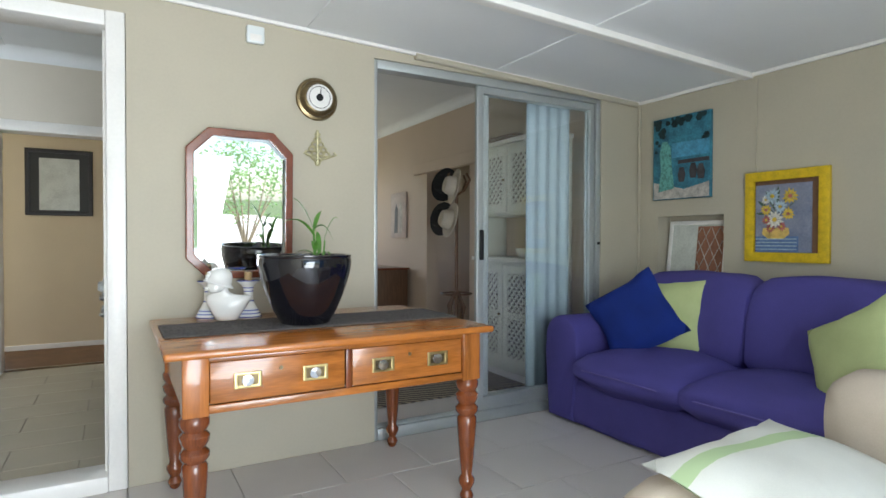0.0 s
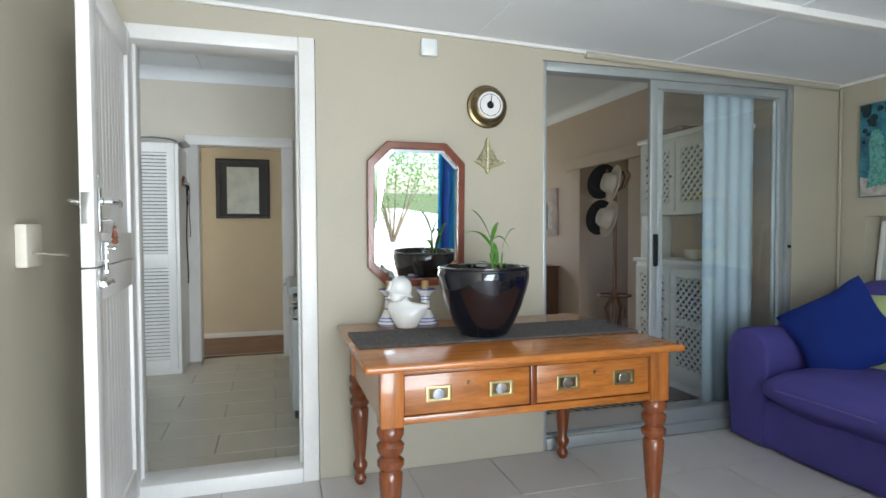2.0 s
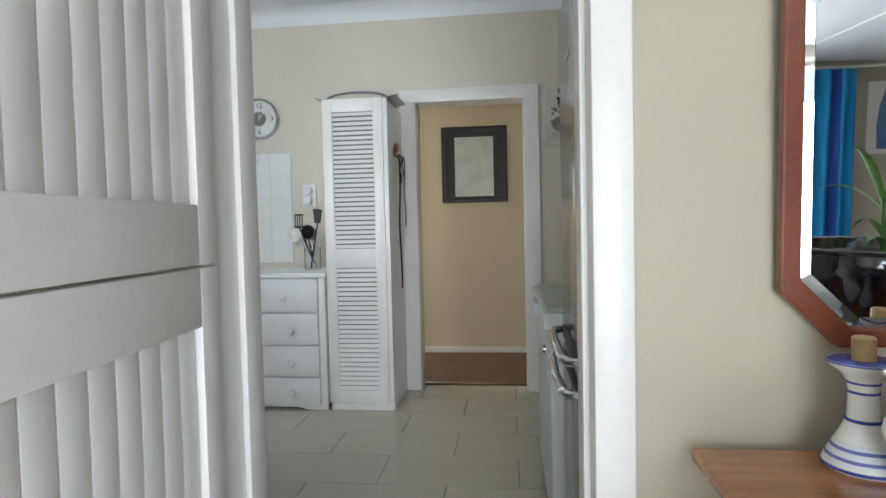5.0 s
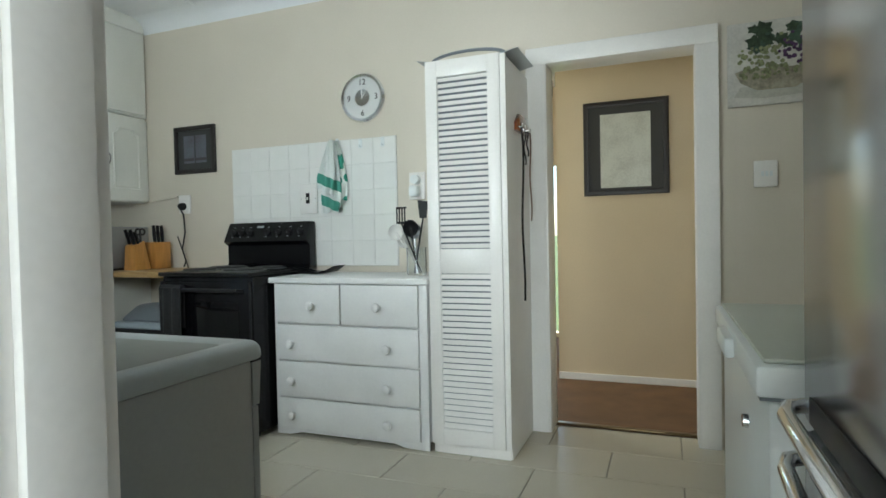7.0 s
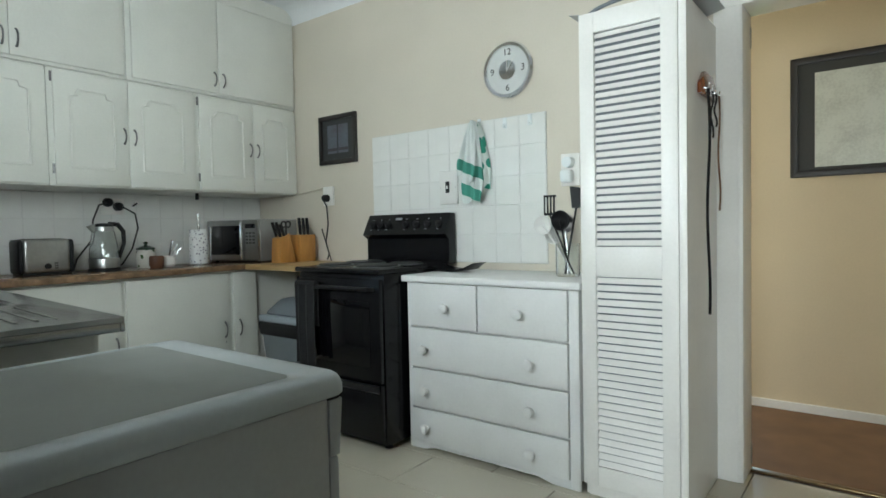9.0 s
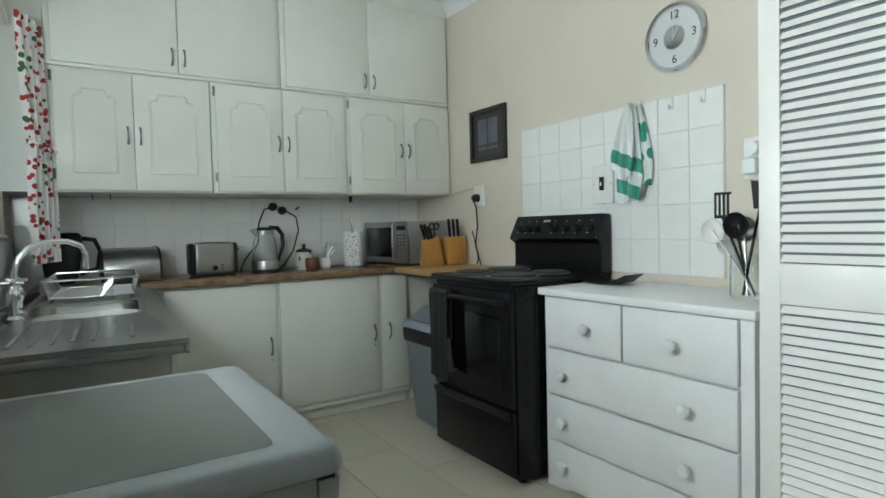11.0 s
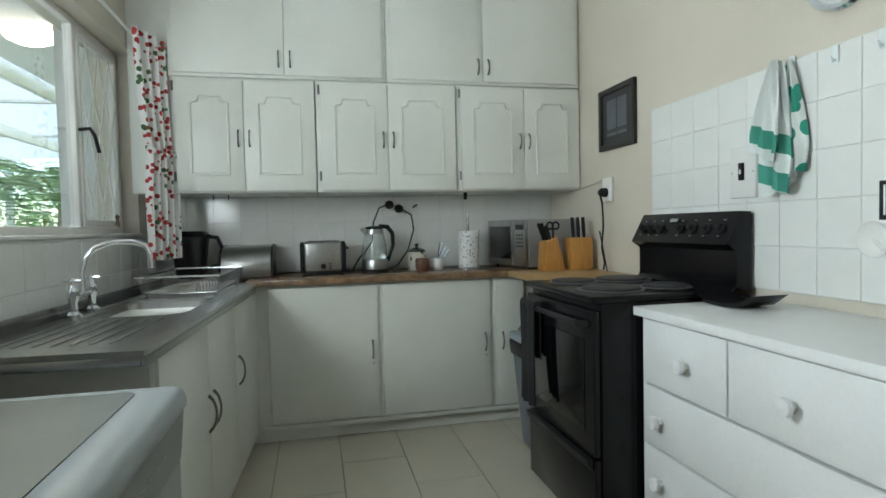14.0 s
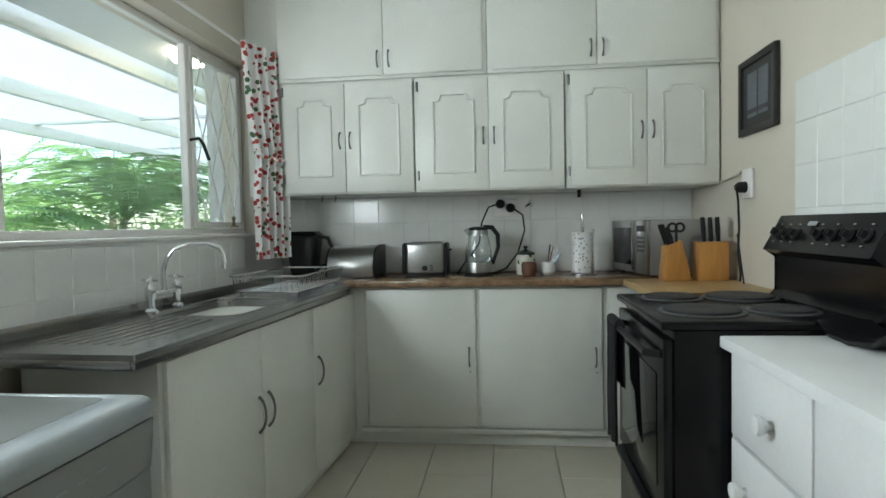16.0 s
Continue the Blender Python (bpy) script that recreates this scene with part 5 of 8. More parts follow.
def raised_door(y0, y1, z0, z1, x, parent, handle_y, hz, arch=True):
    """A cupboard door facing east, with an arched raised panel and a bowed pull."""
    d = part("door", box(x, x + 0.018, y0, y1, z0, z1, 0.003), M_CABINET, parent)
    if arch:
        a, b, c, e = y0 + 0.07, y1 - 0.07, z0 + 0.085, z1 - 0.075
        k = 0.045
        out = [(a, c), (b, c), (b, e - k), (b - k * 0.6, e - k * 0.75), (b - k, e), (a + k, e), (a + k * 0.6, e - k * 0.75), (a, e - k)]
        s = 0.012
        inn = [(a + s, c + s), (b - s, c + s), (b - s, e - k), (b - k * 0.7 - s, e - k * 0.75 - s * 0.6), (b - k - s * 0.5, e - s), (a + k + s * 0.5, e - s), (a + k * 0.7 + s, e - k * 0.75 - s * 0.6), (a + s, e - k)]
        part("moulding", ring(out, inn, 'x', x + 0.0175, x + 0.0275, 0.003), M_CABINET, d)
    part("handle", bow_handle((x + 0.018, handle_y, hz), 0.085, (1, 0, 0)), M_PULL, d, "dull nickel bow handle")
    return d


CF = -3.455
for y0, y1, s in ((3.825, 4.562, 4.19), (4.566, 5.352, 4.960), (5.356, 6.118, 5.765)):
    c = thing("wall_cupboard", "white wall cupboard with two arched panel doors", "cupboard", (-3.7, (y0 + y1) / 2, 1.375), "lower wall cupboards")
    part("body", box(XW + 0.001, CF - 0.001, y0, y1, 1.368, 1.975, 0.002), M_CABINET, c)
    raised_door(y0 + 0.026, s - 0.0015, 1.376, 1.958, CF, c, s - 0.028, 1.655)
    raised_door(s + 0.0015, y1 - 0.003, 1.376, 1.958, CF, c, s + 0.028, 1.655)
    for z in (1.43, 1.90):
        part("hinge", lathe([(0.006, 0), (0.006, 0.05)], (CF + 0.012, y0 + 0.018, z), 8), M_PULL, c)
for y0, y1, s in ((3.825, 4.955, 4.410), (4.959, 6.118, 5.515)):
    c = thing("top_cupboard", "plain white cupboard above, reaching the ceiling", "cupboard", (-3.7, (y0 + y1) / 2, 1.98), "upper wall cupboards")
    part("body", box(XW + 0.001, CF + 0.013, y0, y1, 1.977, 2.58, 0.002), M_CABINET, c)
    raised_door(y0 + 0.026, s - 0.0015, 1.992, 2.565, CF + 0.014, c, s - 0.03, 2.075, False)
    raised_door(s + 0.0015, y1 - 0.022, 1.992, 2.565, CF + 0.014, c, s + 0.03, 2.075, False)
structure("cupboard_filler", box(XW + 0.001, CF + 0.014, 3.825, 6.118, 2.581, 2.679), M_CABINET, "white filler panel above the cupboards", "trim")
structure("curtain_side_filler", box(XW + 0.001, CF - 0.01, YS + 0.002, 3.823, 1.37, 2.58), M_CABINET, "white filler panel beside the cupboards", "trim")

BF = -3.43
base = thing("base_cupboard", "white painted base cupboard with two plain doors", "cupboard", (-3.65, 4.9, 0))
part("body", box(XW + 0.001, BF - 0.001, 4.15, 5.555, 0.10, 0.862), M_CABINET, base)
part("plinth", box(XW + 0.001, BF - 0.035, 4.15, 5.74, 0.001, 0.0995), M_CABINET, base)
part("plinth_rail", box(BF - 0.034, BF + 0.012, 4.245, 5.735, 0.075, 0.0995, 0.003), M_CABINET, base)
for a, b, hy in ((4.288, 4.874, 4.838), (4.898, 5.527, 5.494)):
    d = part("door", box(BF, BF + 0.018, a, b, 0.112, 0.848, 0.003), M_CABINET, base)
    part("handle", bow_handle((BF + 0.018, hy, 0.49), 0.10, (1, 0, 0)), M_PULL, d, "dull nickel bow handle")
    part("keyhole", lathe([(0.004, 0), (0.004, 0.001), (0.0005, 0.001)], (BF + 0.018, hy + 0.005, 0.41), 8, 'X'), M_BLACKPL, d)
    for z in (0.17, 0.78):
        part("hinge", lathe([(0.006, 0), (0.006, 0.045)], (BF + 0.01, a + (-0.008), z), 8), M_CABINET, d)
nb = thing("corner_cupboard", "narrow white corner base cupboard", "cupboard", (-3.6, 5.65, 0))
part("body", box(XW + 0.001, BF - 0.001, 5.557, 5.75, 0.10, 0.862), M_CABINET, nb)
d = part("door", box(BF, BF + 0.018, 5.562, 5.735, 0.112, 0.848, 0.003), M_CABINET, nb)
part("handle", bow_handle((BF + 0.018, 5.60, 0.49), 0.10, (1, 0, 0)), M_PULL, d, "dull nickel bow handle")
ct = thing("worktop", "brown mottled worktop along two walls", "worktop", (-3.6, 5.0, 0.865))
part("slab", box(XW + 0.001, -3.372, 4.18, 6.122, 0.866, 0.90, 0.006), M_WORK, ct)
part("slab", box(-3.371, -2.665, 5.625, 6.122, 0.866, 0.9, 0.006), M_BOARD, ct, "light beech board slab")
part("side_panel", box(XW + 0.2, -3.45, 5.76, 6.12, 0.001, 0.865), M_CABINET, ct)

# sink run, standing slightly askew to the wall
SK = Matrix.Translation((-1.69, 4.141, 0)) @ Matrix.Rotation(radians(-3.44), 4, 'Z')


def sk(bm):
    bm.transform(SK)
    return bm


sb = thing("sink_cupboard", "white painted sink cupboard with three plain doors", "cupboard", (-2.6, 4.0, 0))
part("body", sk(box(-1.74, -0.13, -0.46, -0.036, 0.08, 0.845)), M_CABINET, sb)
part("plinth", sk(box(-1.74, -0.13, -0.46, -0.075, 0.001, 0.0795)), M_CABINET, sb)
for a, b, hx in ((-0.665, -0.145, -0.635), (-1.145, -0.67, -0.705), (-1.70, -1.15, -1.185)):
    d = part("door", sk(box(a, b, -0.035, -0.018, 0.09, 0.835, 0.003)), M_CABINET, sb)
    part("handle", sk(bow_handle((hx, -0.018, 0.53 if hx > -1 else 0.55), 0.13, (0, 1, 0))), M_PULL, d, "dull nickel bow handle")
st = thing("sink", "stainless steel sink top with a drainer and single bowl", "sink", (-2.5, 3.9, 0.85))
bx0, bx1, by0, by1 = -1.13, -0.62, -0.44, -0.09
out, inn = rrect(-1.78, 0.0, -0.50, 0.0, 0.006), rrect(bx0, bx1, by0, by1, 0.07)
rim = rrect(bx0 - 0.006, bx1 + 0.006, by0 - 0.006, by1 + 0.006, 0.076)
bm = loft([(inn, 0.872), (out, 0.872), (out, 0.886), (rim, 0.886), (inn, 0.8835)], closed=True)
part("lip", sk(box(-1.60, 0.0, -0.012, 0.0, 0.846, 0.8715, 0.003)), M_STEEL_S, st)
part("lip", sk(box(-0.012, 0.0, -0.50, -0.0125, 0.8465, 0.8715, 0.003)), M_STEEL_S, st)
part("top", sk(bm), M_STEEL_S, st)
w1, w2, w3 = rrect(bx0 + 0.012, bx1 - 0.012, by0 + 0.012, by1 - 0.012, 0.062), rrect(bx0 + 0.03, bx1 - 0.03, by0 + 0.03, by1 - 0.03, 0.05), rrect(bx0 + 0.06, bx1 - 0.06, by0 + 0.06, by1 - 0.06, 0.03)
o1, o2 = rrect(bx0 - 0.002, bx1 + 0.002, by0 - 0.002, by1 + 0.002, 0.072), rrect(bx0 + 0.02, bx1 - 0.02, by0 + 0.02, by1 - 0.02, 0.055)
part("bowl", sk(loft([(w3, 0.722), (w2, 0.727), (w1, 0.76), (inn, 0.8715), (o1, 0.8715), (o2, 0.716)], caps=True)), M_STEEL_S, st)
part("drain", sk(lathe([(0.035, 0), (0.035, 0.003), (0.02, 0.001), (0.001, 0.001)], (-0.82, -0.26, 0.722), 20)), M_DGREY, st)
part("upstand", sk(box(-1.74, 0.0, -0.5, -0.485, 0.886, 0.925, 0.003)), M_STEEL_S, st)
for k in range(7):
    part("drainer_rib", sk(box(-0.55 + 0.003 * k, -0.12, -0.40 + k * 0.045, -0.39 + k * 0.045, 0.8845, 0.889, 0.0015)), M_STEEL_S, st)
tp = thing("kitchen_tap", "chrome bridge mixer tap with a swan neck over the sink", "tap", (-2.47, 3.70, 0.886))
tx, ty = -2.463, 3.735
for s in (-0.085, 0.085):
    part("pillar", lathe([(0.026, 0), (0.026, 0.008), (0.014, 0.018), (0.014, 0.05), (0.019, 0.06), (0.019, 0.09), (0.010, 0.10), (0.009, 0.115)], (tx + s, ty, 0.886), 20), M_CHROME, tp)
    h = part("cross_handle", tube([(tx + s - 0.03, ty, 1.008), (tx + s + 0.03, ty, 1.008)], 0.006, 8), M_CHROME, tp)
    part("cross_bar", tube([(tx + s, ty - 0.03, 1.008), (tx + s, ty + 0.03, 1.008)], 0.006, 8), M_CHROME, h)
    part("handle_cap", lathe([(0.010, 0), (0.010, 0.016), (0.004, 0.02)], (tx + s, ty, 1.0), 12), M_CHROME, h)
part("bridge", tube([(tx - 0.085, ty, 0.955), (tx + 0.085, ty, 0.955)], 0.011, 10), M_CHROME, tp)
part("spout", tube([(tx, ty, 0.955), (tx, ty, 1.04), (tx - 0.004, ty + 0.012, 1.08), (tx - 0.014, ty + 0.04, 1.115), (tx - 0.035, ty + 0.09, 1.135), (tx - 0.06, ty + 0.15, 1.135), (tx - 0.076, ty + 0.19, 1.118), (tx - 0.081, ty + 0.203, 1.09), (tx - 0.082, ty + 0.205, 1.05)], 0.010, 12), M_CHROME, tp)
part("nozzle", lathe([(0.013, 0), (0.014, 0.022), (0.010, 0.024)], (tx - 0.082, ty + 0.205, 1.035), 12), M_CHROME, tp)

rk = thing("dish_rack", "chrome wire dish rack standing on the sink", "dish rack", (-3.05, 3.93, 0.886))
rx0, rx1, ry0, ry1, rz0, rz1 = -1.73, -1.165, -0.42, -0.08, 0.903, 0.975
for z, o in ((rz0, 0.02), (rz1, 0.0)):
    part("rim", sk(tube([(rx0 + o, ry0 + o, z), (rx1 - o, ry0 + o, z), (rx1 - o, ry1 - o, z), (rx0 + o, ry1 - o, z), (rx0 + o, ry0 + o, z)], 0.005, 6)), M_CHROME, rk)
for k in range(19):
    x = rx0 + 0.02 + (rx1 - rx0 - 0.04) * k / 18
    part("wire", sk(tube([(x, ry1, rz1), (x, ry1 - 0.02, rz0), (x, ry0 + 0.02, rz0), (x, ry0, rz1)], 0.003, 5)), M_CHROME, rk)
    if k % 2 == 0:
        part("plate_prong", sk(tube([(x, ry1 - 0.10, rz0), (x + 0.015, ry1 - 0.10, rz0 + 0.05), (x + 0.02, ry1 - 0.14, rz0)], 0.003, 5)), M_CHROME, rk)
for x in (rx0 + 0.04, rx1 - 0.04):
    for y in (ry0 + 0.03, ry1 - 0.03):
        part("foot", sk(tube([(x, y, 0.887), (x, y, rz0)], 0.004, 6)), M_BLACKPL, rk)

# washing machine
wm = thing("washing_machine", "silver-grey front loading washing machine", "washing machine", (-1.33, 3.95, 0))
WX0, WX1, WY0, WY1 = -1.610, -0.952, 3.645, 4.222
part("body", box(WX0, WX1, WY0, WY1 - 0.02, 0.02, 0.770, 0.006), M_WASH_SIDE, wm)


def rim_loop(d, r):
    return rrect(WX0 - 0.004 + d, WX1 + 0.006 - d, WY0 + d, WY1 + 0.026 - d, r)


lid_edge = rrect(WX0 + 0.028, WX1 - 0.040, WY0 + 0.018, WY1 - 0.062, 0.036)
lid_in = rrect(WX0 + 0.034, WX1 - 0.046, WY0 + 0.024, WY1 - 0.068, 0.030)
part("top_rim", loft([(rim_loop(0.004, 0.024), 0.7705), (rim_loop(0, 0.024), 0.776), (rim_loop(0, 0.024), 0.792), (rim_loop(0.003, 0.024), 0.803), (rim_loop(0.008, 0.022), 0.812), (rim_loop(0.016, 0.020), 0.818), (rim_loop(0.025, 0.018), 0.8205), (lid_edge, 0.8205), (lid_in, 0.8165), (lid_in, 0.7705)], closed=True), M_WASH_TOP, wm)
lid_flat = rrect(WX0 + 0.0345, WX1 - 0.0465, WY0 + 0.0245, WY1 - 0.0685, 0.0295)
part("lid", loft([(lid_flat, 0.78), (lid_flat, 0.8185)], caps=True), M_WASH_LID, wm)
part("seam", box(WX0 + 0.004, WX1 - 0.001, WY1 - 0.019, WY1 + 0.008, 0.7645, 0.7702), M_BLACKPL, wm)
part("control_panel", prism([(WY1 - 0.0195, 0.65), (WY1 + 0.006, 0.65), (WY1 + 0.016, 0.764), (WY1 - 0.0195, 0.764)], 'x', WX0, WX1 + 0.002, 0.003), M_WASH_SIDE, wm)
part("front", box(WX0, WX1, WY1 - 0.02, WY1 + 0.004, 0.03, 0.647, 0.004), M_WASH_SIDE, wm)
part("door_ring", lathe([(0.16, 0), (0.17, -0.02), (0.155, -0.035), (0.13, -0.03)], (-1.293, WY1 + 0.004, 0.37), 32, 'Y'), M_WASH_TOP, wm)
part("door_glass", lathe([(0.135, -0.004), (0.128, -0.026), (0.07, -0.03), (0.001, -0.032)], (-1.293, WY1 + 0.004, 0.37), 32, 'Y'), M_BLACKGL, wm)
part("dial", lathe([(0.024, 0), (0.022, -0.018), (0.001, -0.02)], (WX1 - 0.11, WY1 + 0.01, 0.71), 18, 'Y'), M_WASH_TOP, wm)
part("button", lathe([(0.010, 0), (0.009, -0.006), (0.001, -0.006)], (WX1 - 0.035, WY1 + 0.01, 0.72), 12, 'Y'), M_WASH_TOP, wm)
for k in range(4):
    part("panel_mark", box(-1.45 + k * 0.05, -1.425 + k * 0.05, WY1 + 0.0125, WY1 + 0.0135, 0.712, 0.716), M_WASH_TOP, wm)
for x in (WX0 + 0.05, WX1 - 0.05):
    for y in (WY0 + 0.05, WY1 - 0.06):
        part("foot", lathe([(0.02, 0), (0.02, 0.022)], (x, y, 0), 10), M_BLACKPL, wm)

# stove
SX0, SX1, SY0 = -2.655, -2.015, 5.475
sv = thing("stove", "black electric stove with four solid plates", "stove", ((SX0 + SX1) / 2, 5.8, 0))
part("body", box(SX0, SX1, SY0 + 0.02, 6.10, 0.03, 0.885, 0.005), M_BLACK, sv)
hob = part("hob", box(SX0 - 0.003, SX1 + 0.003, SY0 - 0.015, 6.0, 0.886, 0.912, 0.009), M_BLACK, sv)
for x, y, r in ((-2.50, 5.62, 0.09), (-2.18, 5.62, 0.11), (-2.50, 5.85, 0.11), (-2.18, 5.85, 0.085)):
    p = part("hotplate", lathe([(r + 0.012, 0), (r + 0.010, 0.004), (r, 0.004), (r, 0.012), (r - 0.008, 0.014), (0.02, 0.013), (0.001, 0.011)], (x, y, 0.9121), 30), M_PLATE, hob)
    part("plate_rim", lathe([(r + 0.013, 0.0), (r + 0.015, 0.003), (r + 0.012, 0.0045)], (x, y, 0.9122), 30), M_DGREY, p)
pn = part("back_panel", prism([(6.01, 0.905), (6.10, 0.905), (6.10, 1.195), (6.055, 1.197), (5.99, 1.075), (6.04, 1.05), (6.04, 0.93)], 'x', SX0, SX1, 0.006), M_BLACK, sv)
face = Matrix.Translation((0, 6.018, 1.134)) @ Matrix.Rotation(math.atan2(0.065, 0.122), 4, 'X').inverted()
for i, f in enumerate((0.10, 0.20, 0.30, 0.52, 0.65, 0.78, 0.91)):
    x = SX0 + (SX1 - SX0) * f
    k = lathe([(0.021, 0), (0.020, 0.006), (0.014, 0.008), (0.013, 0.022), (0.001, 0.023)], (0, 0, 0), 18, 'Y')
    box(-0.003, 0.003, -0.026, -0.02, -0.013, 0.013, 0.001, k)
    k.transform(Matrix.Translation((x, 0, 0)) @ face)
    kn = part("knob", k, M_BLACKPL, pn)
    for dz in (0.035, -0.033):
        mk = box(-0.006, 0.006, -0.003, -0.0015, dz - 0.0015, dz + 0.0015)
        mk.transform(Matrix.Translation((x, 0, 0)) @ face)
        part("mark", mk, M_WASH_TOP, pn)
b = box(-0.026, 0.026, -0.003, -0.0015, 0.03, 0.045)
b.transform(Matrix.Translation((SX0 + (SX1 - SX0) * 0.42, 0, 0)) @ face)
part("badge", b, M_WASH_TOP, pn, "small pale badge")
od = part("oven_door", box(SX0 + 0.006, SX1 - 0.006, SY0 - 0.008, SY0 + 0.019, 0.345, 0.86, 0.006), M_BLACK, sv)
part("oven_glass", box(SX0 + 0.075, SX1 - 0.075, SY0 - 0.011, SY0 - 0.0078, 0.42, 0.75, 0.001), M_BLACKGL, od)
part("oven_handle", tube([(SX0 + 0.05, SY0 - 0.006, 0.81), (SX0 + 0.05, SY0 - 0.045, 0.815), (SX1 - 0.05, SY0 - 0.045, 0.815), (SX1 - 0.05, SY0 - 0.006, 0.81)], 0.011, 10), M_BLACKPL, od)
dr = part("warming_drawer", box(SX0 + 0.006, SX1 - 0.006, SY0 - 0.006, SY0 + 0.019, 0.05, 0.335, 0.006), M_BLACK, sv)
part("drawer_grip", prism([(SY0 - 0.03, 0.335), (SY0 - 0.006, 0.335), (SY0 - 0.006, 0.295), (SY0 - 0.022, 0.305)], 'x', SX0 + 0.02, SX1 - 0.02, 0.004), M_BLACKPL, dr)
for x in (SX0 + 0.05, SX1 - 0.05):
    for y in (SY0 + 0.08, 6.04):
        part("foot", lathe([(0.02, 0), (0.018, 0.032)], (x, y, 0), 10), M_BLACKPL, sv)
tw = thing("oven_cloth", "black cloth hanging over the oven handle", "tea towel", (-2.52, SY0 - 0.05, 0.4))
part("cloth", cloth((-2.60, SY0 - 0.062), (-2.44, SY0 - 0.062), 0.40, 0.828, 2.5, 0.008, 24, 8), M_FELT, tw)
part("fold", cloth((-2.595, SY0 - 0.030), (-2.445, SY0 - 0.030), 0.60, 0.827, 2.5, 0.004, 24, 5), M_FELT, tw)
part("fold_top", tube([(-2.598, SY0 - 0.045, 0.828), (-2.442, SY0 - 0.045, 0.828)], 0.018, 8), M_FELT, tw)

# bin between cupboard and stove
bn = thing("pedal_bin", "grey plastic bin with a swing lid and a dark liner", "bin", (-2.93, 5.715, 0))
def tapered(cx, cy, w0, d0, w1, d1, z0, z1, bev):
    bm = bmesh.new()
    vs = [bm.verts.new((cx + sx * w / 2, cy + sy * d / 2, z)) for w, d, z in ((w0, d0, z0), (w1, d1, z1)) for sx, sy in ((-1, -1), (1, -1), (1, 1), (-1, 1))]
    bm.faces.new(vs[:4]), bm.faces.new(vs[4:])
    for i in range(4):
        bm.faces.new((vs[i], vs[(i + 1) % 4], vs[4 + (i + 1) % 4], vs[4 + i]))
    bmesh.ops.bevel(bm, geom=list(bm.edges), offset=bev, segments=3, affect='EDGES', profile=0.5)
    return bm
part("bucket", tapered(-2.93, 5.715, 0.30, 0.26, 0.38, 0.34, 0.0, 0.545, 0.03), M_BIN_OR_SHADE, bn)
part("liner", tapered(-2.93, 5.715, 0.385, 0.345, 0.40, 0.36, 0.475, 0.565, 0.02), M_BLACKPL, bn, "black bin liner over the rim")
lid = part("lid", tapered(-2.93, 5.715, 0.395, 0.355, 0.385, 0.345, 0.56, 0.60, 0.012), M_BINLID, bn)
part("swing_flap", tapered(-2.93, 5.715, 0.375, 0.335, 0.22, 0.16, 0.598, 0.70, 0.04), M_BIN_OR_SHADE, lid)

# chest of drawers
CX0, CX1, CY0 = -1.985, -1.06, 5.635
cd = thing("chest_of_drawers", "white painted chest of drawers with round knobs", "chest of drawers", (-1.52, 5.87, 0))
part("carcass", box(CX0, CX1, CY0 + 0.012, 6.10, 0.04, 0.843, 0.003), M_CHEST, cd)
part("top", box(CX0 - 0.02, CX1 + 0.017, CY0 - 0.026, 6.115, 0.8435, 0.875, 0.005), M_CHEST, cd)
part("side_stile", box(CX1 - 0.045, CX1, CY0, CY0 + 0.0118, 0.001, 0.843, 0.002), M_CHEST, cd)
part("side_stile", box(CX0, CX0 + 0.022, CY0, CY0 + 0.0118, 0.001, 0.843, 0.002), M_CHEST, cd)
ap = [(CX0 + 0.022, 0.04), (CX0 + 0.022, 0.001), (CX0 + 0.09, 0.003), (CX0 + 0.16, 0.020), (CX1 - 0.2, 0.020), (CX1 - 0.13, 0.003), (CX1 - 0.045, 0.001), (CX1 - 0.045, 0.04)]
part("plinth", prism(ap, 'y', CY0 + 0.002, CY0 + 0.0118), M_CHEST, cd)
part("back_foot", box(CX0, CX1, 6.06, 6.10, 0.001, 0.039), M_CHEST, cd)
rows = [(0.042, 0.208), (0.217, 0.411), (0.420, 0.615), (0.625, 0.838)]
for i, (z0, z1) in enumerate(rows):
    spans = [(CX0 + 0.024, CX1 - 0.048)] if i < 3 else [(CX0 + 0.024, CX0 + 0.425), (CX0 + 0.432, CX1 - 0.048)]
    for a, b in spans:
        d = part("drawer", box(a, b, CY0 - 0.012, CY0 + 0.0115, z0, z1, 0.004), M_CHEST, cd)
        kx = [a + 0.096, b - 0.172] if i < 3 else [(a + b) / 2 + (0.03 if a < -1.8 else 0.0)]
        for x in kx:
            part("knob", lathe([(0.011, 0), (0.010, 0.010), (0.020, 0.018), (0.024, 0.027), (0.021, 0.036), (0.010, 0.040), (0.001, 0.041)], (x, CY0 - 0.012, (z0 + z1) / 2 - 0.006), 20, 'Y'), M_CHEST, d)

# louvred cupboard
LX0, LX1, LY = -1.045, -0.635, 5.632
lc = thing("louvre_cupboard", "tall narrow white cupboard with a louvred door", "cupboard", (-0.84, 5.87, 0))
part("body", box(LX0 + 0.004, LX1, LY + 0.022, 6.10, 0.001, 1.93, 0.003), M_WHITE, lc)
part("plinth", box(LX0 + 0.02, LX1 - 0.01, LY + 0.016, LY + 0.0215, 0.001, 0.05), M_WHITE, lc)
bm = bmesh.new()
st2 = 0.062
box(LX0, LX0 + st2, LY, LY + 0.022, 0.05, 1.945, 0.003, bm)
box(LX1 - st2 - 0.03, LX1 - 0.03, LY, LY + 0.022, 0.05, 1.945, 0.003, bm)
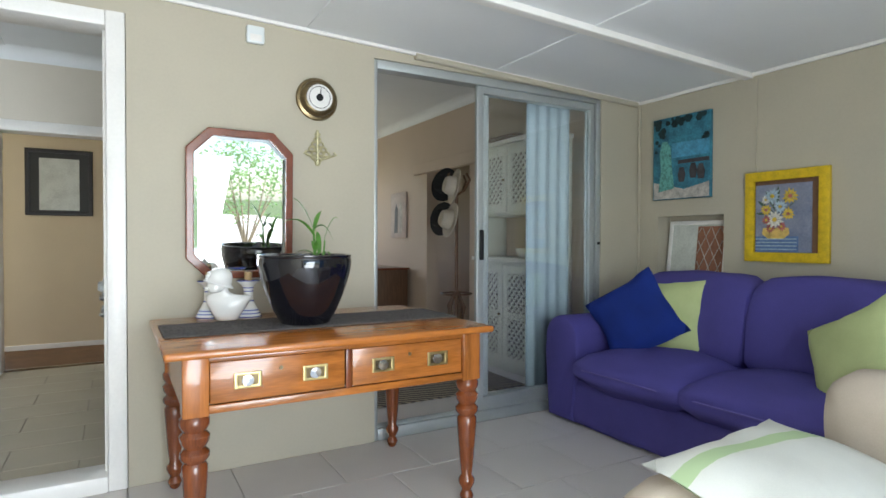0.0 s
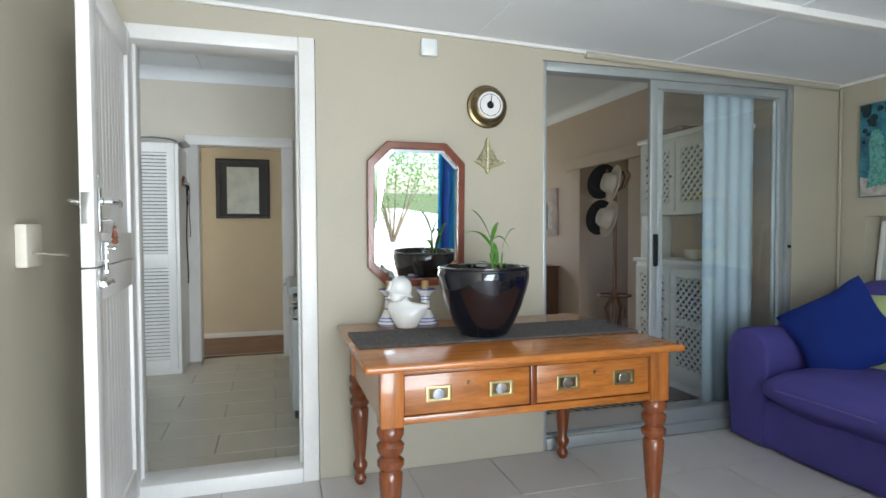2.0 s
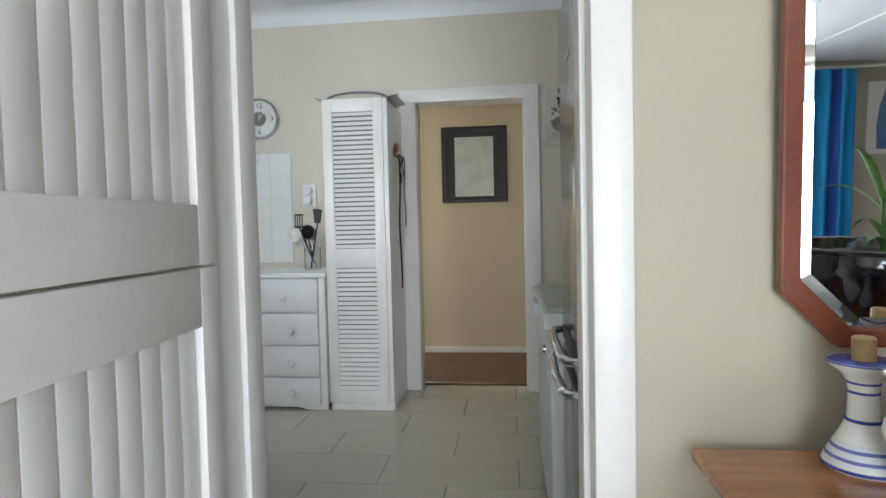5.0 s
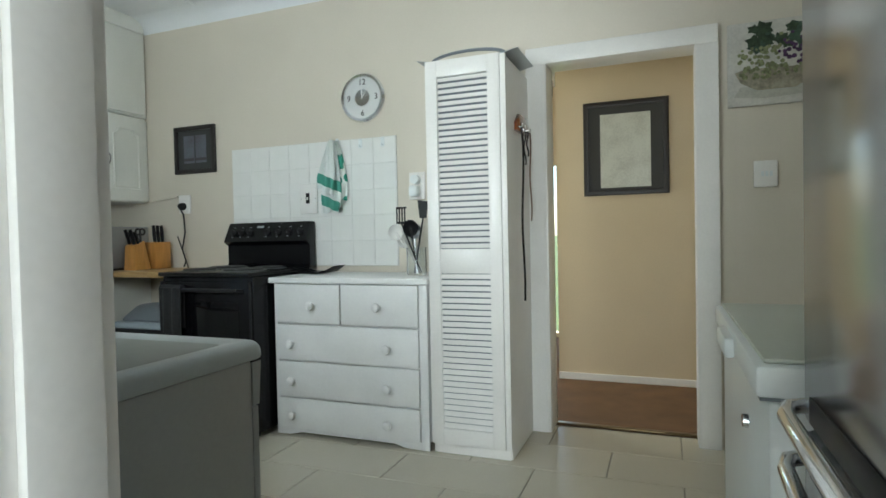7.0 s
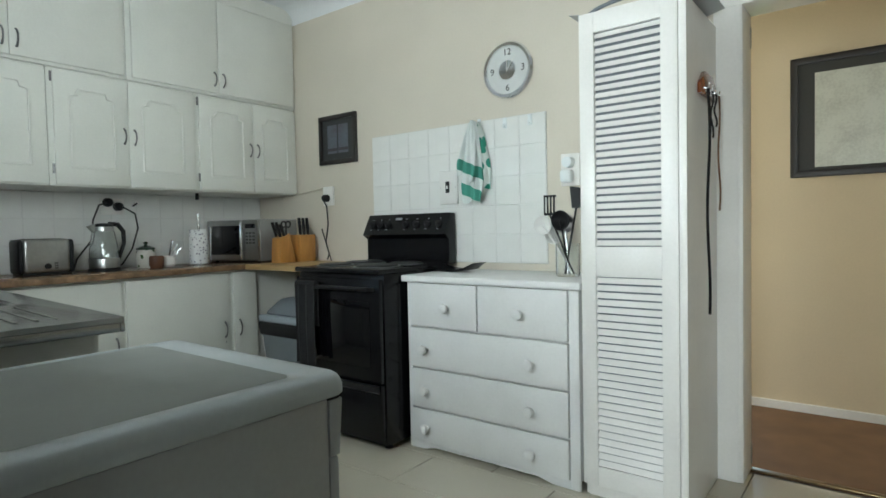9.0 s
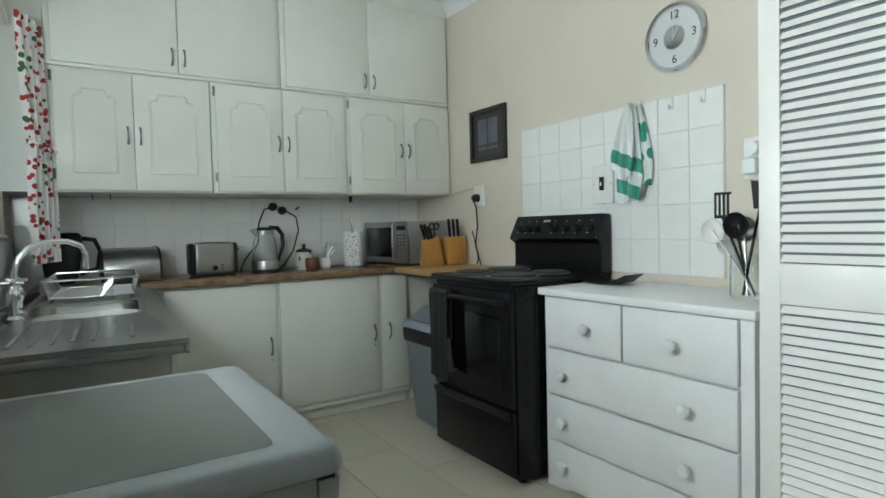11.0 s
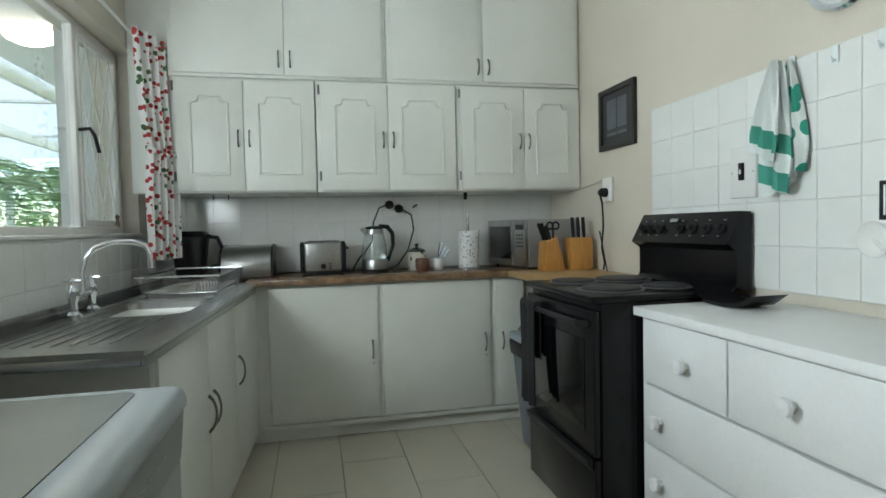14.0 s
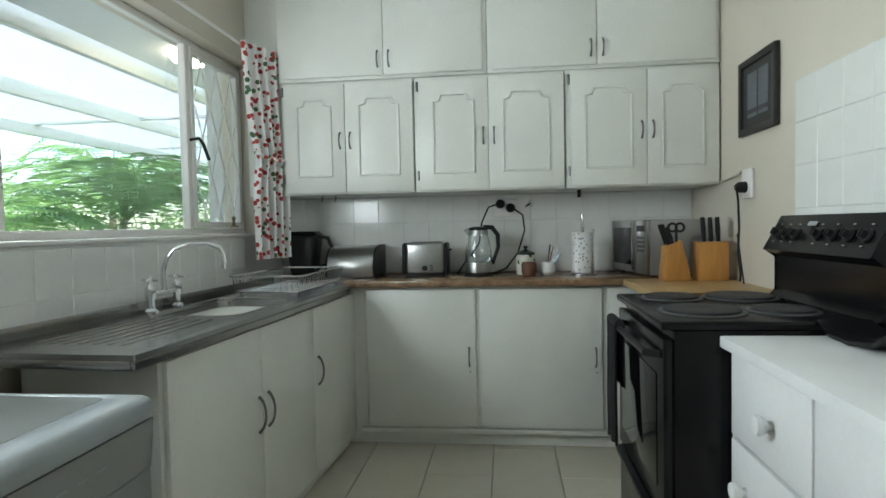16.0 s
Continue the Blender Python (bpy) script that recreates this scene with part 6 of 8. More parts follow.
for z0, z1 in ((0.05, 0.13), (0.90, 1.02), (1.865, 1.945)):
    box(LX0 + st2 - 0.001, LX1 - st2 - 0.029, LY + 0.001, LY + 0.021, z0, z1, 0.002, bm)
ld = part("louvre_door", bm, M_WHITE, lc)
part("side_stile", box(LX1 - 0.028, LX1, LY + 0.002, LY + 0.0215, 0.05, 1.94, 0.002), M_WHITE, lc)
# dark sheet whose colour stands in for the shade between the slats
part("door_backing", box(LX0 + 0.03, LX1 - 0.06, LY + 0.0185, LY + 0.0216, 0.1, 1.9), M_BIN_OR_SHADE, ld, "dark sheet painting the shade behind the slats")
for z0, z1, n in ((0.13, 0.90, 26), (1.02, 1.865, 29)):
    for k in range(n):
        z = z0 + (z1 - z0) * (k + 0.5) / n
        h = 0.0105
        bm = prism([(LY + 0.001, z - h), (LY + 0.005, z - h), (LY + 0.018, z + h), (LY + 0.014, z + h)], 'x', LX0 + st2, LX1 - st2 - 0.03)
        part("slat", bm, M_WHITE, ld, smooth=False)
ty2 = thing("tray", "shallow grey oval tray lying on the louvred cupboard", "tray", (-0.84, 5.85, 1.931))
part("dish", prism([(-1.10, 1.965), (-1.03, 1.947), (-0.66, 1.947), (-0.58, 1.965), (-0.66, 1.952), (-1.03, 1.952)], 'y', 5.66, 6.0), M_WASH_TOP, ty2)
part("handle_hoop", tube([(-0.84 + 0.19 * math.cos(radians(a)), 5.70, 1.955 + 0.04 * math.sin(radians(a))) for a in range(0, 181, 15)], 0.008, 8), M_BIN_OR_SHADE, ty2)
kr = thing("key_rack", "brown wooden key rack with leads on the cupboard side", "key rack", (-0.63, 5.85, 1.5))
part("board", prism([(5.78, 1.60), (6.03, 1.60), (6.03, 1.64), (5.97, 1.69), (5.84, 1.69), (5.78, 1.64)], 'x', -0.6345, -0.618, 0.002), M_PINE_LEG, kr)
for k, (y, l) in enumerate(((5.80, 0.86), (5.86, 0.18), (5.92, 0.13), (5.98, 0.46))):
    part("hook", tube([(-0.618, y, 1.62), (-0.60, y, 1.615), (-0.596, y, 1.635)], 0.003, 6), M_CHROME, kr)
    pts = [(-0.600 + 0.004 * math.sin(z * 9), y + 0.006 * math.sin(z * 7 + k), 1.615 - l * z) for z in [j / 12 for j in range(13)]]
    part("lead", tube(pts, 0.004 if k else 0.006, 6), M_BLACKPL if k != 3 else M_GREYWOOD, kr)
for k in range(3):
    part("key", box(-0.606, -0.602, 5.855 + 0.02 * k, 5.868 + 0.02 * k, 1.48 - 0.02 * k, 1.53 - 0.02 * k, 0.001), M_STEEL, kr)

# fridge and chest freezer
fr = thing("fridge", "tall stainless steel fridge with bar handles", "fridge", (0.6, 3.76, 0))
part("cabinet", box(0.315, 0.93, 3.475, 4.035, 0.03, 1.82, 0.006), M_DGREY, fr)
for z0, z1, hz, dz in ((0.06, 0.772, 0.735, -1), (0.78, 1.815, 0.815, 1)):
    d = part("door", box(0.262, 0.312, 3.47, 4.04, z0, z1, 0.014), M_FRIDGE, fr)
    part("handle", tube([(0.262, 4.005, hz), (0.232, 3.985, hz), (0.222, 3.94, hz), (0.218, 3.77, hz + 0.006 * dz), (0.222, 3.60, hz), (0.232, 3.555, hz), (0.262, 3.535, hz)], 0.012, 10), M_CHROME, d, "curved bar handle")
    part("handle_recess", box(0.2585, 0.2618, 3.56, 3.98, hz - 0.02, hz + 0.02, 0.001), M_BLACKPL, d)
part("badge", box(0.2595, 0.2618, 3.72, 3.80, 1.60, 1.615), M_CHROME, fr)
for y in (3.53, 3.98):
    part("foot", box(0.35, 0.9, y - 0.03, y + 0.03, 0.001, 0.03), M_BLACKPL, fr)
fz = thing("chest_freezer", "white chest freezer with a pale laminate-topped lid", "freezer", (0.52, 4.65, 0))
part("body", box(0.228, 0.90, 4.15, 5.01, 0.05, 0.78, 0.012), M_FREEZER, fz)
lid = part("lid", box(0.206, 0.91, 4.130, 5.025, 0.787, 0.845, 0.010), M_FREEZER, fz)
part("lid_panel", box(0.222, 0.89, 4.150, 5.005, 0.8455, 0.855, 0.004), M_LIDTOP, lid, "pale greenish laminate lid top")
part("gasket", box(0.215, 0.89, 4.140, 5.015, 0.7805, 0.7868), M_BIN_OR_SHADE, fz)
part("lid_handle", box(0.184, 0.209, 4.47, 4.67, 0.785, 0.835, 0.010), M_FREEZER, fz)
part("lock", lathe([(0.016, 0), (0.015, -0.012), (0.001, -0.013)], (0.228, 4.42, 0.66), 14, 'X'), M_CHROME, fz)
part("base_grille", box(0.24, 0.89, 4.16, 5.0, 0.001, 0.0495), M_DGREY, fz)

# wall clock
ck = thing("wall_clock", "round silver wall clock with black numerals", "clock", (-1.662, 6.12, 1.94))
part("rim", lathe([(0.148, 0), (0.150, 0.012), (0.142, 0.024), (0.128, 0.022), (0.124, 0.012)], (-1.662, 6.1245, 1.94), 48, 'Y'), M_CHROME, ck)
part("face", lathe([(0.127, 0.004), (0.127, 0.0125), (0.001, 0.0125)], (-1.662, 6.1245, 1.94), 40, 'Y'), M_CLOCK, ck)
part("hub_disc", lathe([(0.052, 0.0126), (0.050, 0.017), (0.001, 0.018)], (-1.662, 6.1245, 1.94), 30, 'Y'), M_CHROME, ck)
for t2, a in (("12", 90), ("3", 0), ("6", -90), ("9", 180)):
    writing(t2, 0.05, pose(-1.662 + 0.094 * math.cos(radians(a)), 6.111, 1.94 + 0.094 * math.sin(radians(a)), 90, 0, 0), M_BLACKPL, ck, "numeral")
part("hour_hand", prism([(-1.665, 1.93), (-1.659, 1.93), (-1.660, 2.0), (-1.664, 2.0)], 'y', 6.1035, 6.1045), M_PORC, ck)
part("minute_hand", prism([(-1.664, 1.936), (-1.661, 1.932), (-1.605, 2.01), (-1.608, 2.012)], 'y', 6.1015, 6.1025), M_PORC, ck)


def north_picture(name, label, x0, x1, z0, z1, fw, fmat, y=YN):
    t = thing(name, label, "picture", ((x0 + x1) / 2, y, z0))
    part("frame", ring(rect(x0, x1, z0, z1), rect(x0 + fw, x1 - fw, z0 + fw, z1 - fw), 'y', y - 0.024, y - 0.001, 0.003), fmat, t)
    return t


rp = north_picture("small_picture", "small black-framed picture of two dusk views", -3.172, -2.812, 1.557, 1.886, 0.03, M_WFRAME)
part("mount", box(-3.144, -2.84, 6.113, 6.117, 1.585, 1.858), M_MOUNT, rp)
for a in (-3.090, -2.985):
    part("photo", box(a, a + 0.095, 6.1105, 6.1125, 1.63, 1.82), mat("dusk_photo", (0.10, 0.12, 0.15), 0.4, vary=0.3, scale=6, second=(0.07, 0.045, 0.05)), rp)
    part("photo_glow", box(a + 0.003, a + 0.092, 6.1095, 6.1103, 1.645, 1.665), PB2, rp)
hp = north_picture("hall_picture", "pale etched print in a wide black frame", -0.496, 0.084, 1.352, 2.022, 0.038, M_WFRAME, 7.3)
part("mount", box(-0.459, 0.047, 7.287, 7.291, 1.389, 1.985), M_MOUNT, hp)
part("print", box(-0.378, -0.036, 7.2845, 7.2865, 1.406, 1.93), M_FROST, hp)
gp = thing("grape_canvas", "unframed canvas of grapes in a bowl", "picture", (0.53, 6.12, 1.75))
part("canvas", box(0.345, 0.735, 6.098, 6.1245, 1.675, 2.07, 0.003), mat("cream_canvas", (0.62, 0.60, 0.55), 0.7, vary=0.12, scale=9), gp)
PG, PV = mat("grape_green_paint", (0.22, 0.24, 0.12), 0.6, vary=0.3, scale=40), mat("grape_purple_paint", (0.07, 0.03, 0.09), 0.6, vary=0.3, scale=40)
PGD, PBW, PSH = mat("dark_leaf_paint", (0.035, 0.06, 0.03), 0.6, vary=0.4, scale=50), mat("bowl_grey_paint", (0.30, 0.27, 0.20), 0.6, vary=0.3, scale=30), mat("soft_shadow_paint", (0.44, 0.43, 0.38), 0.7, vary=0.12, scale=20)
part("painted_shadow", prism([(0.37, 1.72), (0.50, 1.705), (0.70, 1.715), (0.725, 1.75), (0.60, 1.775), (0.40, 1.765)], 'y', 6.0968, 6.0978), PSH, gp)
part("painted_bowl", prism([(0.375, 1.835), (0.42, 1.85), (0.715, 1.84), (0.70, 1.79), (0.63, 1.745), (0.47, 1.745), (0.40, 1.785)], 'y', 6.0958, 6.0967), PBW, gp)
rng = random.Random(5)
for k in range(17):
    a, x, z = rng.random() * 6.3, 0.44 + 0.27 * rng.random(), 1.95 + 0.085 * rng.random()
    r = 0.03 + 0.022 * rng.random()
    pts = [(x + r * (1 if q % 2 else 0.62) * math.cos(a + q * math.tau / 10), z + 0.8 * r * (1 if q % 2 else 0.62) * math.sin(a + q * math.tau / 10)) for q in range(10)]
    part("painted_leaf", prism(pts, 'y', 6.0948 - 0.00004 * k, 6.0957), PGD if k % 3 else PGR, gp)
for k in range(150):
    x = 0.39 + 0.33 * rng.random()
    z = 1.80 + (0.20 if x > 0.57 else 0.15) * rng.random()
    r = 0.007 + 0.004 * rng.random()
    m = PV if x + 0.06 * rng.random() > 0.60 and z > 1.86 else PG
    part("painted_grape", lathe([(r, 0), (r * 0.8, 0.003), (0.001, 0.004)], (x, 6.0947, z), 8, 'Y'), m, gp)


def socket(name, label, x, z, w=0.075, h=0.115, face='N', y=None, knobs=0):
    t = thing(name, label, name.replace("_", " "), (x, YN, z) if face == 'N' else (XW, x, z))
    if face == 'N':
        part("plate", box(x - w / 2, x + w / 2, YN - 0.016, YN - 0.0008, z - h / 2, z + h / 2, 0.003), M_WHITE, t)
        for k in range(knobs):
            part("rocker", box(x - 0.02 + k * 0.018, x - 0.008 + k * 0.018, YN - 0.02, YN - 0.0155, z - 0.012, z + 0.012, 0.001), M_FREEZER, t)
    return t


s = socket("light_switch", "white three-rocker light switch", 0.505, 1.35, 0.10, 0.125, knobs=3)
s = socket("wall_socket", "white wall socket with an adaptor plugged in", -1.31, 1.385, 0.10, 0.16)
part("adaptor", box(-1.345, -1.285, 6.055, 6.108, 1.32, 1.385, 0.015), M_FREEZER, s)
part("adaptor", lathe([(0.028, 0), (0.026, 0.04), (0.001, 0.042)], (-1.31, 6.107, 1.42), 18, 'Y'), M_FREEZER, s)
s = socket("wall_socket", "white wall socket with a black plug", -3.10, 1.345, 0.10, 0.13)
part("plug", lathe([(0.026, 0), (0.024, 0.03), (0.012, 0.045), (0.001, 0.046)], (-3.105, 6.108, 1.33), 14, 'Y'), M_BLACKPL, s)
part("cord", tube([(-3.105, 6.07, 1.32), (-3.06, 6.06, 1.27), (-3.05, 6.06, 1.15), (-3.09, 6.07, 1.03), (-3.06, 6.07, 0.95), (-3.09, 6.08, 0.91)], 0.005, 8), M_BLACKPL, s)
part("conduit", tube([(-3.16, 6.112, 1.40), (-3.42, 6.112, 1.375)], 0.007, 6), M_CREAM, s)
s = thing("stove_switch", "white stove isolator switch with a black toggle", "switch", (-2.10, 6.11, 1.35))
part("plate", box(-2.125, -1.997, 6.098, 6.113, 1.245, 1.435, 0.003), M_PORC, s)
part("toggle", box(-2.074, -2.050, 6.088, 6.0978, 1.31, 1.375, 0.003), M_BLACKPL, s)
part("toggle_mark", box(-2.067, -2.057, 6.0865, 6.0878, 1.333, 1.35), M_PORC, s)
for k in (-2.115, -2.008):
    part("screw", lathe([(0.004, 0), (0.003, 0.002), (0.0005, 0.002)], (k, 6.098, 1.34), 8, 'Y'), M_STEEL, s)

# tea towel and hooks on the tiles
for x in (-1.847, -1.683, -1.531):
    h = thing("tile_hook", "small white plastic hook stuck on the tiles", "hook", (x, 6.11, 1.63), "hooks on the tiles")
    zz = 1.68 if x < -1.8 else 1.665
    part("plate", box(x - 0.012, x + 0.012, 6.109, 6.113, zz - 0.03, zz + 0.025, 0.002), M_FREEZER, h)
    part("hook", tube([(x, 6.109, zz - 0.02), (x, 6.095, zz - 0.025), (x, 6.092, zz - 0.01)], 0.004, 6), M_FREEZER, h)
tt = thing("tea_towel", "white tea towel with teal printed borders hanging on a hook", "tea towel", (-1.865, 6.08, 1.5))


def towel_fold(x, y, half, z0, z1, skew, phase, name, material):
    """One hanging fold: pinched at the hook, spreading and creased further down, with a slanting hem."""
    bm = bmesh.new()
    rows = []
    for j in range(25):
        f = j / 24
        w = half * (0.10 + 0.90 * min(1, f * 1.25) ** 0.75) * (1 - 0.22 * max(0, f - 0.75) / 0.25)
        row = []
        for i in range(31):
            u = i / 15 - 1
            crease = 0.014 * math.sin(u * 6.5 + phase + 2.2 * f) * min(1, 0.25 + f * 1.2) + 0.005 * math.sin(u * 15 + phase * 2 - 4 * f)
            hem = 0.035 * u * f * math.sin(phase + 1) + 0.012 * math.sin(u * 5 + phase) * f
            p = Vector((x + skew * f + u * w, y + crease, z1 + (z0 - z1) * f + hem))
            row.append(bm.verts.new(p))
        rows.append(row)
    for a, b in zip(rows, rows[1:]):
        for i in range(30):
            bm.faces.new((a[i], a[i + 1], b[i + 1], b[i]))
    ext = bmesh.ops.extrude_face_region(bm, geom=list(bm.faces))
    for v in [g for g in ext["geom"] if isinstance(g, bmesh.types.BMVert)]:
        v.co.y -= 0.003
    part(name, bm, material, tt)


towel_fold(-1.835, 6.088, 0.055, 1.30, 1.685, 0.02, 0.4, "fold", M_TOWEL)
towel_fold(-1.850, 6.068, 0.076, 1.255, 1.688, -0.018, 2.0, "fold", M_TOWEL_BAND)
towel_fold(-1.850, 6.046, 0.066, 1.375, 1.690, -0.048, 3.4, "fold", M_TOWEL_BAND)

# ---- things on the worktop ----
WT = 0.9
jg = thing("black_jug", "black plastic water jug with a looped handle by the window", "jug", (-3.68, 3.88, WT))
part("body", tapered(-3.70, 3.85, 0.13, 0.14, 0.15, 0.20, 0.902, 1.15, 0.03), M_BLACKPL, jg)
part("lid", tapered(-3.70, 3.85, 0.15, 0.20, 0.12, 0.16, 1.145, 1.17, 0.01), M_BLACK, jg)
part("handle", tube([(-3.68, 3.94, 1.14), (-3.68, 4.0, 1.13), (-3.68, 4.025, 1.07), (-3.68, 4.01, 0.98), (-3.68, 3.93, 0.95)], 0.012, 8), M_BLACKPL, jg)
bb = thing("bread_bin", "roll-top stainless steel bread bin", "bread bin", (-3.70, 4.16, WT))
prof = [(-3.86, 0.905), (-3.56, 0.905), (-3.545, 0.96), (-3.565, 1.02), (-3.62, 1.065), (-3.70, 1.08), (-3.86, 1.08)]
part("shell", prism([(x, z) for x, z in prof], 'y', 4.03, 4.295, 0.004), M_STEEL, bb)
for y in (4.02, 4.295):
    part("end_cap", prism([(x + 0.004, z + 0.003) for x, z in prof], 'y', y, y + 0.012, 0.003), M_BLACKPL, bb)
tsx = -3.66
ts = thing("toaster", "two-slot steel toaster with black ends", "toaster", (tsx, 4.585, WT))
part("shell", box(tsx - 0.08, tsx + 0.075, 4.475, 4.695, 0.915, 1.095, 0.02, seg=4), M_STEEL, ts)
for y in (4.455, 4.690):
    part("end", box(tsx - 0.078, tsx + 0.073, y, y + 0.025, 0.912, 1.092, 0.016, seg=3), M_BLACKPL, ts)
part("base", box(tsx - 0.075, tsx + 0.07, 4.47, 4.70, 0.901, 0.916, 0.003), M_BLACKPL, ts)
part("lever", box(tsx - 0.01, tsx + 0.02, 4.715, 4.735, 1.045, 1.057, 0.004), M_BLACKPL, ts)
part("dial", lathe([(0.016, 0), (0.014, 0.012), (0.001, 0.013)], (tsx + 0.075, 4.585, 0.95), 16, 'X'), M_BLACKPL, ts)
for k in range(3):
    part("button", box(tsx + 0.0745, tsx + 0.078, 4.615, 4.632, 0.935 + k * 0.013, 0.942 + k * 0.013), M_DGREY, ts)
for x in (tsx - 0.035, tsx + 0.03):
    part("slot", box(x - 0.012, x + 0.012, 4.50, 4.67, 1.0945, 1.0965), M_BLACKPL, ts)
kx, ky = -3.64, 4.885
kt = thing("kettle", "glass kettle with a steel base and black handle", "kettle", (kx, ky, WT))
part("power_base", lathe([(0.085, 0), (0.085, 0.015), (0.07, 0.02), (0.001, 0.02)], (kx, ky, 0.901), 28), M_BLACKPL, kt)
part("steel_base", lathe([(0.078, 0), (0.079, 0.05), (0.077, 0.055), (0.001, 0.055)], (kx, ky, 0.9215), 32), M_STEEL, kt)
part("glass", lathe([(0.077, 0.0), (0.074, 0.06), (0.062, 0.13), (0.056, 0.155), (0.053, 0.155), (0.059, 0.128), (0.071, 0.06), (0.074, 0.0)], (kx, ky, 0.977), 32), M_GLASS, kt)
part("water", lathe([(0.0735, 0.001), (0.072, 0.035), (0.001, 0.035)], (kx, ky, 0.977), 32), M_GLASS, kt)
part("collar", lathe([(0.057, 0), (0.056, 0.025), (0.045, 0.026)], (kx, ky, 1.131), 28), M_STEEL, kt)
part("lid", lathe([(0.055, 0), (0.050, 0.014), (0.02, 0.02), (0.001, 0.02)], (kx, ky, 1.157), 24), M_BLACKPL, kt)
part("spout", prism([(ky - 0.085, 1.16), (ky - 0.05, 1.172), (ky - 0.045, 1.12), (ky - 0.06, 1.13)], 'x', kx - 0.02, kx + 0.02, 0.003), M_STEEL, kt)
part("handle", tube([(kx, ky + 0.03, 1.175), (kx, ky + 0.08, 1.17), (kx, ky + 0.11, 1.13), (kx, ky + 0.112, 1.06), (kx, ky + 0.09, 1.0), (kx, ky + 0.078, 0.965)], [0.012, 0.014, 0.013, 0.011, 0.010, 0.011], 10), M_BLACKPL, kt)
ws = thing("wall_socket", "white double socket with two black plugs on the tiles", "wall socket", (-3.89, 5.04, 1.28))
part("plate", box(-3.890, -3.878, 4.97, 5.11, 1.235, 1.335, 0.003), M_WHITE, ws)
for y, z in ((5.01, 1.31), (5.07, 1.285)):
    part("plug", lathe([(0.028, 0), (0.026, 0.03), (0.012, 0.045), (0.001, 0.046)], (-3.878, y, z), 14, 'X'), M_BLACKPL, ws)
part("cord", tube([(-3.84, 5.0, 1.31), (-3.82, 4.94, 1.29), (-3.81, 4.90, 1.2), (-3.80, 4.885, 1.08), (-3.80, 4.80, 0.97), (-3.74, 4.76, 0.91)], 0.005, 8), M_BLACKPL, ws)
part("cord", tube([(-3.84, 5.08, 1.285), (-3.80, 5.14, 1.24), (-3.79, 5.15, 1.15), (-3.79, 5.11, 1.02), (-3.77, 5.04, 0.93), (-3.71, 4.97, 0.908)], 0.005, 8), M_BLACKPL, ws)
cl = thing("cable_clip", "small white cable knob on the wall tiles", "clip", (-3.88, 5.19, 1.30))
part("knob", lathe([(0.018, 0), (0.014, 0.012), (0.001, 0.014)], (-3.89, 5.19, 1.31), 12, 'X'), M_WHITE, cl)
part("cord_end", tube([(-3.876, 5.19, 1.31), (-3.87, 5.16, 1.29)], 0.005, 6), M_BLACKPL, cl)
hk = thing("cupboard_hook", "small black hook under the wall cupboards", "hook", (-3.6, 5.44, 1.34))
part("stem", box(-3.605, -3.59, 5.43, 5.45, 1.325, 1.3675, 0.003), M_BLACKPL, hk)
for y in (4.0, 4.08):
    hk = thing("cup_hook", "small metal cup hook under the wall cupboards", "hook", (-3.6, y, 1.35), "cup hooks")
    part("stem", tube([(-3.6, y, 1.3675), (-3.6, y, 1.345), (-3.59, y, 1.338)], 0.003, 6), M_BLACKPL, hk)
jx, jy = -3.70, 5.15
jr = thing("storage_jar", "white pottery jar with a dark green lid and leaf spots", "jar", (jx, jy, WT))
part("pot", lathe([(0.05, 0), (0.054, 0.01), (0.056, 0.08), (0.052, 0.105), (0.046, 0.112), (0.001, 0.112)], (jx, jy, 0.901), 28), dots("spotted_pottery", (0.62, 0.60, 0.54), (0.06, 0.10, 0.04), 26, 0.3, 0.25), jr)
part("lid", lathe([(0.056, 0), (0.050, 0.012), (0.025, 0.022), (0.01, 0.026), (0.008, 0.034), (0.015, 0.042), (0.006, 0.05), (0.001, 0.05)], (jx, jy, 1.0135), 24), mat("dark_green_glaze", (0.03, 0.05, 0.035), 0.2), jr)
cp = thing("brown_pot", "small brown pottery pot beside the jar", "pot", (-3.60, 5.165, WT))
part("pot", lathe([(0.034, 0), (0.042, 0.02), (0.042, 0.065), (0.036, 0.075), (0.033, 0.072), (0.036, 0.02), (0.001, 0.012)], (-3.60, 5.165, 0.901), 22), M_RED, cp)
wc = thing("white_cup", "small white cup holding teaspoons", "cup", (-3.66, 5.27, WT))
part("cup", lathe([(0.03, 0), (0.042, 0.015), (0.042, 0.05), (0.033, 0.07), (0.029, 0.068), (0.036, 0.02), (0.001, 0.01)], (-3.66, 5.27, 0.901), 22), M_PORC, wc)
for k, (dy, dz) in enumerate(((0.04, 0.16), (0.06, 0.14), (0.02, 0.17), (0.075, 0.12))):
    part("spoon", tube([(-3.665, 5.265, 0.915), (-3.66 + 0.01 * k, 5.265 + dy, 0.9 + dz)], [0.003, 0.005], 6), M_CHROME, wc)
pr = thing("paper_towel", "dotted kitchen paper roll on a steel stand", "paper towel", (-3.63, 5.46, WT))
part("foot", lathe([(0.075, 0), (0.075, 0.008), (0.01, 0.012), (0.001, 0.012)], (-3.63, 5.46, 0.901), 28), M_CHROME, pr)
part("roll", lathe([(0.02, 0), (0.058, 0.0), (0.060, 0.006), (0.060, 0.214), (0.057, 0.22), (0.02, 0.22), (0.018, 0.2)], (-3.63, 5.46, 0.9135), 32), M_ROLL, pr)
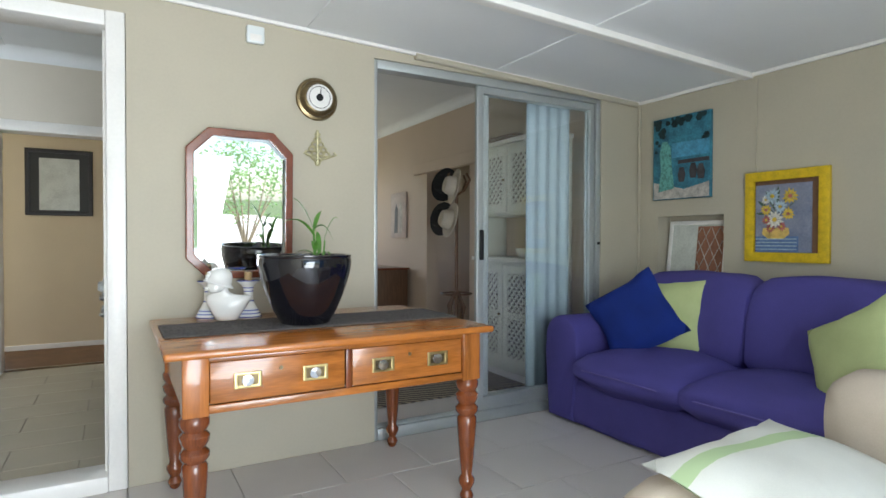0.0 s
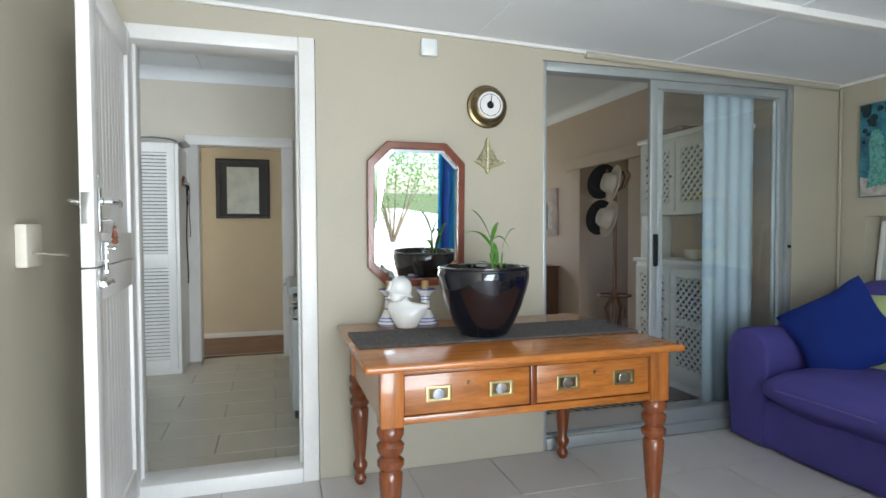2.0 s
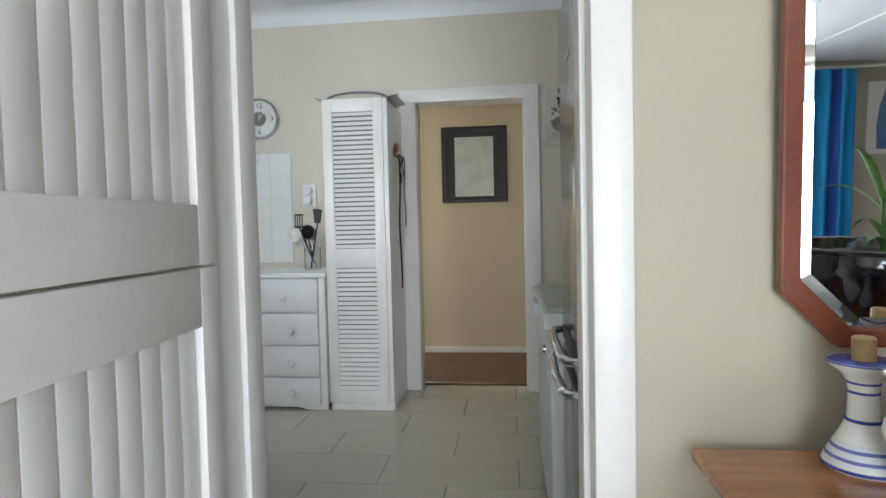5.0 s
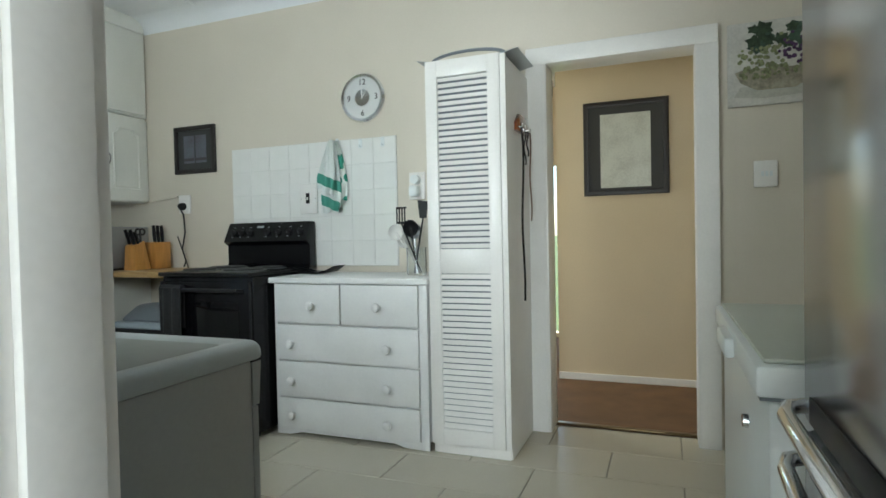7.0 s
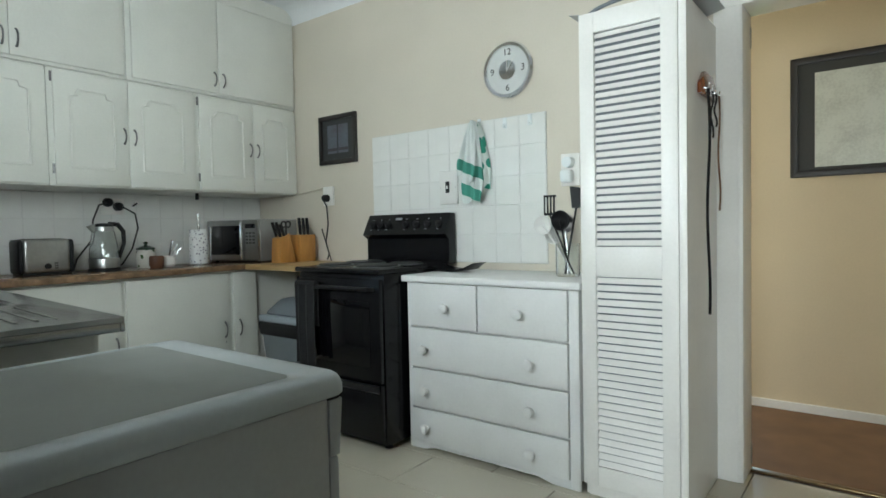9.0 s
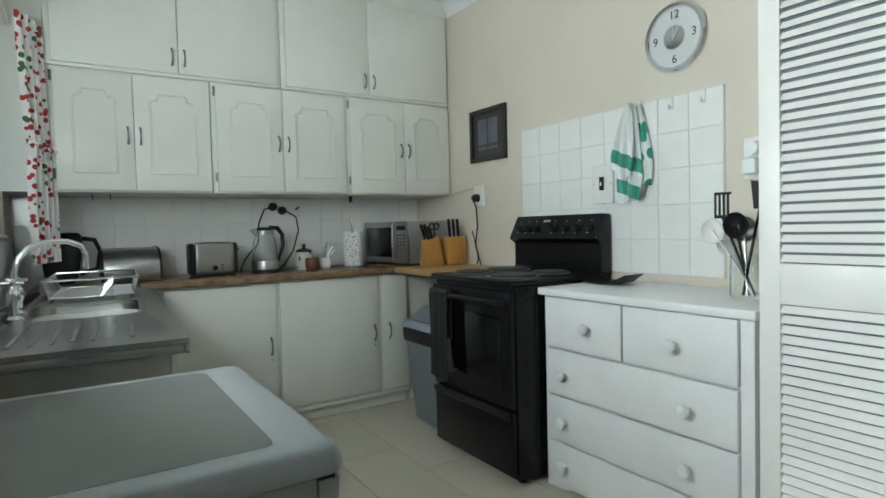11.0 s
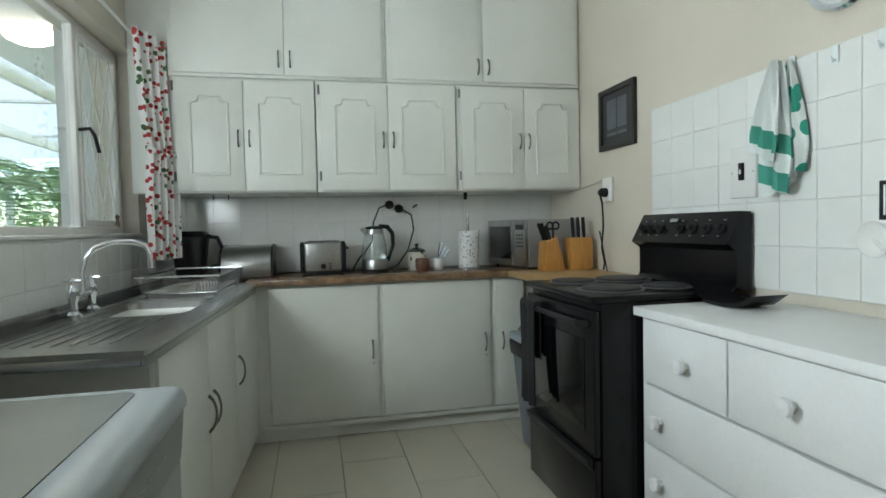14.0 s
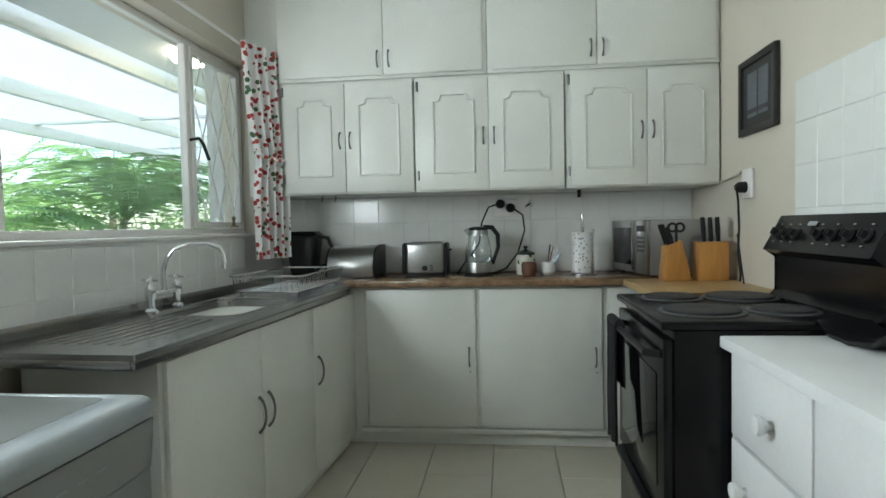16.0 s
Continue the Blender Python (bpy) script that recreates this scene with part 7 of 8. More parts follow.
part("post", tube([(-3.63, 5.46, 0.91), (-3.63, 5.46, 1.235)], 0.009, 10), M_CHROME, pr)
part("side_arm", tube([(-3.565, 5.50, 0.91), (-3.565, 5.51, 1.15)], 0.004, 6), M_CHROME, pr)
mw = thing("microwave", "silver microwave oven in the worktop corner", "microwave", (-3.65, 5.76, WT))
MT2 = Matrix.Translation((-3.635, 5.735, 0)) @ Matrix.Rotation(radians(-80), 4, 'Z') @ Matrix.Translation((3.48, -5.76, 0))


def mwp(name, bm, m, label="", parent=None):
    bm.transform(MT2)
    return part(name, bm, m, parent or mw, label)


mwp("case", box(-3.83, -3.47, 5.515, 6.0, 0.912, 1.195, 0.006), mat("silver_appliance_paint", (0.36, 0.36, 0.36), 0.35, 0.5, vary=0.04))
d = mwp("door", box(-3.469, -3.448, 5.518, 5.86, 0.915, 1.192, 0.005), M_STEEL)
mwp("window", box(-3.4478, -3.446, 5.55, 5.83, 0.955, 1.155, 0.0005), M_BLACKGL, "", d)
p = mwp("control_panel", box(-3.469, -3.448, 5.864, 5.997, 0.915, 1.192, 0.004), M_STEEL)
mwp("display", box(-3.4478, -3.446, 5.885, 5.975, 1.135, 1.165), M_BLACKGL, "", p)
for r in range(4):
    for c in range(3):
        mwp("button", box(-3.448, -3.4455, 5.89 + c * 0.03, 5.91 + c * 0.03, 1.03 + r * 0.022, 1.043 + r * 0.022), M_DGREY, "", p)
mwp("handle_bar", tube([(-3.44, 5.852, 0.93), (-3.435, 5.852, 0.95), (-3.435, 5.852, 1.16), (-3.44, 5.852, 1.18)], 0.006, 8), M_CHROME, "", d)
for x in (-3.8, -3.5):
    for y in (5.55, 5.96):
        mwp("foot", lathe([(0.012, 0), (0.012, 0.012)], (x, y, 0.9005), 8), M_BLACKPL)
kb = thing("knife_block", "slanted honey wood knife block holding knives and scissors", "knife block", (-3.25, 5.84, WT))
part("block", prism([(5.780, 0.901), (5.912, 0.901), (5.862, 1.095), (5.792, 1.065)], 'x', -3.305, -3.205, 0.004), M_BLOCK, kb)
for k in range(4):
    a = Vector((-3.285 + 0.022 * k, 5.815 + 0.012 * (k % 2), 1.065))
    part("knife_handle", tube([a, a + Vector((0, -0.014, 0.05)), a + Vector((0, -0.034, 0.105 - 0.015 * (k % 2)))], [0.008, 0.011, 0.010], 8), M_KNIFE, kb)
for dy in (0.0, 0.034):
    part("scissor_loop", tube(arc((-3.22, 5.825 + dy, 1.155), 0.019, 0, 360, 14, 'YZ'), 0.006, 6), M_KNIFE, kb)
part("scissor_shank", tube([(-3.22, 5.842, 1.075), (-3.22, 5.842, 1.14)], 0.007, 6), M_KNIFE, kb)
kb = thing("knife_block", "upright honey wood knife block with black-handled knives", "knife block", (-3.25, 6.0, WT))
part("block", box(-3.310, -3.200, 5.940, 6.075, 0.901, 1.085, 0.005), M_BLOCK, kb)
for k in range(3):
    y = 5.972 + k * 0.033
    part("knife_handle", tube([(-3.235, y, 1.08), (-3.238, y - 0.002, 1.14), (-3.242, y - 0.004, 1.20)], [0.009, 0.012, 0.010], 8), M_KNIFE, kb)
part("steel_rod", tube([(-3.05, 6.08, 0.902), (-3.15, 6.09, 1.12)], 0.004, 6), M_BLACKPL, kb)
ds = thing("black_dish", "black angular dish lying on the white chest", "dish", (-1.90, 5.93, 0.876))
prof = [(-1.99, 0.915), (-1.93, 0.878), (-1.84, 0.876), (-1.77, 0.885), (-1.71, 0.925), (-1.77, 0.895), (-1.84, 0.886), (-1.92, 0.888)]
part("dish", prism([(x - 0.03, z) for x, z in prof], 'y', 5.86, 6.0, 0.003), M_BLACK, ds)
uj = thing("utensil_jar", "glass jar of kitchen utensils standing on the chest", "utensil jar", (-1.218, 5.875, 0.876))
ux, uy = -1.218, 5.875
part("jar", lathe([(0.05, 0), (0.055, 0.01), (0.055, 0.15), (0.050, 0.15), (0.050, 0.015), (0.001, 0.012)], (ux, uy, 0.8755), 24), M_GLASS, uj)
for k, (tx2, ty3, tz, m, kind) in enumerate(((-0.085, -0.01, 0.29, M_BLACKPL, "s"), (-0.008, -0.055, 0.255, M_BLACKPL, "l"), (-0.105, -0.035, 0.235, M_PORC, "l"), (0.035, 0.02, 0.31, M_BLACKPL, "p"), (-0.02, 0.02, 0.24, M_STEEL, "l"), (-0.085, 0.03, 0.19, M_PORC, "l"))):
    top = Vector((ux + tx2, uy + ty3, 0.876 + tz))
    u = part("utensil", tube([(ux - tx2 * 0.3, uy - ty3 * 0.3, 0.89), top], 0.005, 7), m, uj)
    if kind == "s":
        for q in range(4):
            part("slot_bar", box(top.x - 0.028 + q * 0.016, top.x - 0.020 + q * 0.016, top.y - 0.002, top.y + 0.002, top.z, top.z + 0.075, 0.001), m, u)
        part("slot_end", box(top.x - 0.028, top.x + 0.036, top.y - 0.002, top.y + 0.002, top.z + 0.074, top.z + 0.084, 0.001), m, u)
        part("slot_base", box(top.x - 0.028, top.x + 0.036, top.y - 0.002, top.y + 0.002, top.z - 0.01, top.z + 0.002, 0.001), m, u)
    elif kind == "l":
        part("ladle_bowl", lathe([(0.001, -0.034), (0.022, -0.030), (0.038, -0.018), (0.046, 0.002), (0.044, 0.004), (0.034, -0.012), (0.020, -0.024), (0.001, -0.028)], (top.x, top.y, top.z), 18, 'Y'), m, u)
    else:
        part("turner", prism([(top.x - 0.02, top.z), (top.x + 0.02, top.z), (top.x + 0.035, top.z + 0.09), (top.x - 0.03, top.z + 0.10)], 'y', top.y - 0.002, top.y + 0.002), m, u)

# strawberry curtain, gathered by a tieback
kc = thing("kitchen_curtain", "white strawberry-print curtain gathered with a tieback", "curtain", (-3.56, 3.72, 1.05))


def gather(f):
    return 1.0 - 0.20 * min(1, f * 1.6) - 0.10 * math.exp(-((f - 0.52) / 0.10) ** 2)


part("drape", cloth((-3.50, 3.835), (-3.20, 3.73), 1.03, 2.14, 4.5, 0.020, 90, 26, pinch=gather, anchor=0.0), M_FLORAL, kc)
part("tieback", tube([(-3.51, 3.84, 1.60), (-3.44, 3.85, 1.56), (-3.34, 3.815, 1.555), (-3.27, 3.76, 1.58)], 0.012, 8), M_FLORAL, kc)
part("rail", tube([(-3.78, 3.69, 2.15), (-1.5, 3.69, 2.15)], 0.008, 8), M_WHITE, kc)

# ---- lounge beyond the sliding door ----
dz = thing("lattice_dresser", "white dresser with lattice doors and an open niche", "dresser", (3.3, 4.25, 0))
DX = 3.14
part("body", box(DX + 0.02, 3.498, 3.80, 4.72, 0.001, 0.93, 0.003), M_CABINET, dz)
part("top_body", box(DX + 0.06, 3.498, 3.80, 4.72, 1.32, 1.93, 0.003), M_CABINET, dz)
part("counter", box(DX - 0.01, 3.498, 3.79, 4.73, 0.9305, 0.96, 0.004), M_WHITE, dz)
part("niche_side", box(DX + 0.06, 3.498, 3.80, 3.82, 0.9605, 1.3195), M_CABINET, dz)
part("niche_side", box(DX + 0.06, 3.498, 4.70, 4.72, 0.9605, 1.3195), M_CABINET, dz)
part("cornice", box(DX + 0.03, 3.498, 3.78, 4.74, 1.9305, 1.97, 0.006), M_WHITE, dz)
# shade behind the dresser lattice, put into the colour
M_SHADE = mat("painted_lattice_shade", (0.10, 0.095, 0.085), 0.8)
for z0, z1, x in ((0.06, 0.90, DX), (1.345, 1.905, DX + 0.04)):
    for y0, y1 in ((3.82, 4.25), (4.265, 4.70)):
        d = part("door", ring(rect(y0, y1, z0, z1), rect(y0 + 0.06, y1 - 0.06, z0 + 0.07, z1 - 0.07), 'x', x, x + 0.0195, 0.002), M_CABINET, dz)
        # dark sheet in place of a shaded inside; the body is solid
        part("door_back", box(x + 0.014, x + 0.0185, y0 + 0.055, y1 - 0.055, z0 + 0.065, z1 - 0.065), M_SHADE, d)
        bm = bmesh.new()
        a0, a1, c0, c1 = y0 + 0.06, y1 - 0.06, z0 + 0.07, z1 - 0.07
        if z1 - z0 > 0.7:
            part("mid_rail", box(x, x + 0.0138, a0, a1, (c0 + c1) / 2 - 0.03, (c0 + c1) / 2 + 0.03), M_CABINET, d)
        step = 0.064
        n = int((a1 - a0 + c1 - c0) / step) + 2
        for k in range(-n, n):
            for s in (1, -1):
                pts = []
                for q in range(60):
                    z = c0 + (c1 - c0) * q / 59
                    y = (a0 + a1) / 2 + k * step + s * (z - (c0 + c1) / 2)
                    if a0 <= y <= a1:
                        pts.append((x + 0.006 + 0.003 * s, y, z))
                if len(pts) > 1:
                    tube([pts[0], pts[-1]], 0.0105, 4, bm)
        part("lattice", bm, M_CABINET, d)
        part("knob", lathe([(0.006, 0), (0.012, -0.012), (0.010, -0.02), (0.001, -0.022)], (x, y0 + 0.03, (z0 + z1) / 2), 12, 'X'), M_BRASS_D, d)
bsk = thing("flat_basket", "dark flat basket lying on the dresser", "basket", (3.32, 4.35, 1.971))
part("basket", tapered(3.33, 4.40, 0.22, 0.34, 0.26, 0.40, 1.971, 2.02, 0.01), M_GREYWOOD, bsk)
pl = thing("white_bowl", "small white bowl standing in the dresser", "bowl", (3.3, 4.25, 0.961))
part("bowl", lathe([(0.04, 0), (0.07, 0.03), (0.085, 0.08), (0.08, 0.08), (0.06, 0.03), (0.001, 0.02)], (3.33, 4.2, 0.961), 24), M_PORC, pl)
ht = thing("hat_stand", "dark bentwood hat stand with an umbrella ring", "hat stand", (3.25, 5.12, 0))
hx, hy = 3.22, 5.15
part("pole", tube([(hx, hy, 0.3), (hx, hy, 1.75)], 0.018, 10), M_GREYWOOD, ht)
for k in range(4):
    a = k * math.pi / 2 + 0.4
    c, s = math.cos(a), math.sin(a)
    part("leg", tube([(hx + c * 0.02, hy + s * 0.02, 0.6), (hx + c * 0.1, hy + s * 0.1, 0.45), (hx + c * 0.06, hy + s * 0.06, 0.28), (hx + c * 0.22, hy + s * 0.22, 0.012)], 0.013, 8), M_GREYWOOD, ht)
    part("hook", tube([(hx, hy, 1.55), (hx + c * 0.10, hy + s * 0.10, 1.60), (hx + c * 0.16, hy + s * 0.16, 1.70), (hx + c * 0.12, hy + s * 0.12, 1.76)], 0.011, 8), M_GREYWOOD, ht)
part("ring", tube(arc((hx, hy, 0.58), 0.15, 0, 360, 24, 'XY'), 0.010, 6), M_GREYWOOD, ht)


def hat(name, label, m, material):
    bm = lathe([(0.17, 0.012), (0.168, 0.0), (0.10, 0.004), (0.088, 0.07), (0.07, 0.105), (0.03, 0.11), (0.001, 0.108)], (0, 0, 0), 28)
    bm.transform(m)
    return whole(name, bm, material, label, "hat", tuple(m.translation), "hats on the stand")


hat("hat", "black felt hat hanging on the stand", pose(3.14, 5.24, 1.66, 0, -80, 20), M_FELT)
hat("hat", "pale straw hat hanging on the stand", pose(3.10, 4.98, 1.62, 0, -78, -15), M_STRAW)
hat("hat", "pale straw hat hanging low on the stand", pose(3.08, 5.02, 1.30, 0, -75, -10), M_STRAW)
hat("hat", "black felt hat hanging low on the stand", pose(3.12, 5.25, 1.32, 0, -82, 15), M_FELT)
tagged(structure("door_pelmet", box(3.44, 3.499, 4.95, 6.55, 1.90, 2.02, 0.004), M_LOUNGE, "beige box pelmet above the lounge doorway", "pelmet"))
lpn = thing("figure_picture", "small unframed pale picture of two tall shapes", "picture", (3.49, 7.05, 1.3))
part("canvas", box(3.475, 3.498, 6.82, 7.27, 1.14, 1.72, 0.003), mat("pale_rose_canvas", (0.5, 0.42, 0.38), 0.7, vary=0.15, scale=10), lpn)
part("painted_shape", prism([(6.93, 1.2), (7.02, 1.2), (7.0, 1.55), (6.96, 1.62), (6.92, 1.5)], 'x', 3.472, 3.4748), PS, lpn)
part("painted_shape", prism([(7.06, 1.2), (7.16, 1.2), (7.14, 1.5), (7.1, 1.58), (7.05, 1.5)], 'x', 3.472, 3.4748), PB2, lpn)
vc = thing("voile_curtain", "white voile curtain hanging behind the sliding door", "curtain", (2.95, 3.42, 0))
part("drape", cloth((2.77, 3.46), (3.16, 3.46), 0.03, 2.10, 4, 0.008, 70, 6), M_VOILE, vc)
part("rail", tube([(1.5, 3.47, 2.16), (3.4, 3.47, 2.16)], 0.010, 8), M_WHITE, vc)
rg = thing("rug", "flat woven rug with a dark and cream pattern", "rug", (2.45, 4.15, 0.0))
part("mat", box(1.75, 3.0, 3.75, 4.6, 0.001, 0.011, 0.003), stripes("patterned_rug", (0.36, 0.30, 0.22), (0.06, 0.05, 0.045), 9, 'DIAGONAL', width=0.5), rg)
cab = thing("low_cabinet", "dark wooden low cabinet beside the lounge wall", "cabinet", (3.2, 7.4, 0))
part("body", box(3.05, 3.47, 6.75, 7.8, 0.05, 0.74, 0.006), M_GREYWOOD, cab)
part("plinth", box(3.07, 3.46, 6.78, 7.77, 0.001, 0.0495), M_GREYWOOD, cab)
part("top", box(3.02, 3.48, 6.72, 7.83, 0.7405, 0.765, 0.005), M_MAHOG, cab)

# ---- outdoors ----
structure("wall_exterior_pier", box(-4.36, -4.08, 3.06, 3.429, -0.2, 2.43), M_CHEST, "white painted outside wall pier beyond the kitchen window", "wall")
structure("ground", box(-400, 400, -400, 400, -0.5, -0.21), M_LAWN, "garden ground", "ground")
structure("paving", box(-12, 4.2, -2.2, 3.42, -0.209, -0.14), mat("pale_concrete_paving", (0.42, 0.40, 0.37), 0.9, vary=0.15, scale=2), "pale concrete paving under the carport", "pavement")
# assumed paving, added to bounce sun indoors and whiten the mirror's view
structure("paving_garden", box(-2.5, 11, -45, -2.21, -0.209, -0.15), mat("pale_bounce_paving", (0.50, 0.48, 0.44), 0.9, vary=0.15, scale=2), "assumed pale paving before the veranda, added to bounce sunlight", "pavement")
cpt = thing("carport", "white timber carport with a corrugated sheet roof", "carport", (-5, 1, -0.14))
bm = bmesh.new()
grid = []
n = 240
for i in range(n + 1):
    x = -11.0 + 10.2 * i / n
    z = 0.022 * math.sin(i * math.pi / 2.0)
    grid.append([bm.verts.new((x, y, 2.62 + z - 0.055 * (3.4 - y))) for y in (3.42, -0.2)])
for a, b in zip(grid, grid[1:]):
    bm.faces.new((a[0], b[0], b[1], a[1]))
ext = bmesh.ops.extrude_face_region(bm, geom=list(bm.faces))
for v in [g for g in ext["geom"] if isinstance(g, bmesh.types.BMVert)]:
    v.co.z += 0.006
part("roof_sheet", bm, M_ROOF, cpt, "grey corrugated roof sheeting")
part("soffit", box(-6.2, -0.8, 2.40, 3.42, 2.44, 2.46), M_CEIL, cpt, "white boarded soffit")
for y in (2.3, 1.1, -0.15):
    part("beam", box(-10.8, -0.85, y - 0.03, y + 0.03, 2.28 + 0.03 * (y + 0.2), 2.40 + 0.03 * (y + 0.2), 0.004), M_WHITE, cpt)
for x in (-6.3, -8.4):
    part("rafter", box(x - 0.03, x + 0.03, -0.2, 3.4, 2.395, 2.425, 0.004), M_WHITE, cpt)
for x in (-10.6, -3.9, -0.95):
    part("post", box(x - 0.04, x + 0.04, -0.2, -0.12, -0.14, 2.2, 0.005), M_WHITE, cpt)
cl = thing("outdoor_lamp", "round frosted lamp on the carport soffit, switched on", "lamp", (-4.3, 2.85, 2.3))
part("globe", lathe([(0.001, -0.07), (0.07, -0.062), (0.13, -0.035), (0.15, 0.0), (0.13, 0.02)], (-4.3, 2.85, 2.42), 28), glow("warm_lit_glass", (1, 0.86, 0.66), 5), cl)
part("base", lathe([(0.10, 0), (0.10, 0.012)], (-4.3, 2.85, 2.427), 24), M_WHITE, cl)


def frond(base, yaw, length, lift, bm, rng):
    """An arching palm frond with paired leaflets."""
    b = Vector(base)
    d = Vector((math.cos(yaw), math.sin(yaw), 0))
    side = Vector((-d.y, d.x, 0))
    pts = []
    for i in range(15):
        t = i / 14
        pts.append(b + d * length * t * (0.9 - 0.15 * t) + Vector((0, 0, lift * length * (t * 1.25 - 1.35 * t * t))))
    tube(pts, [0.014 * (1 - 0.85 * i / 14) for i in range(15)], 4, bm)
    for i in range(2, 15):
        for s in (1, -1):
            for h in (0, 0.5):
                p = pts[i] if not h else (pts[i] + pts[i - 1]) / 2
                l = 0.42 * length / 1.8 * math.sin(math.pi * (0.12 + 0.8 * i / 15)) * (0.85 + 0.3 * rng.random())
                tip = p + side * s * l * 0.82 + d * l * 0.55 + Vector((0, 0, -0.16 * l + 0.1 * l * rng.random()))
                mid = (p + tip) / 2 + Vector((0, 0, 0.05 * l))
                w = d * 0.017 + Vector((0, 0, 0.008))
                q = [bm.verts.new(p), bm.verts.new(mid + w), bm.verts.new(tip), bm.verts.new(mid - w)]
                bm.faces.new(q)


def palm(at, height, count, length, seed):
    rng = random.Random(seed)
    t = thing("palm_tree", "feathery green garden palm", "palm tree", at, "palms in the garden")
    x, y, z = at
    part("trunk", tube([(x, y, z), (x + 0.05, y, z + height * 0.5), (x + 0.02, y + 0.04, z + height)], [0.09, 0.065, 0.05], 10), M_TRUNK, t)
    bm = bmesh.new()
    for k in range(count):
        frond((x + 0.02, y + 0.04, z + height * (0.9 + 0.12 * rng.random())), k * 2.4 + rng.random(), length * (0.75 + 0.4 * rng.random()), 0.4 + 0.95 * rng.random(), bm, rng)
    part("crown", bm, M_FOL2, t)


def bush(at, r, h, n, seed, material):
    """A shrub: forked stems and many separate leaves, uneven in outline."""
    rng = random.Random(seed)
    t = thing("shrub", "leafy green garden shrub", "shrub", at, "shrubs in the garden")
    x, y, z = at
    bm = bmesh.new()
    tips = []
    for k in range(9):
        a, q = k * 0.7 + rng.random(), 0.35 + 0.65 * rng.random()
        tip = (x + math.cos(a) * r * 0.75 * q, y + math.sin(a) * r * 0.75 * q, z + h * (0.5 + 0.45 * rng.random()))
        tips.append(tip)
        tube([(x, y, z), ((x + tip[0]) / 2 + 0.1 * rng.random(), (y + tip[1]) / 2, z + h * 0.35), tip], [0.04, 0.025, 0.008], 5, bm)
    part("stems", bm, M_TRUNK, t)
    vs, fs = [], []
    for k in range(n):
        c = tips[rng.randrange(9)]
        f = Vector((rng.gauss(0, 1), rng.gauss(0, 1), rng.gauss(0, 1))).normalized() * (rng.random() ** 0.5) * r * 0.5
        p = Vector(c) + f
        d = Vector((rng.gauss(0, 1), rng.gauss(0, 1), rng.gauss(-0.2, 0.6))).normalized()
        s = d.orthogonal().normalized()
        l = 0.07 + 0.07 * rng.random()
        i = len(vs)
        vs += [p, p + d * l * 0.5 + s * l * 0.28, p + d * l, p + d * l * 0.5 - s * l * 0.28]
        fs.append((i, i + 1, i + 2, i + 3))
    me = bpy.data.meshes.new("leaves")
    me.from_pydata([v - Vector(at) for v in vs], [], fs)
    me.materials.append(material)
    ob = new("leaves", me)
    ob.parent = t


for k, (x, y, h, c, l) in enumerate(((-6.4, -1.2, 1.25, 24, 2.1), (-8.2, -0.5, 1.65, 26, 2.4), (-9.8, -1.8, 2.2, 22, 2.3), (-5.2, -2.4, 1.7, 20, 2.0), (-11.5, 0.2, 1.9, 20, 2.2), (-7.3, -2.8, 1.8, 14, 2.2), (-1.4, -10.2, 1.6, 14, 1.9))):
    palm((x, y, -0.21), h, c, l, 11 + k)
for k, (x, y, r, h) in enumerate(((-7.0, -4.2, 1.6, 1.7), (-10.2, -4.0, 1.8, 2.0), (-13.0, -1.5, 1.8, 1.9), (-4.4, -5.0, 1.6, 1.8), (-12.5, 2.0, 1.6, 1.8), (-15.0, -5.5, 2.4, 2.6), (-3.6, -9.5, 1.6, 2.6), (0.9, -10.6, 1.8, 3.0), (3.6, -11.2, 1.9, 3.0), (6.5, -11.5, 2.2, 3.2), (-9.0, -8.0, 2.4, 2.8), (-17, 0.5, 2.4, 2.6))):
    bush((x, y, -0.21), r, h, 2400 if y > -7 else 1800, 40 + k, M_FOL if k % 2 else M_FOL2)

# ---- tiles, last ----


def tile_mesh(name, a, b, c, e, z0, z1, gap, material, axis='z'):
    """A bevelled tile between (a, b) and (c, e), centred on its own origin."""
    bm = box(-(b - a) / 2 + gap, (b - a) / 2 - gap, -(e - c) / 2 + gap, (e - c) / 2 - gap, z0, z1, 0.0018, seg=1)
    me = bpy.data.meshes.new(name)
    bmesh.ops.recalc_face_normals(bm, faces=bm.faces)
    bm.to_mesh(me)
    bm.free()
    me.materials.append(material)
    return me


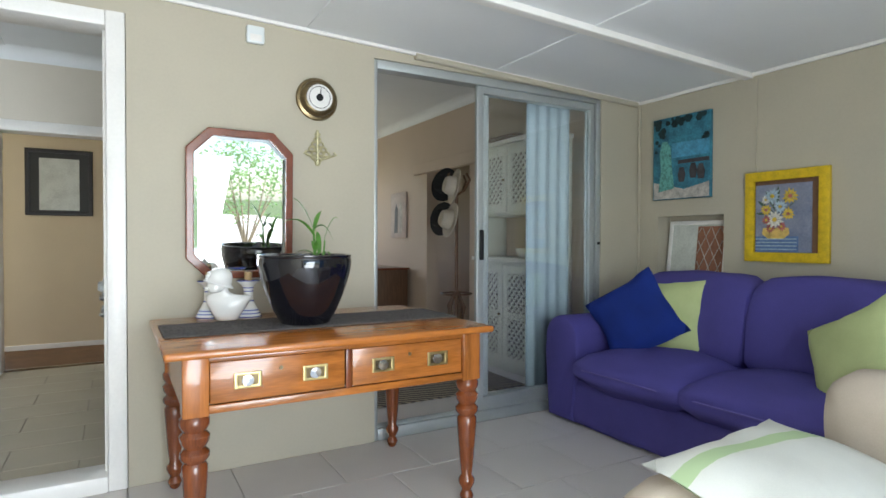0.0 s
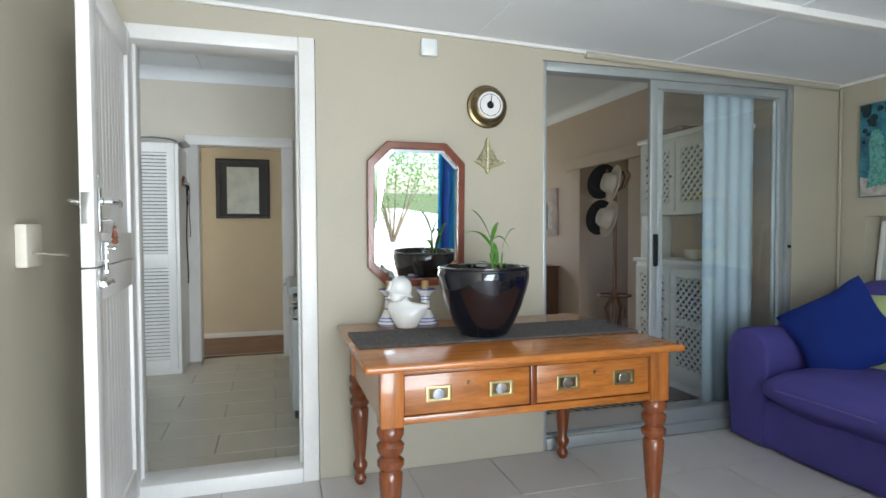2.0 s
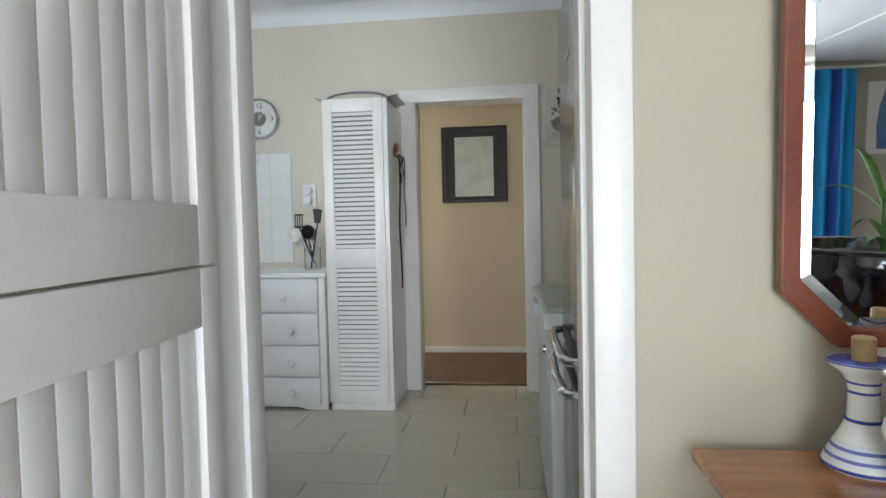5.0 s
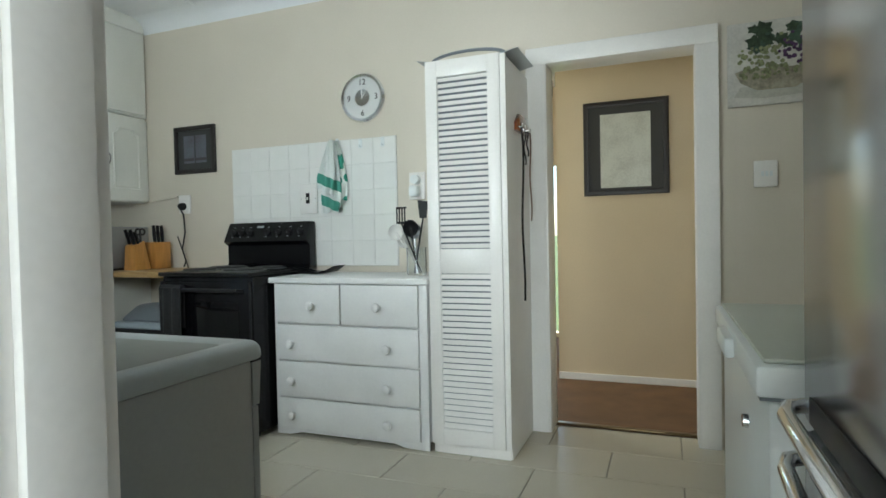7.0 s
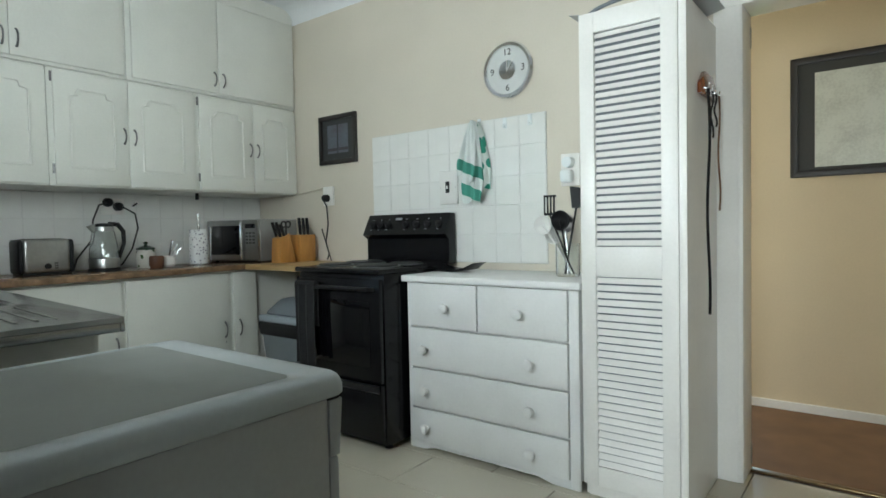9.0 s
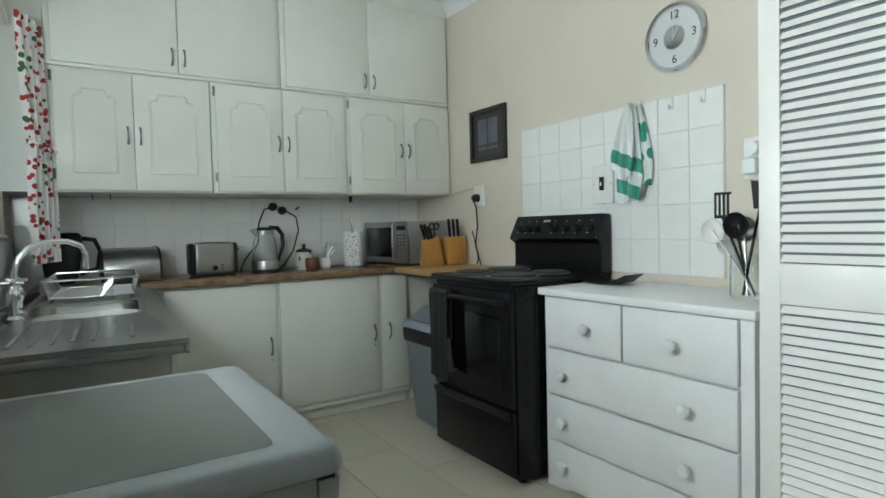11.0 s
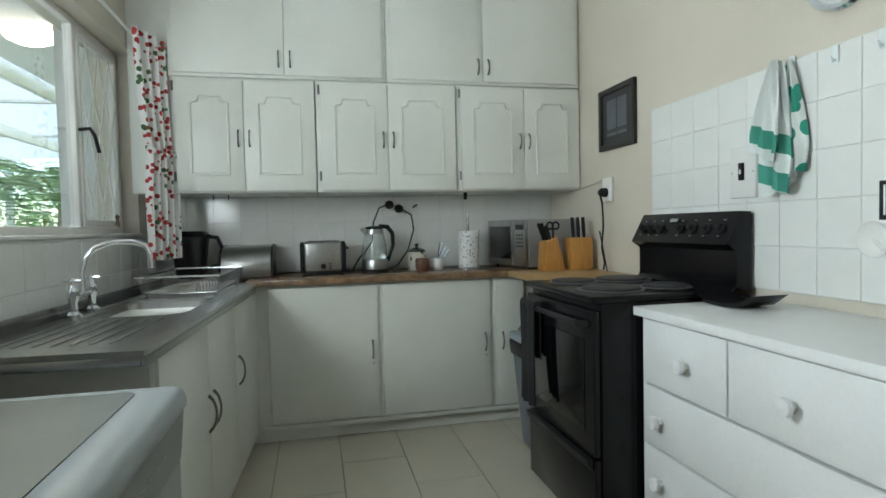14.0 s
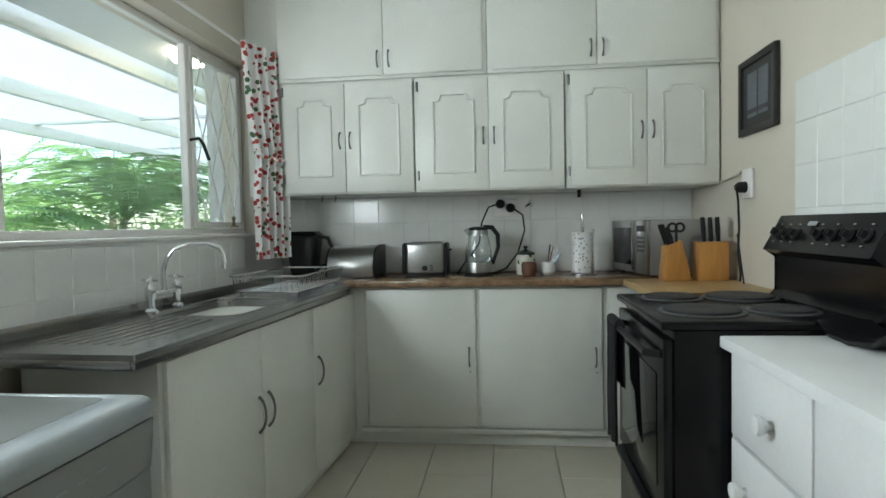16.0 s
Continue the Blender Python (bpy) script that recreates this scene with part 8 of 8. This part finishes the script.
def lay_floor(parent, x0, x1, y0, y1, top, tw, tl, ox, oy, material, along='x'):
    cache = {}
    row = math.floor((y0 - oy) / tw)
    while oy + row * tw < y1 - 0.005:
        c, e = max(y0, oy + row * tw), min(y1, oy + (row + 1) * tw)
        start = ox + (tl / 2 if row % 2 else 0)
        k = math.floor((x0 - start) / tl)
        while start + k * tl < x1 - 0.005:
            a, b = max(x0, start + k * tl), min(x1, start + (k + 1) * tl)
            if b - a > 0.02 and e - c > 0.02:
                key = (round(b - a, 3), round(e - c, 3))
                if key not in cache:
                    cache[key] = tile_mesh("tile", a, b, c, e, -0.006, 0.0, 0.0022, material)
                ob = new("tile", cache[key])
                ob.parent = parent
                ob.location = ((a + b) / 2, (c + e) / 2, top + 0.0003 * math.sin(row * 3.1 + k * 1.7))
            k += 1
        row += 1


def lay_wall(parent, origin, u, v, n, nu, nv, w, h, material):
    me = tile_mesh("tile", 0, w, 0, h, 0.0, 0.004, 0.0007, material)
    rot = Matrix((Vector(u), Vector(v), Vector(n))).transposed().to_4x4()
    for i in range(nu):
        for j in range(nv):
            ob = new("tile", me)
            ob.parent = parent
            ob.matrix_local = Matrix.Translation(Vector(origin) + Vector(u) * (i + 0.5) * w + Vector(v) * (j + 0.5) * h) @ rot


lay_floor(bpy.data.objects["floor"], XW, 1.0, 3.402, 6.255, -0.002, 0.32, 0.64, -3.08, 4.64, M_TILE)
lay_floor(bpy.data.objects["floor_veranda"], -0.66, 3.67, -1.0, 3.262, VF, 0.45, 0.45, 0.1, 3.262, M_TILE_V)
sp = structure("splashback_stove", box(-2.675, -1.443, 6.118, 6.1245, 0.912, 1.695), M_WGROUT, "white glazed tile splashback behind the stove", "splashback")
lay_wall(sp, (-2.674, 6.118, 0.913), (1, 0, 0), (0, 0, 1), (0, -1, 0), 8, 5, 0.1537, 0.156, M_WTILE)
sp = structure("splashback_west", box(XW + 0.0005, XW + 0.007, 3.64, 6.12, 0.902, 1.367), M_WGROUT, "white glazed wall tiles above the worktop", "splashback")
lay_wall(sp, (XW + 0.007, 6.115, 0.903), (0, -1, 0), (0, 0, 1), (1, 0, 0), 16, 3, 0.1545, 0.1545, M_WTILE)
sp = structure("splashback_window", box(-3.89, -1.5, YS + 0.0005, YS + 0.007, 0.90, 1.148), M_WGROUT, "white glazed wall tiles below the window", "splashback")
lay_wall(sp, (-1.5, YS + 0.007, 0.83), (-1, 0, 0), (0, 0, 1), (0, 1, 0), 15, 2, 0.1545, 0.1545, M_WTILE)
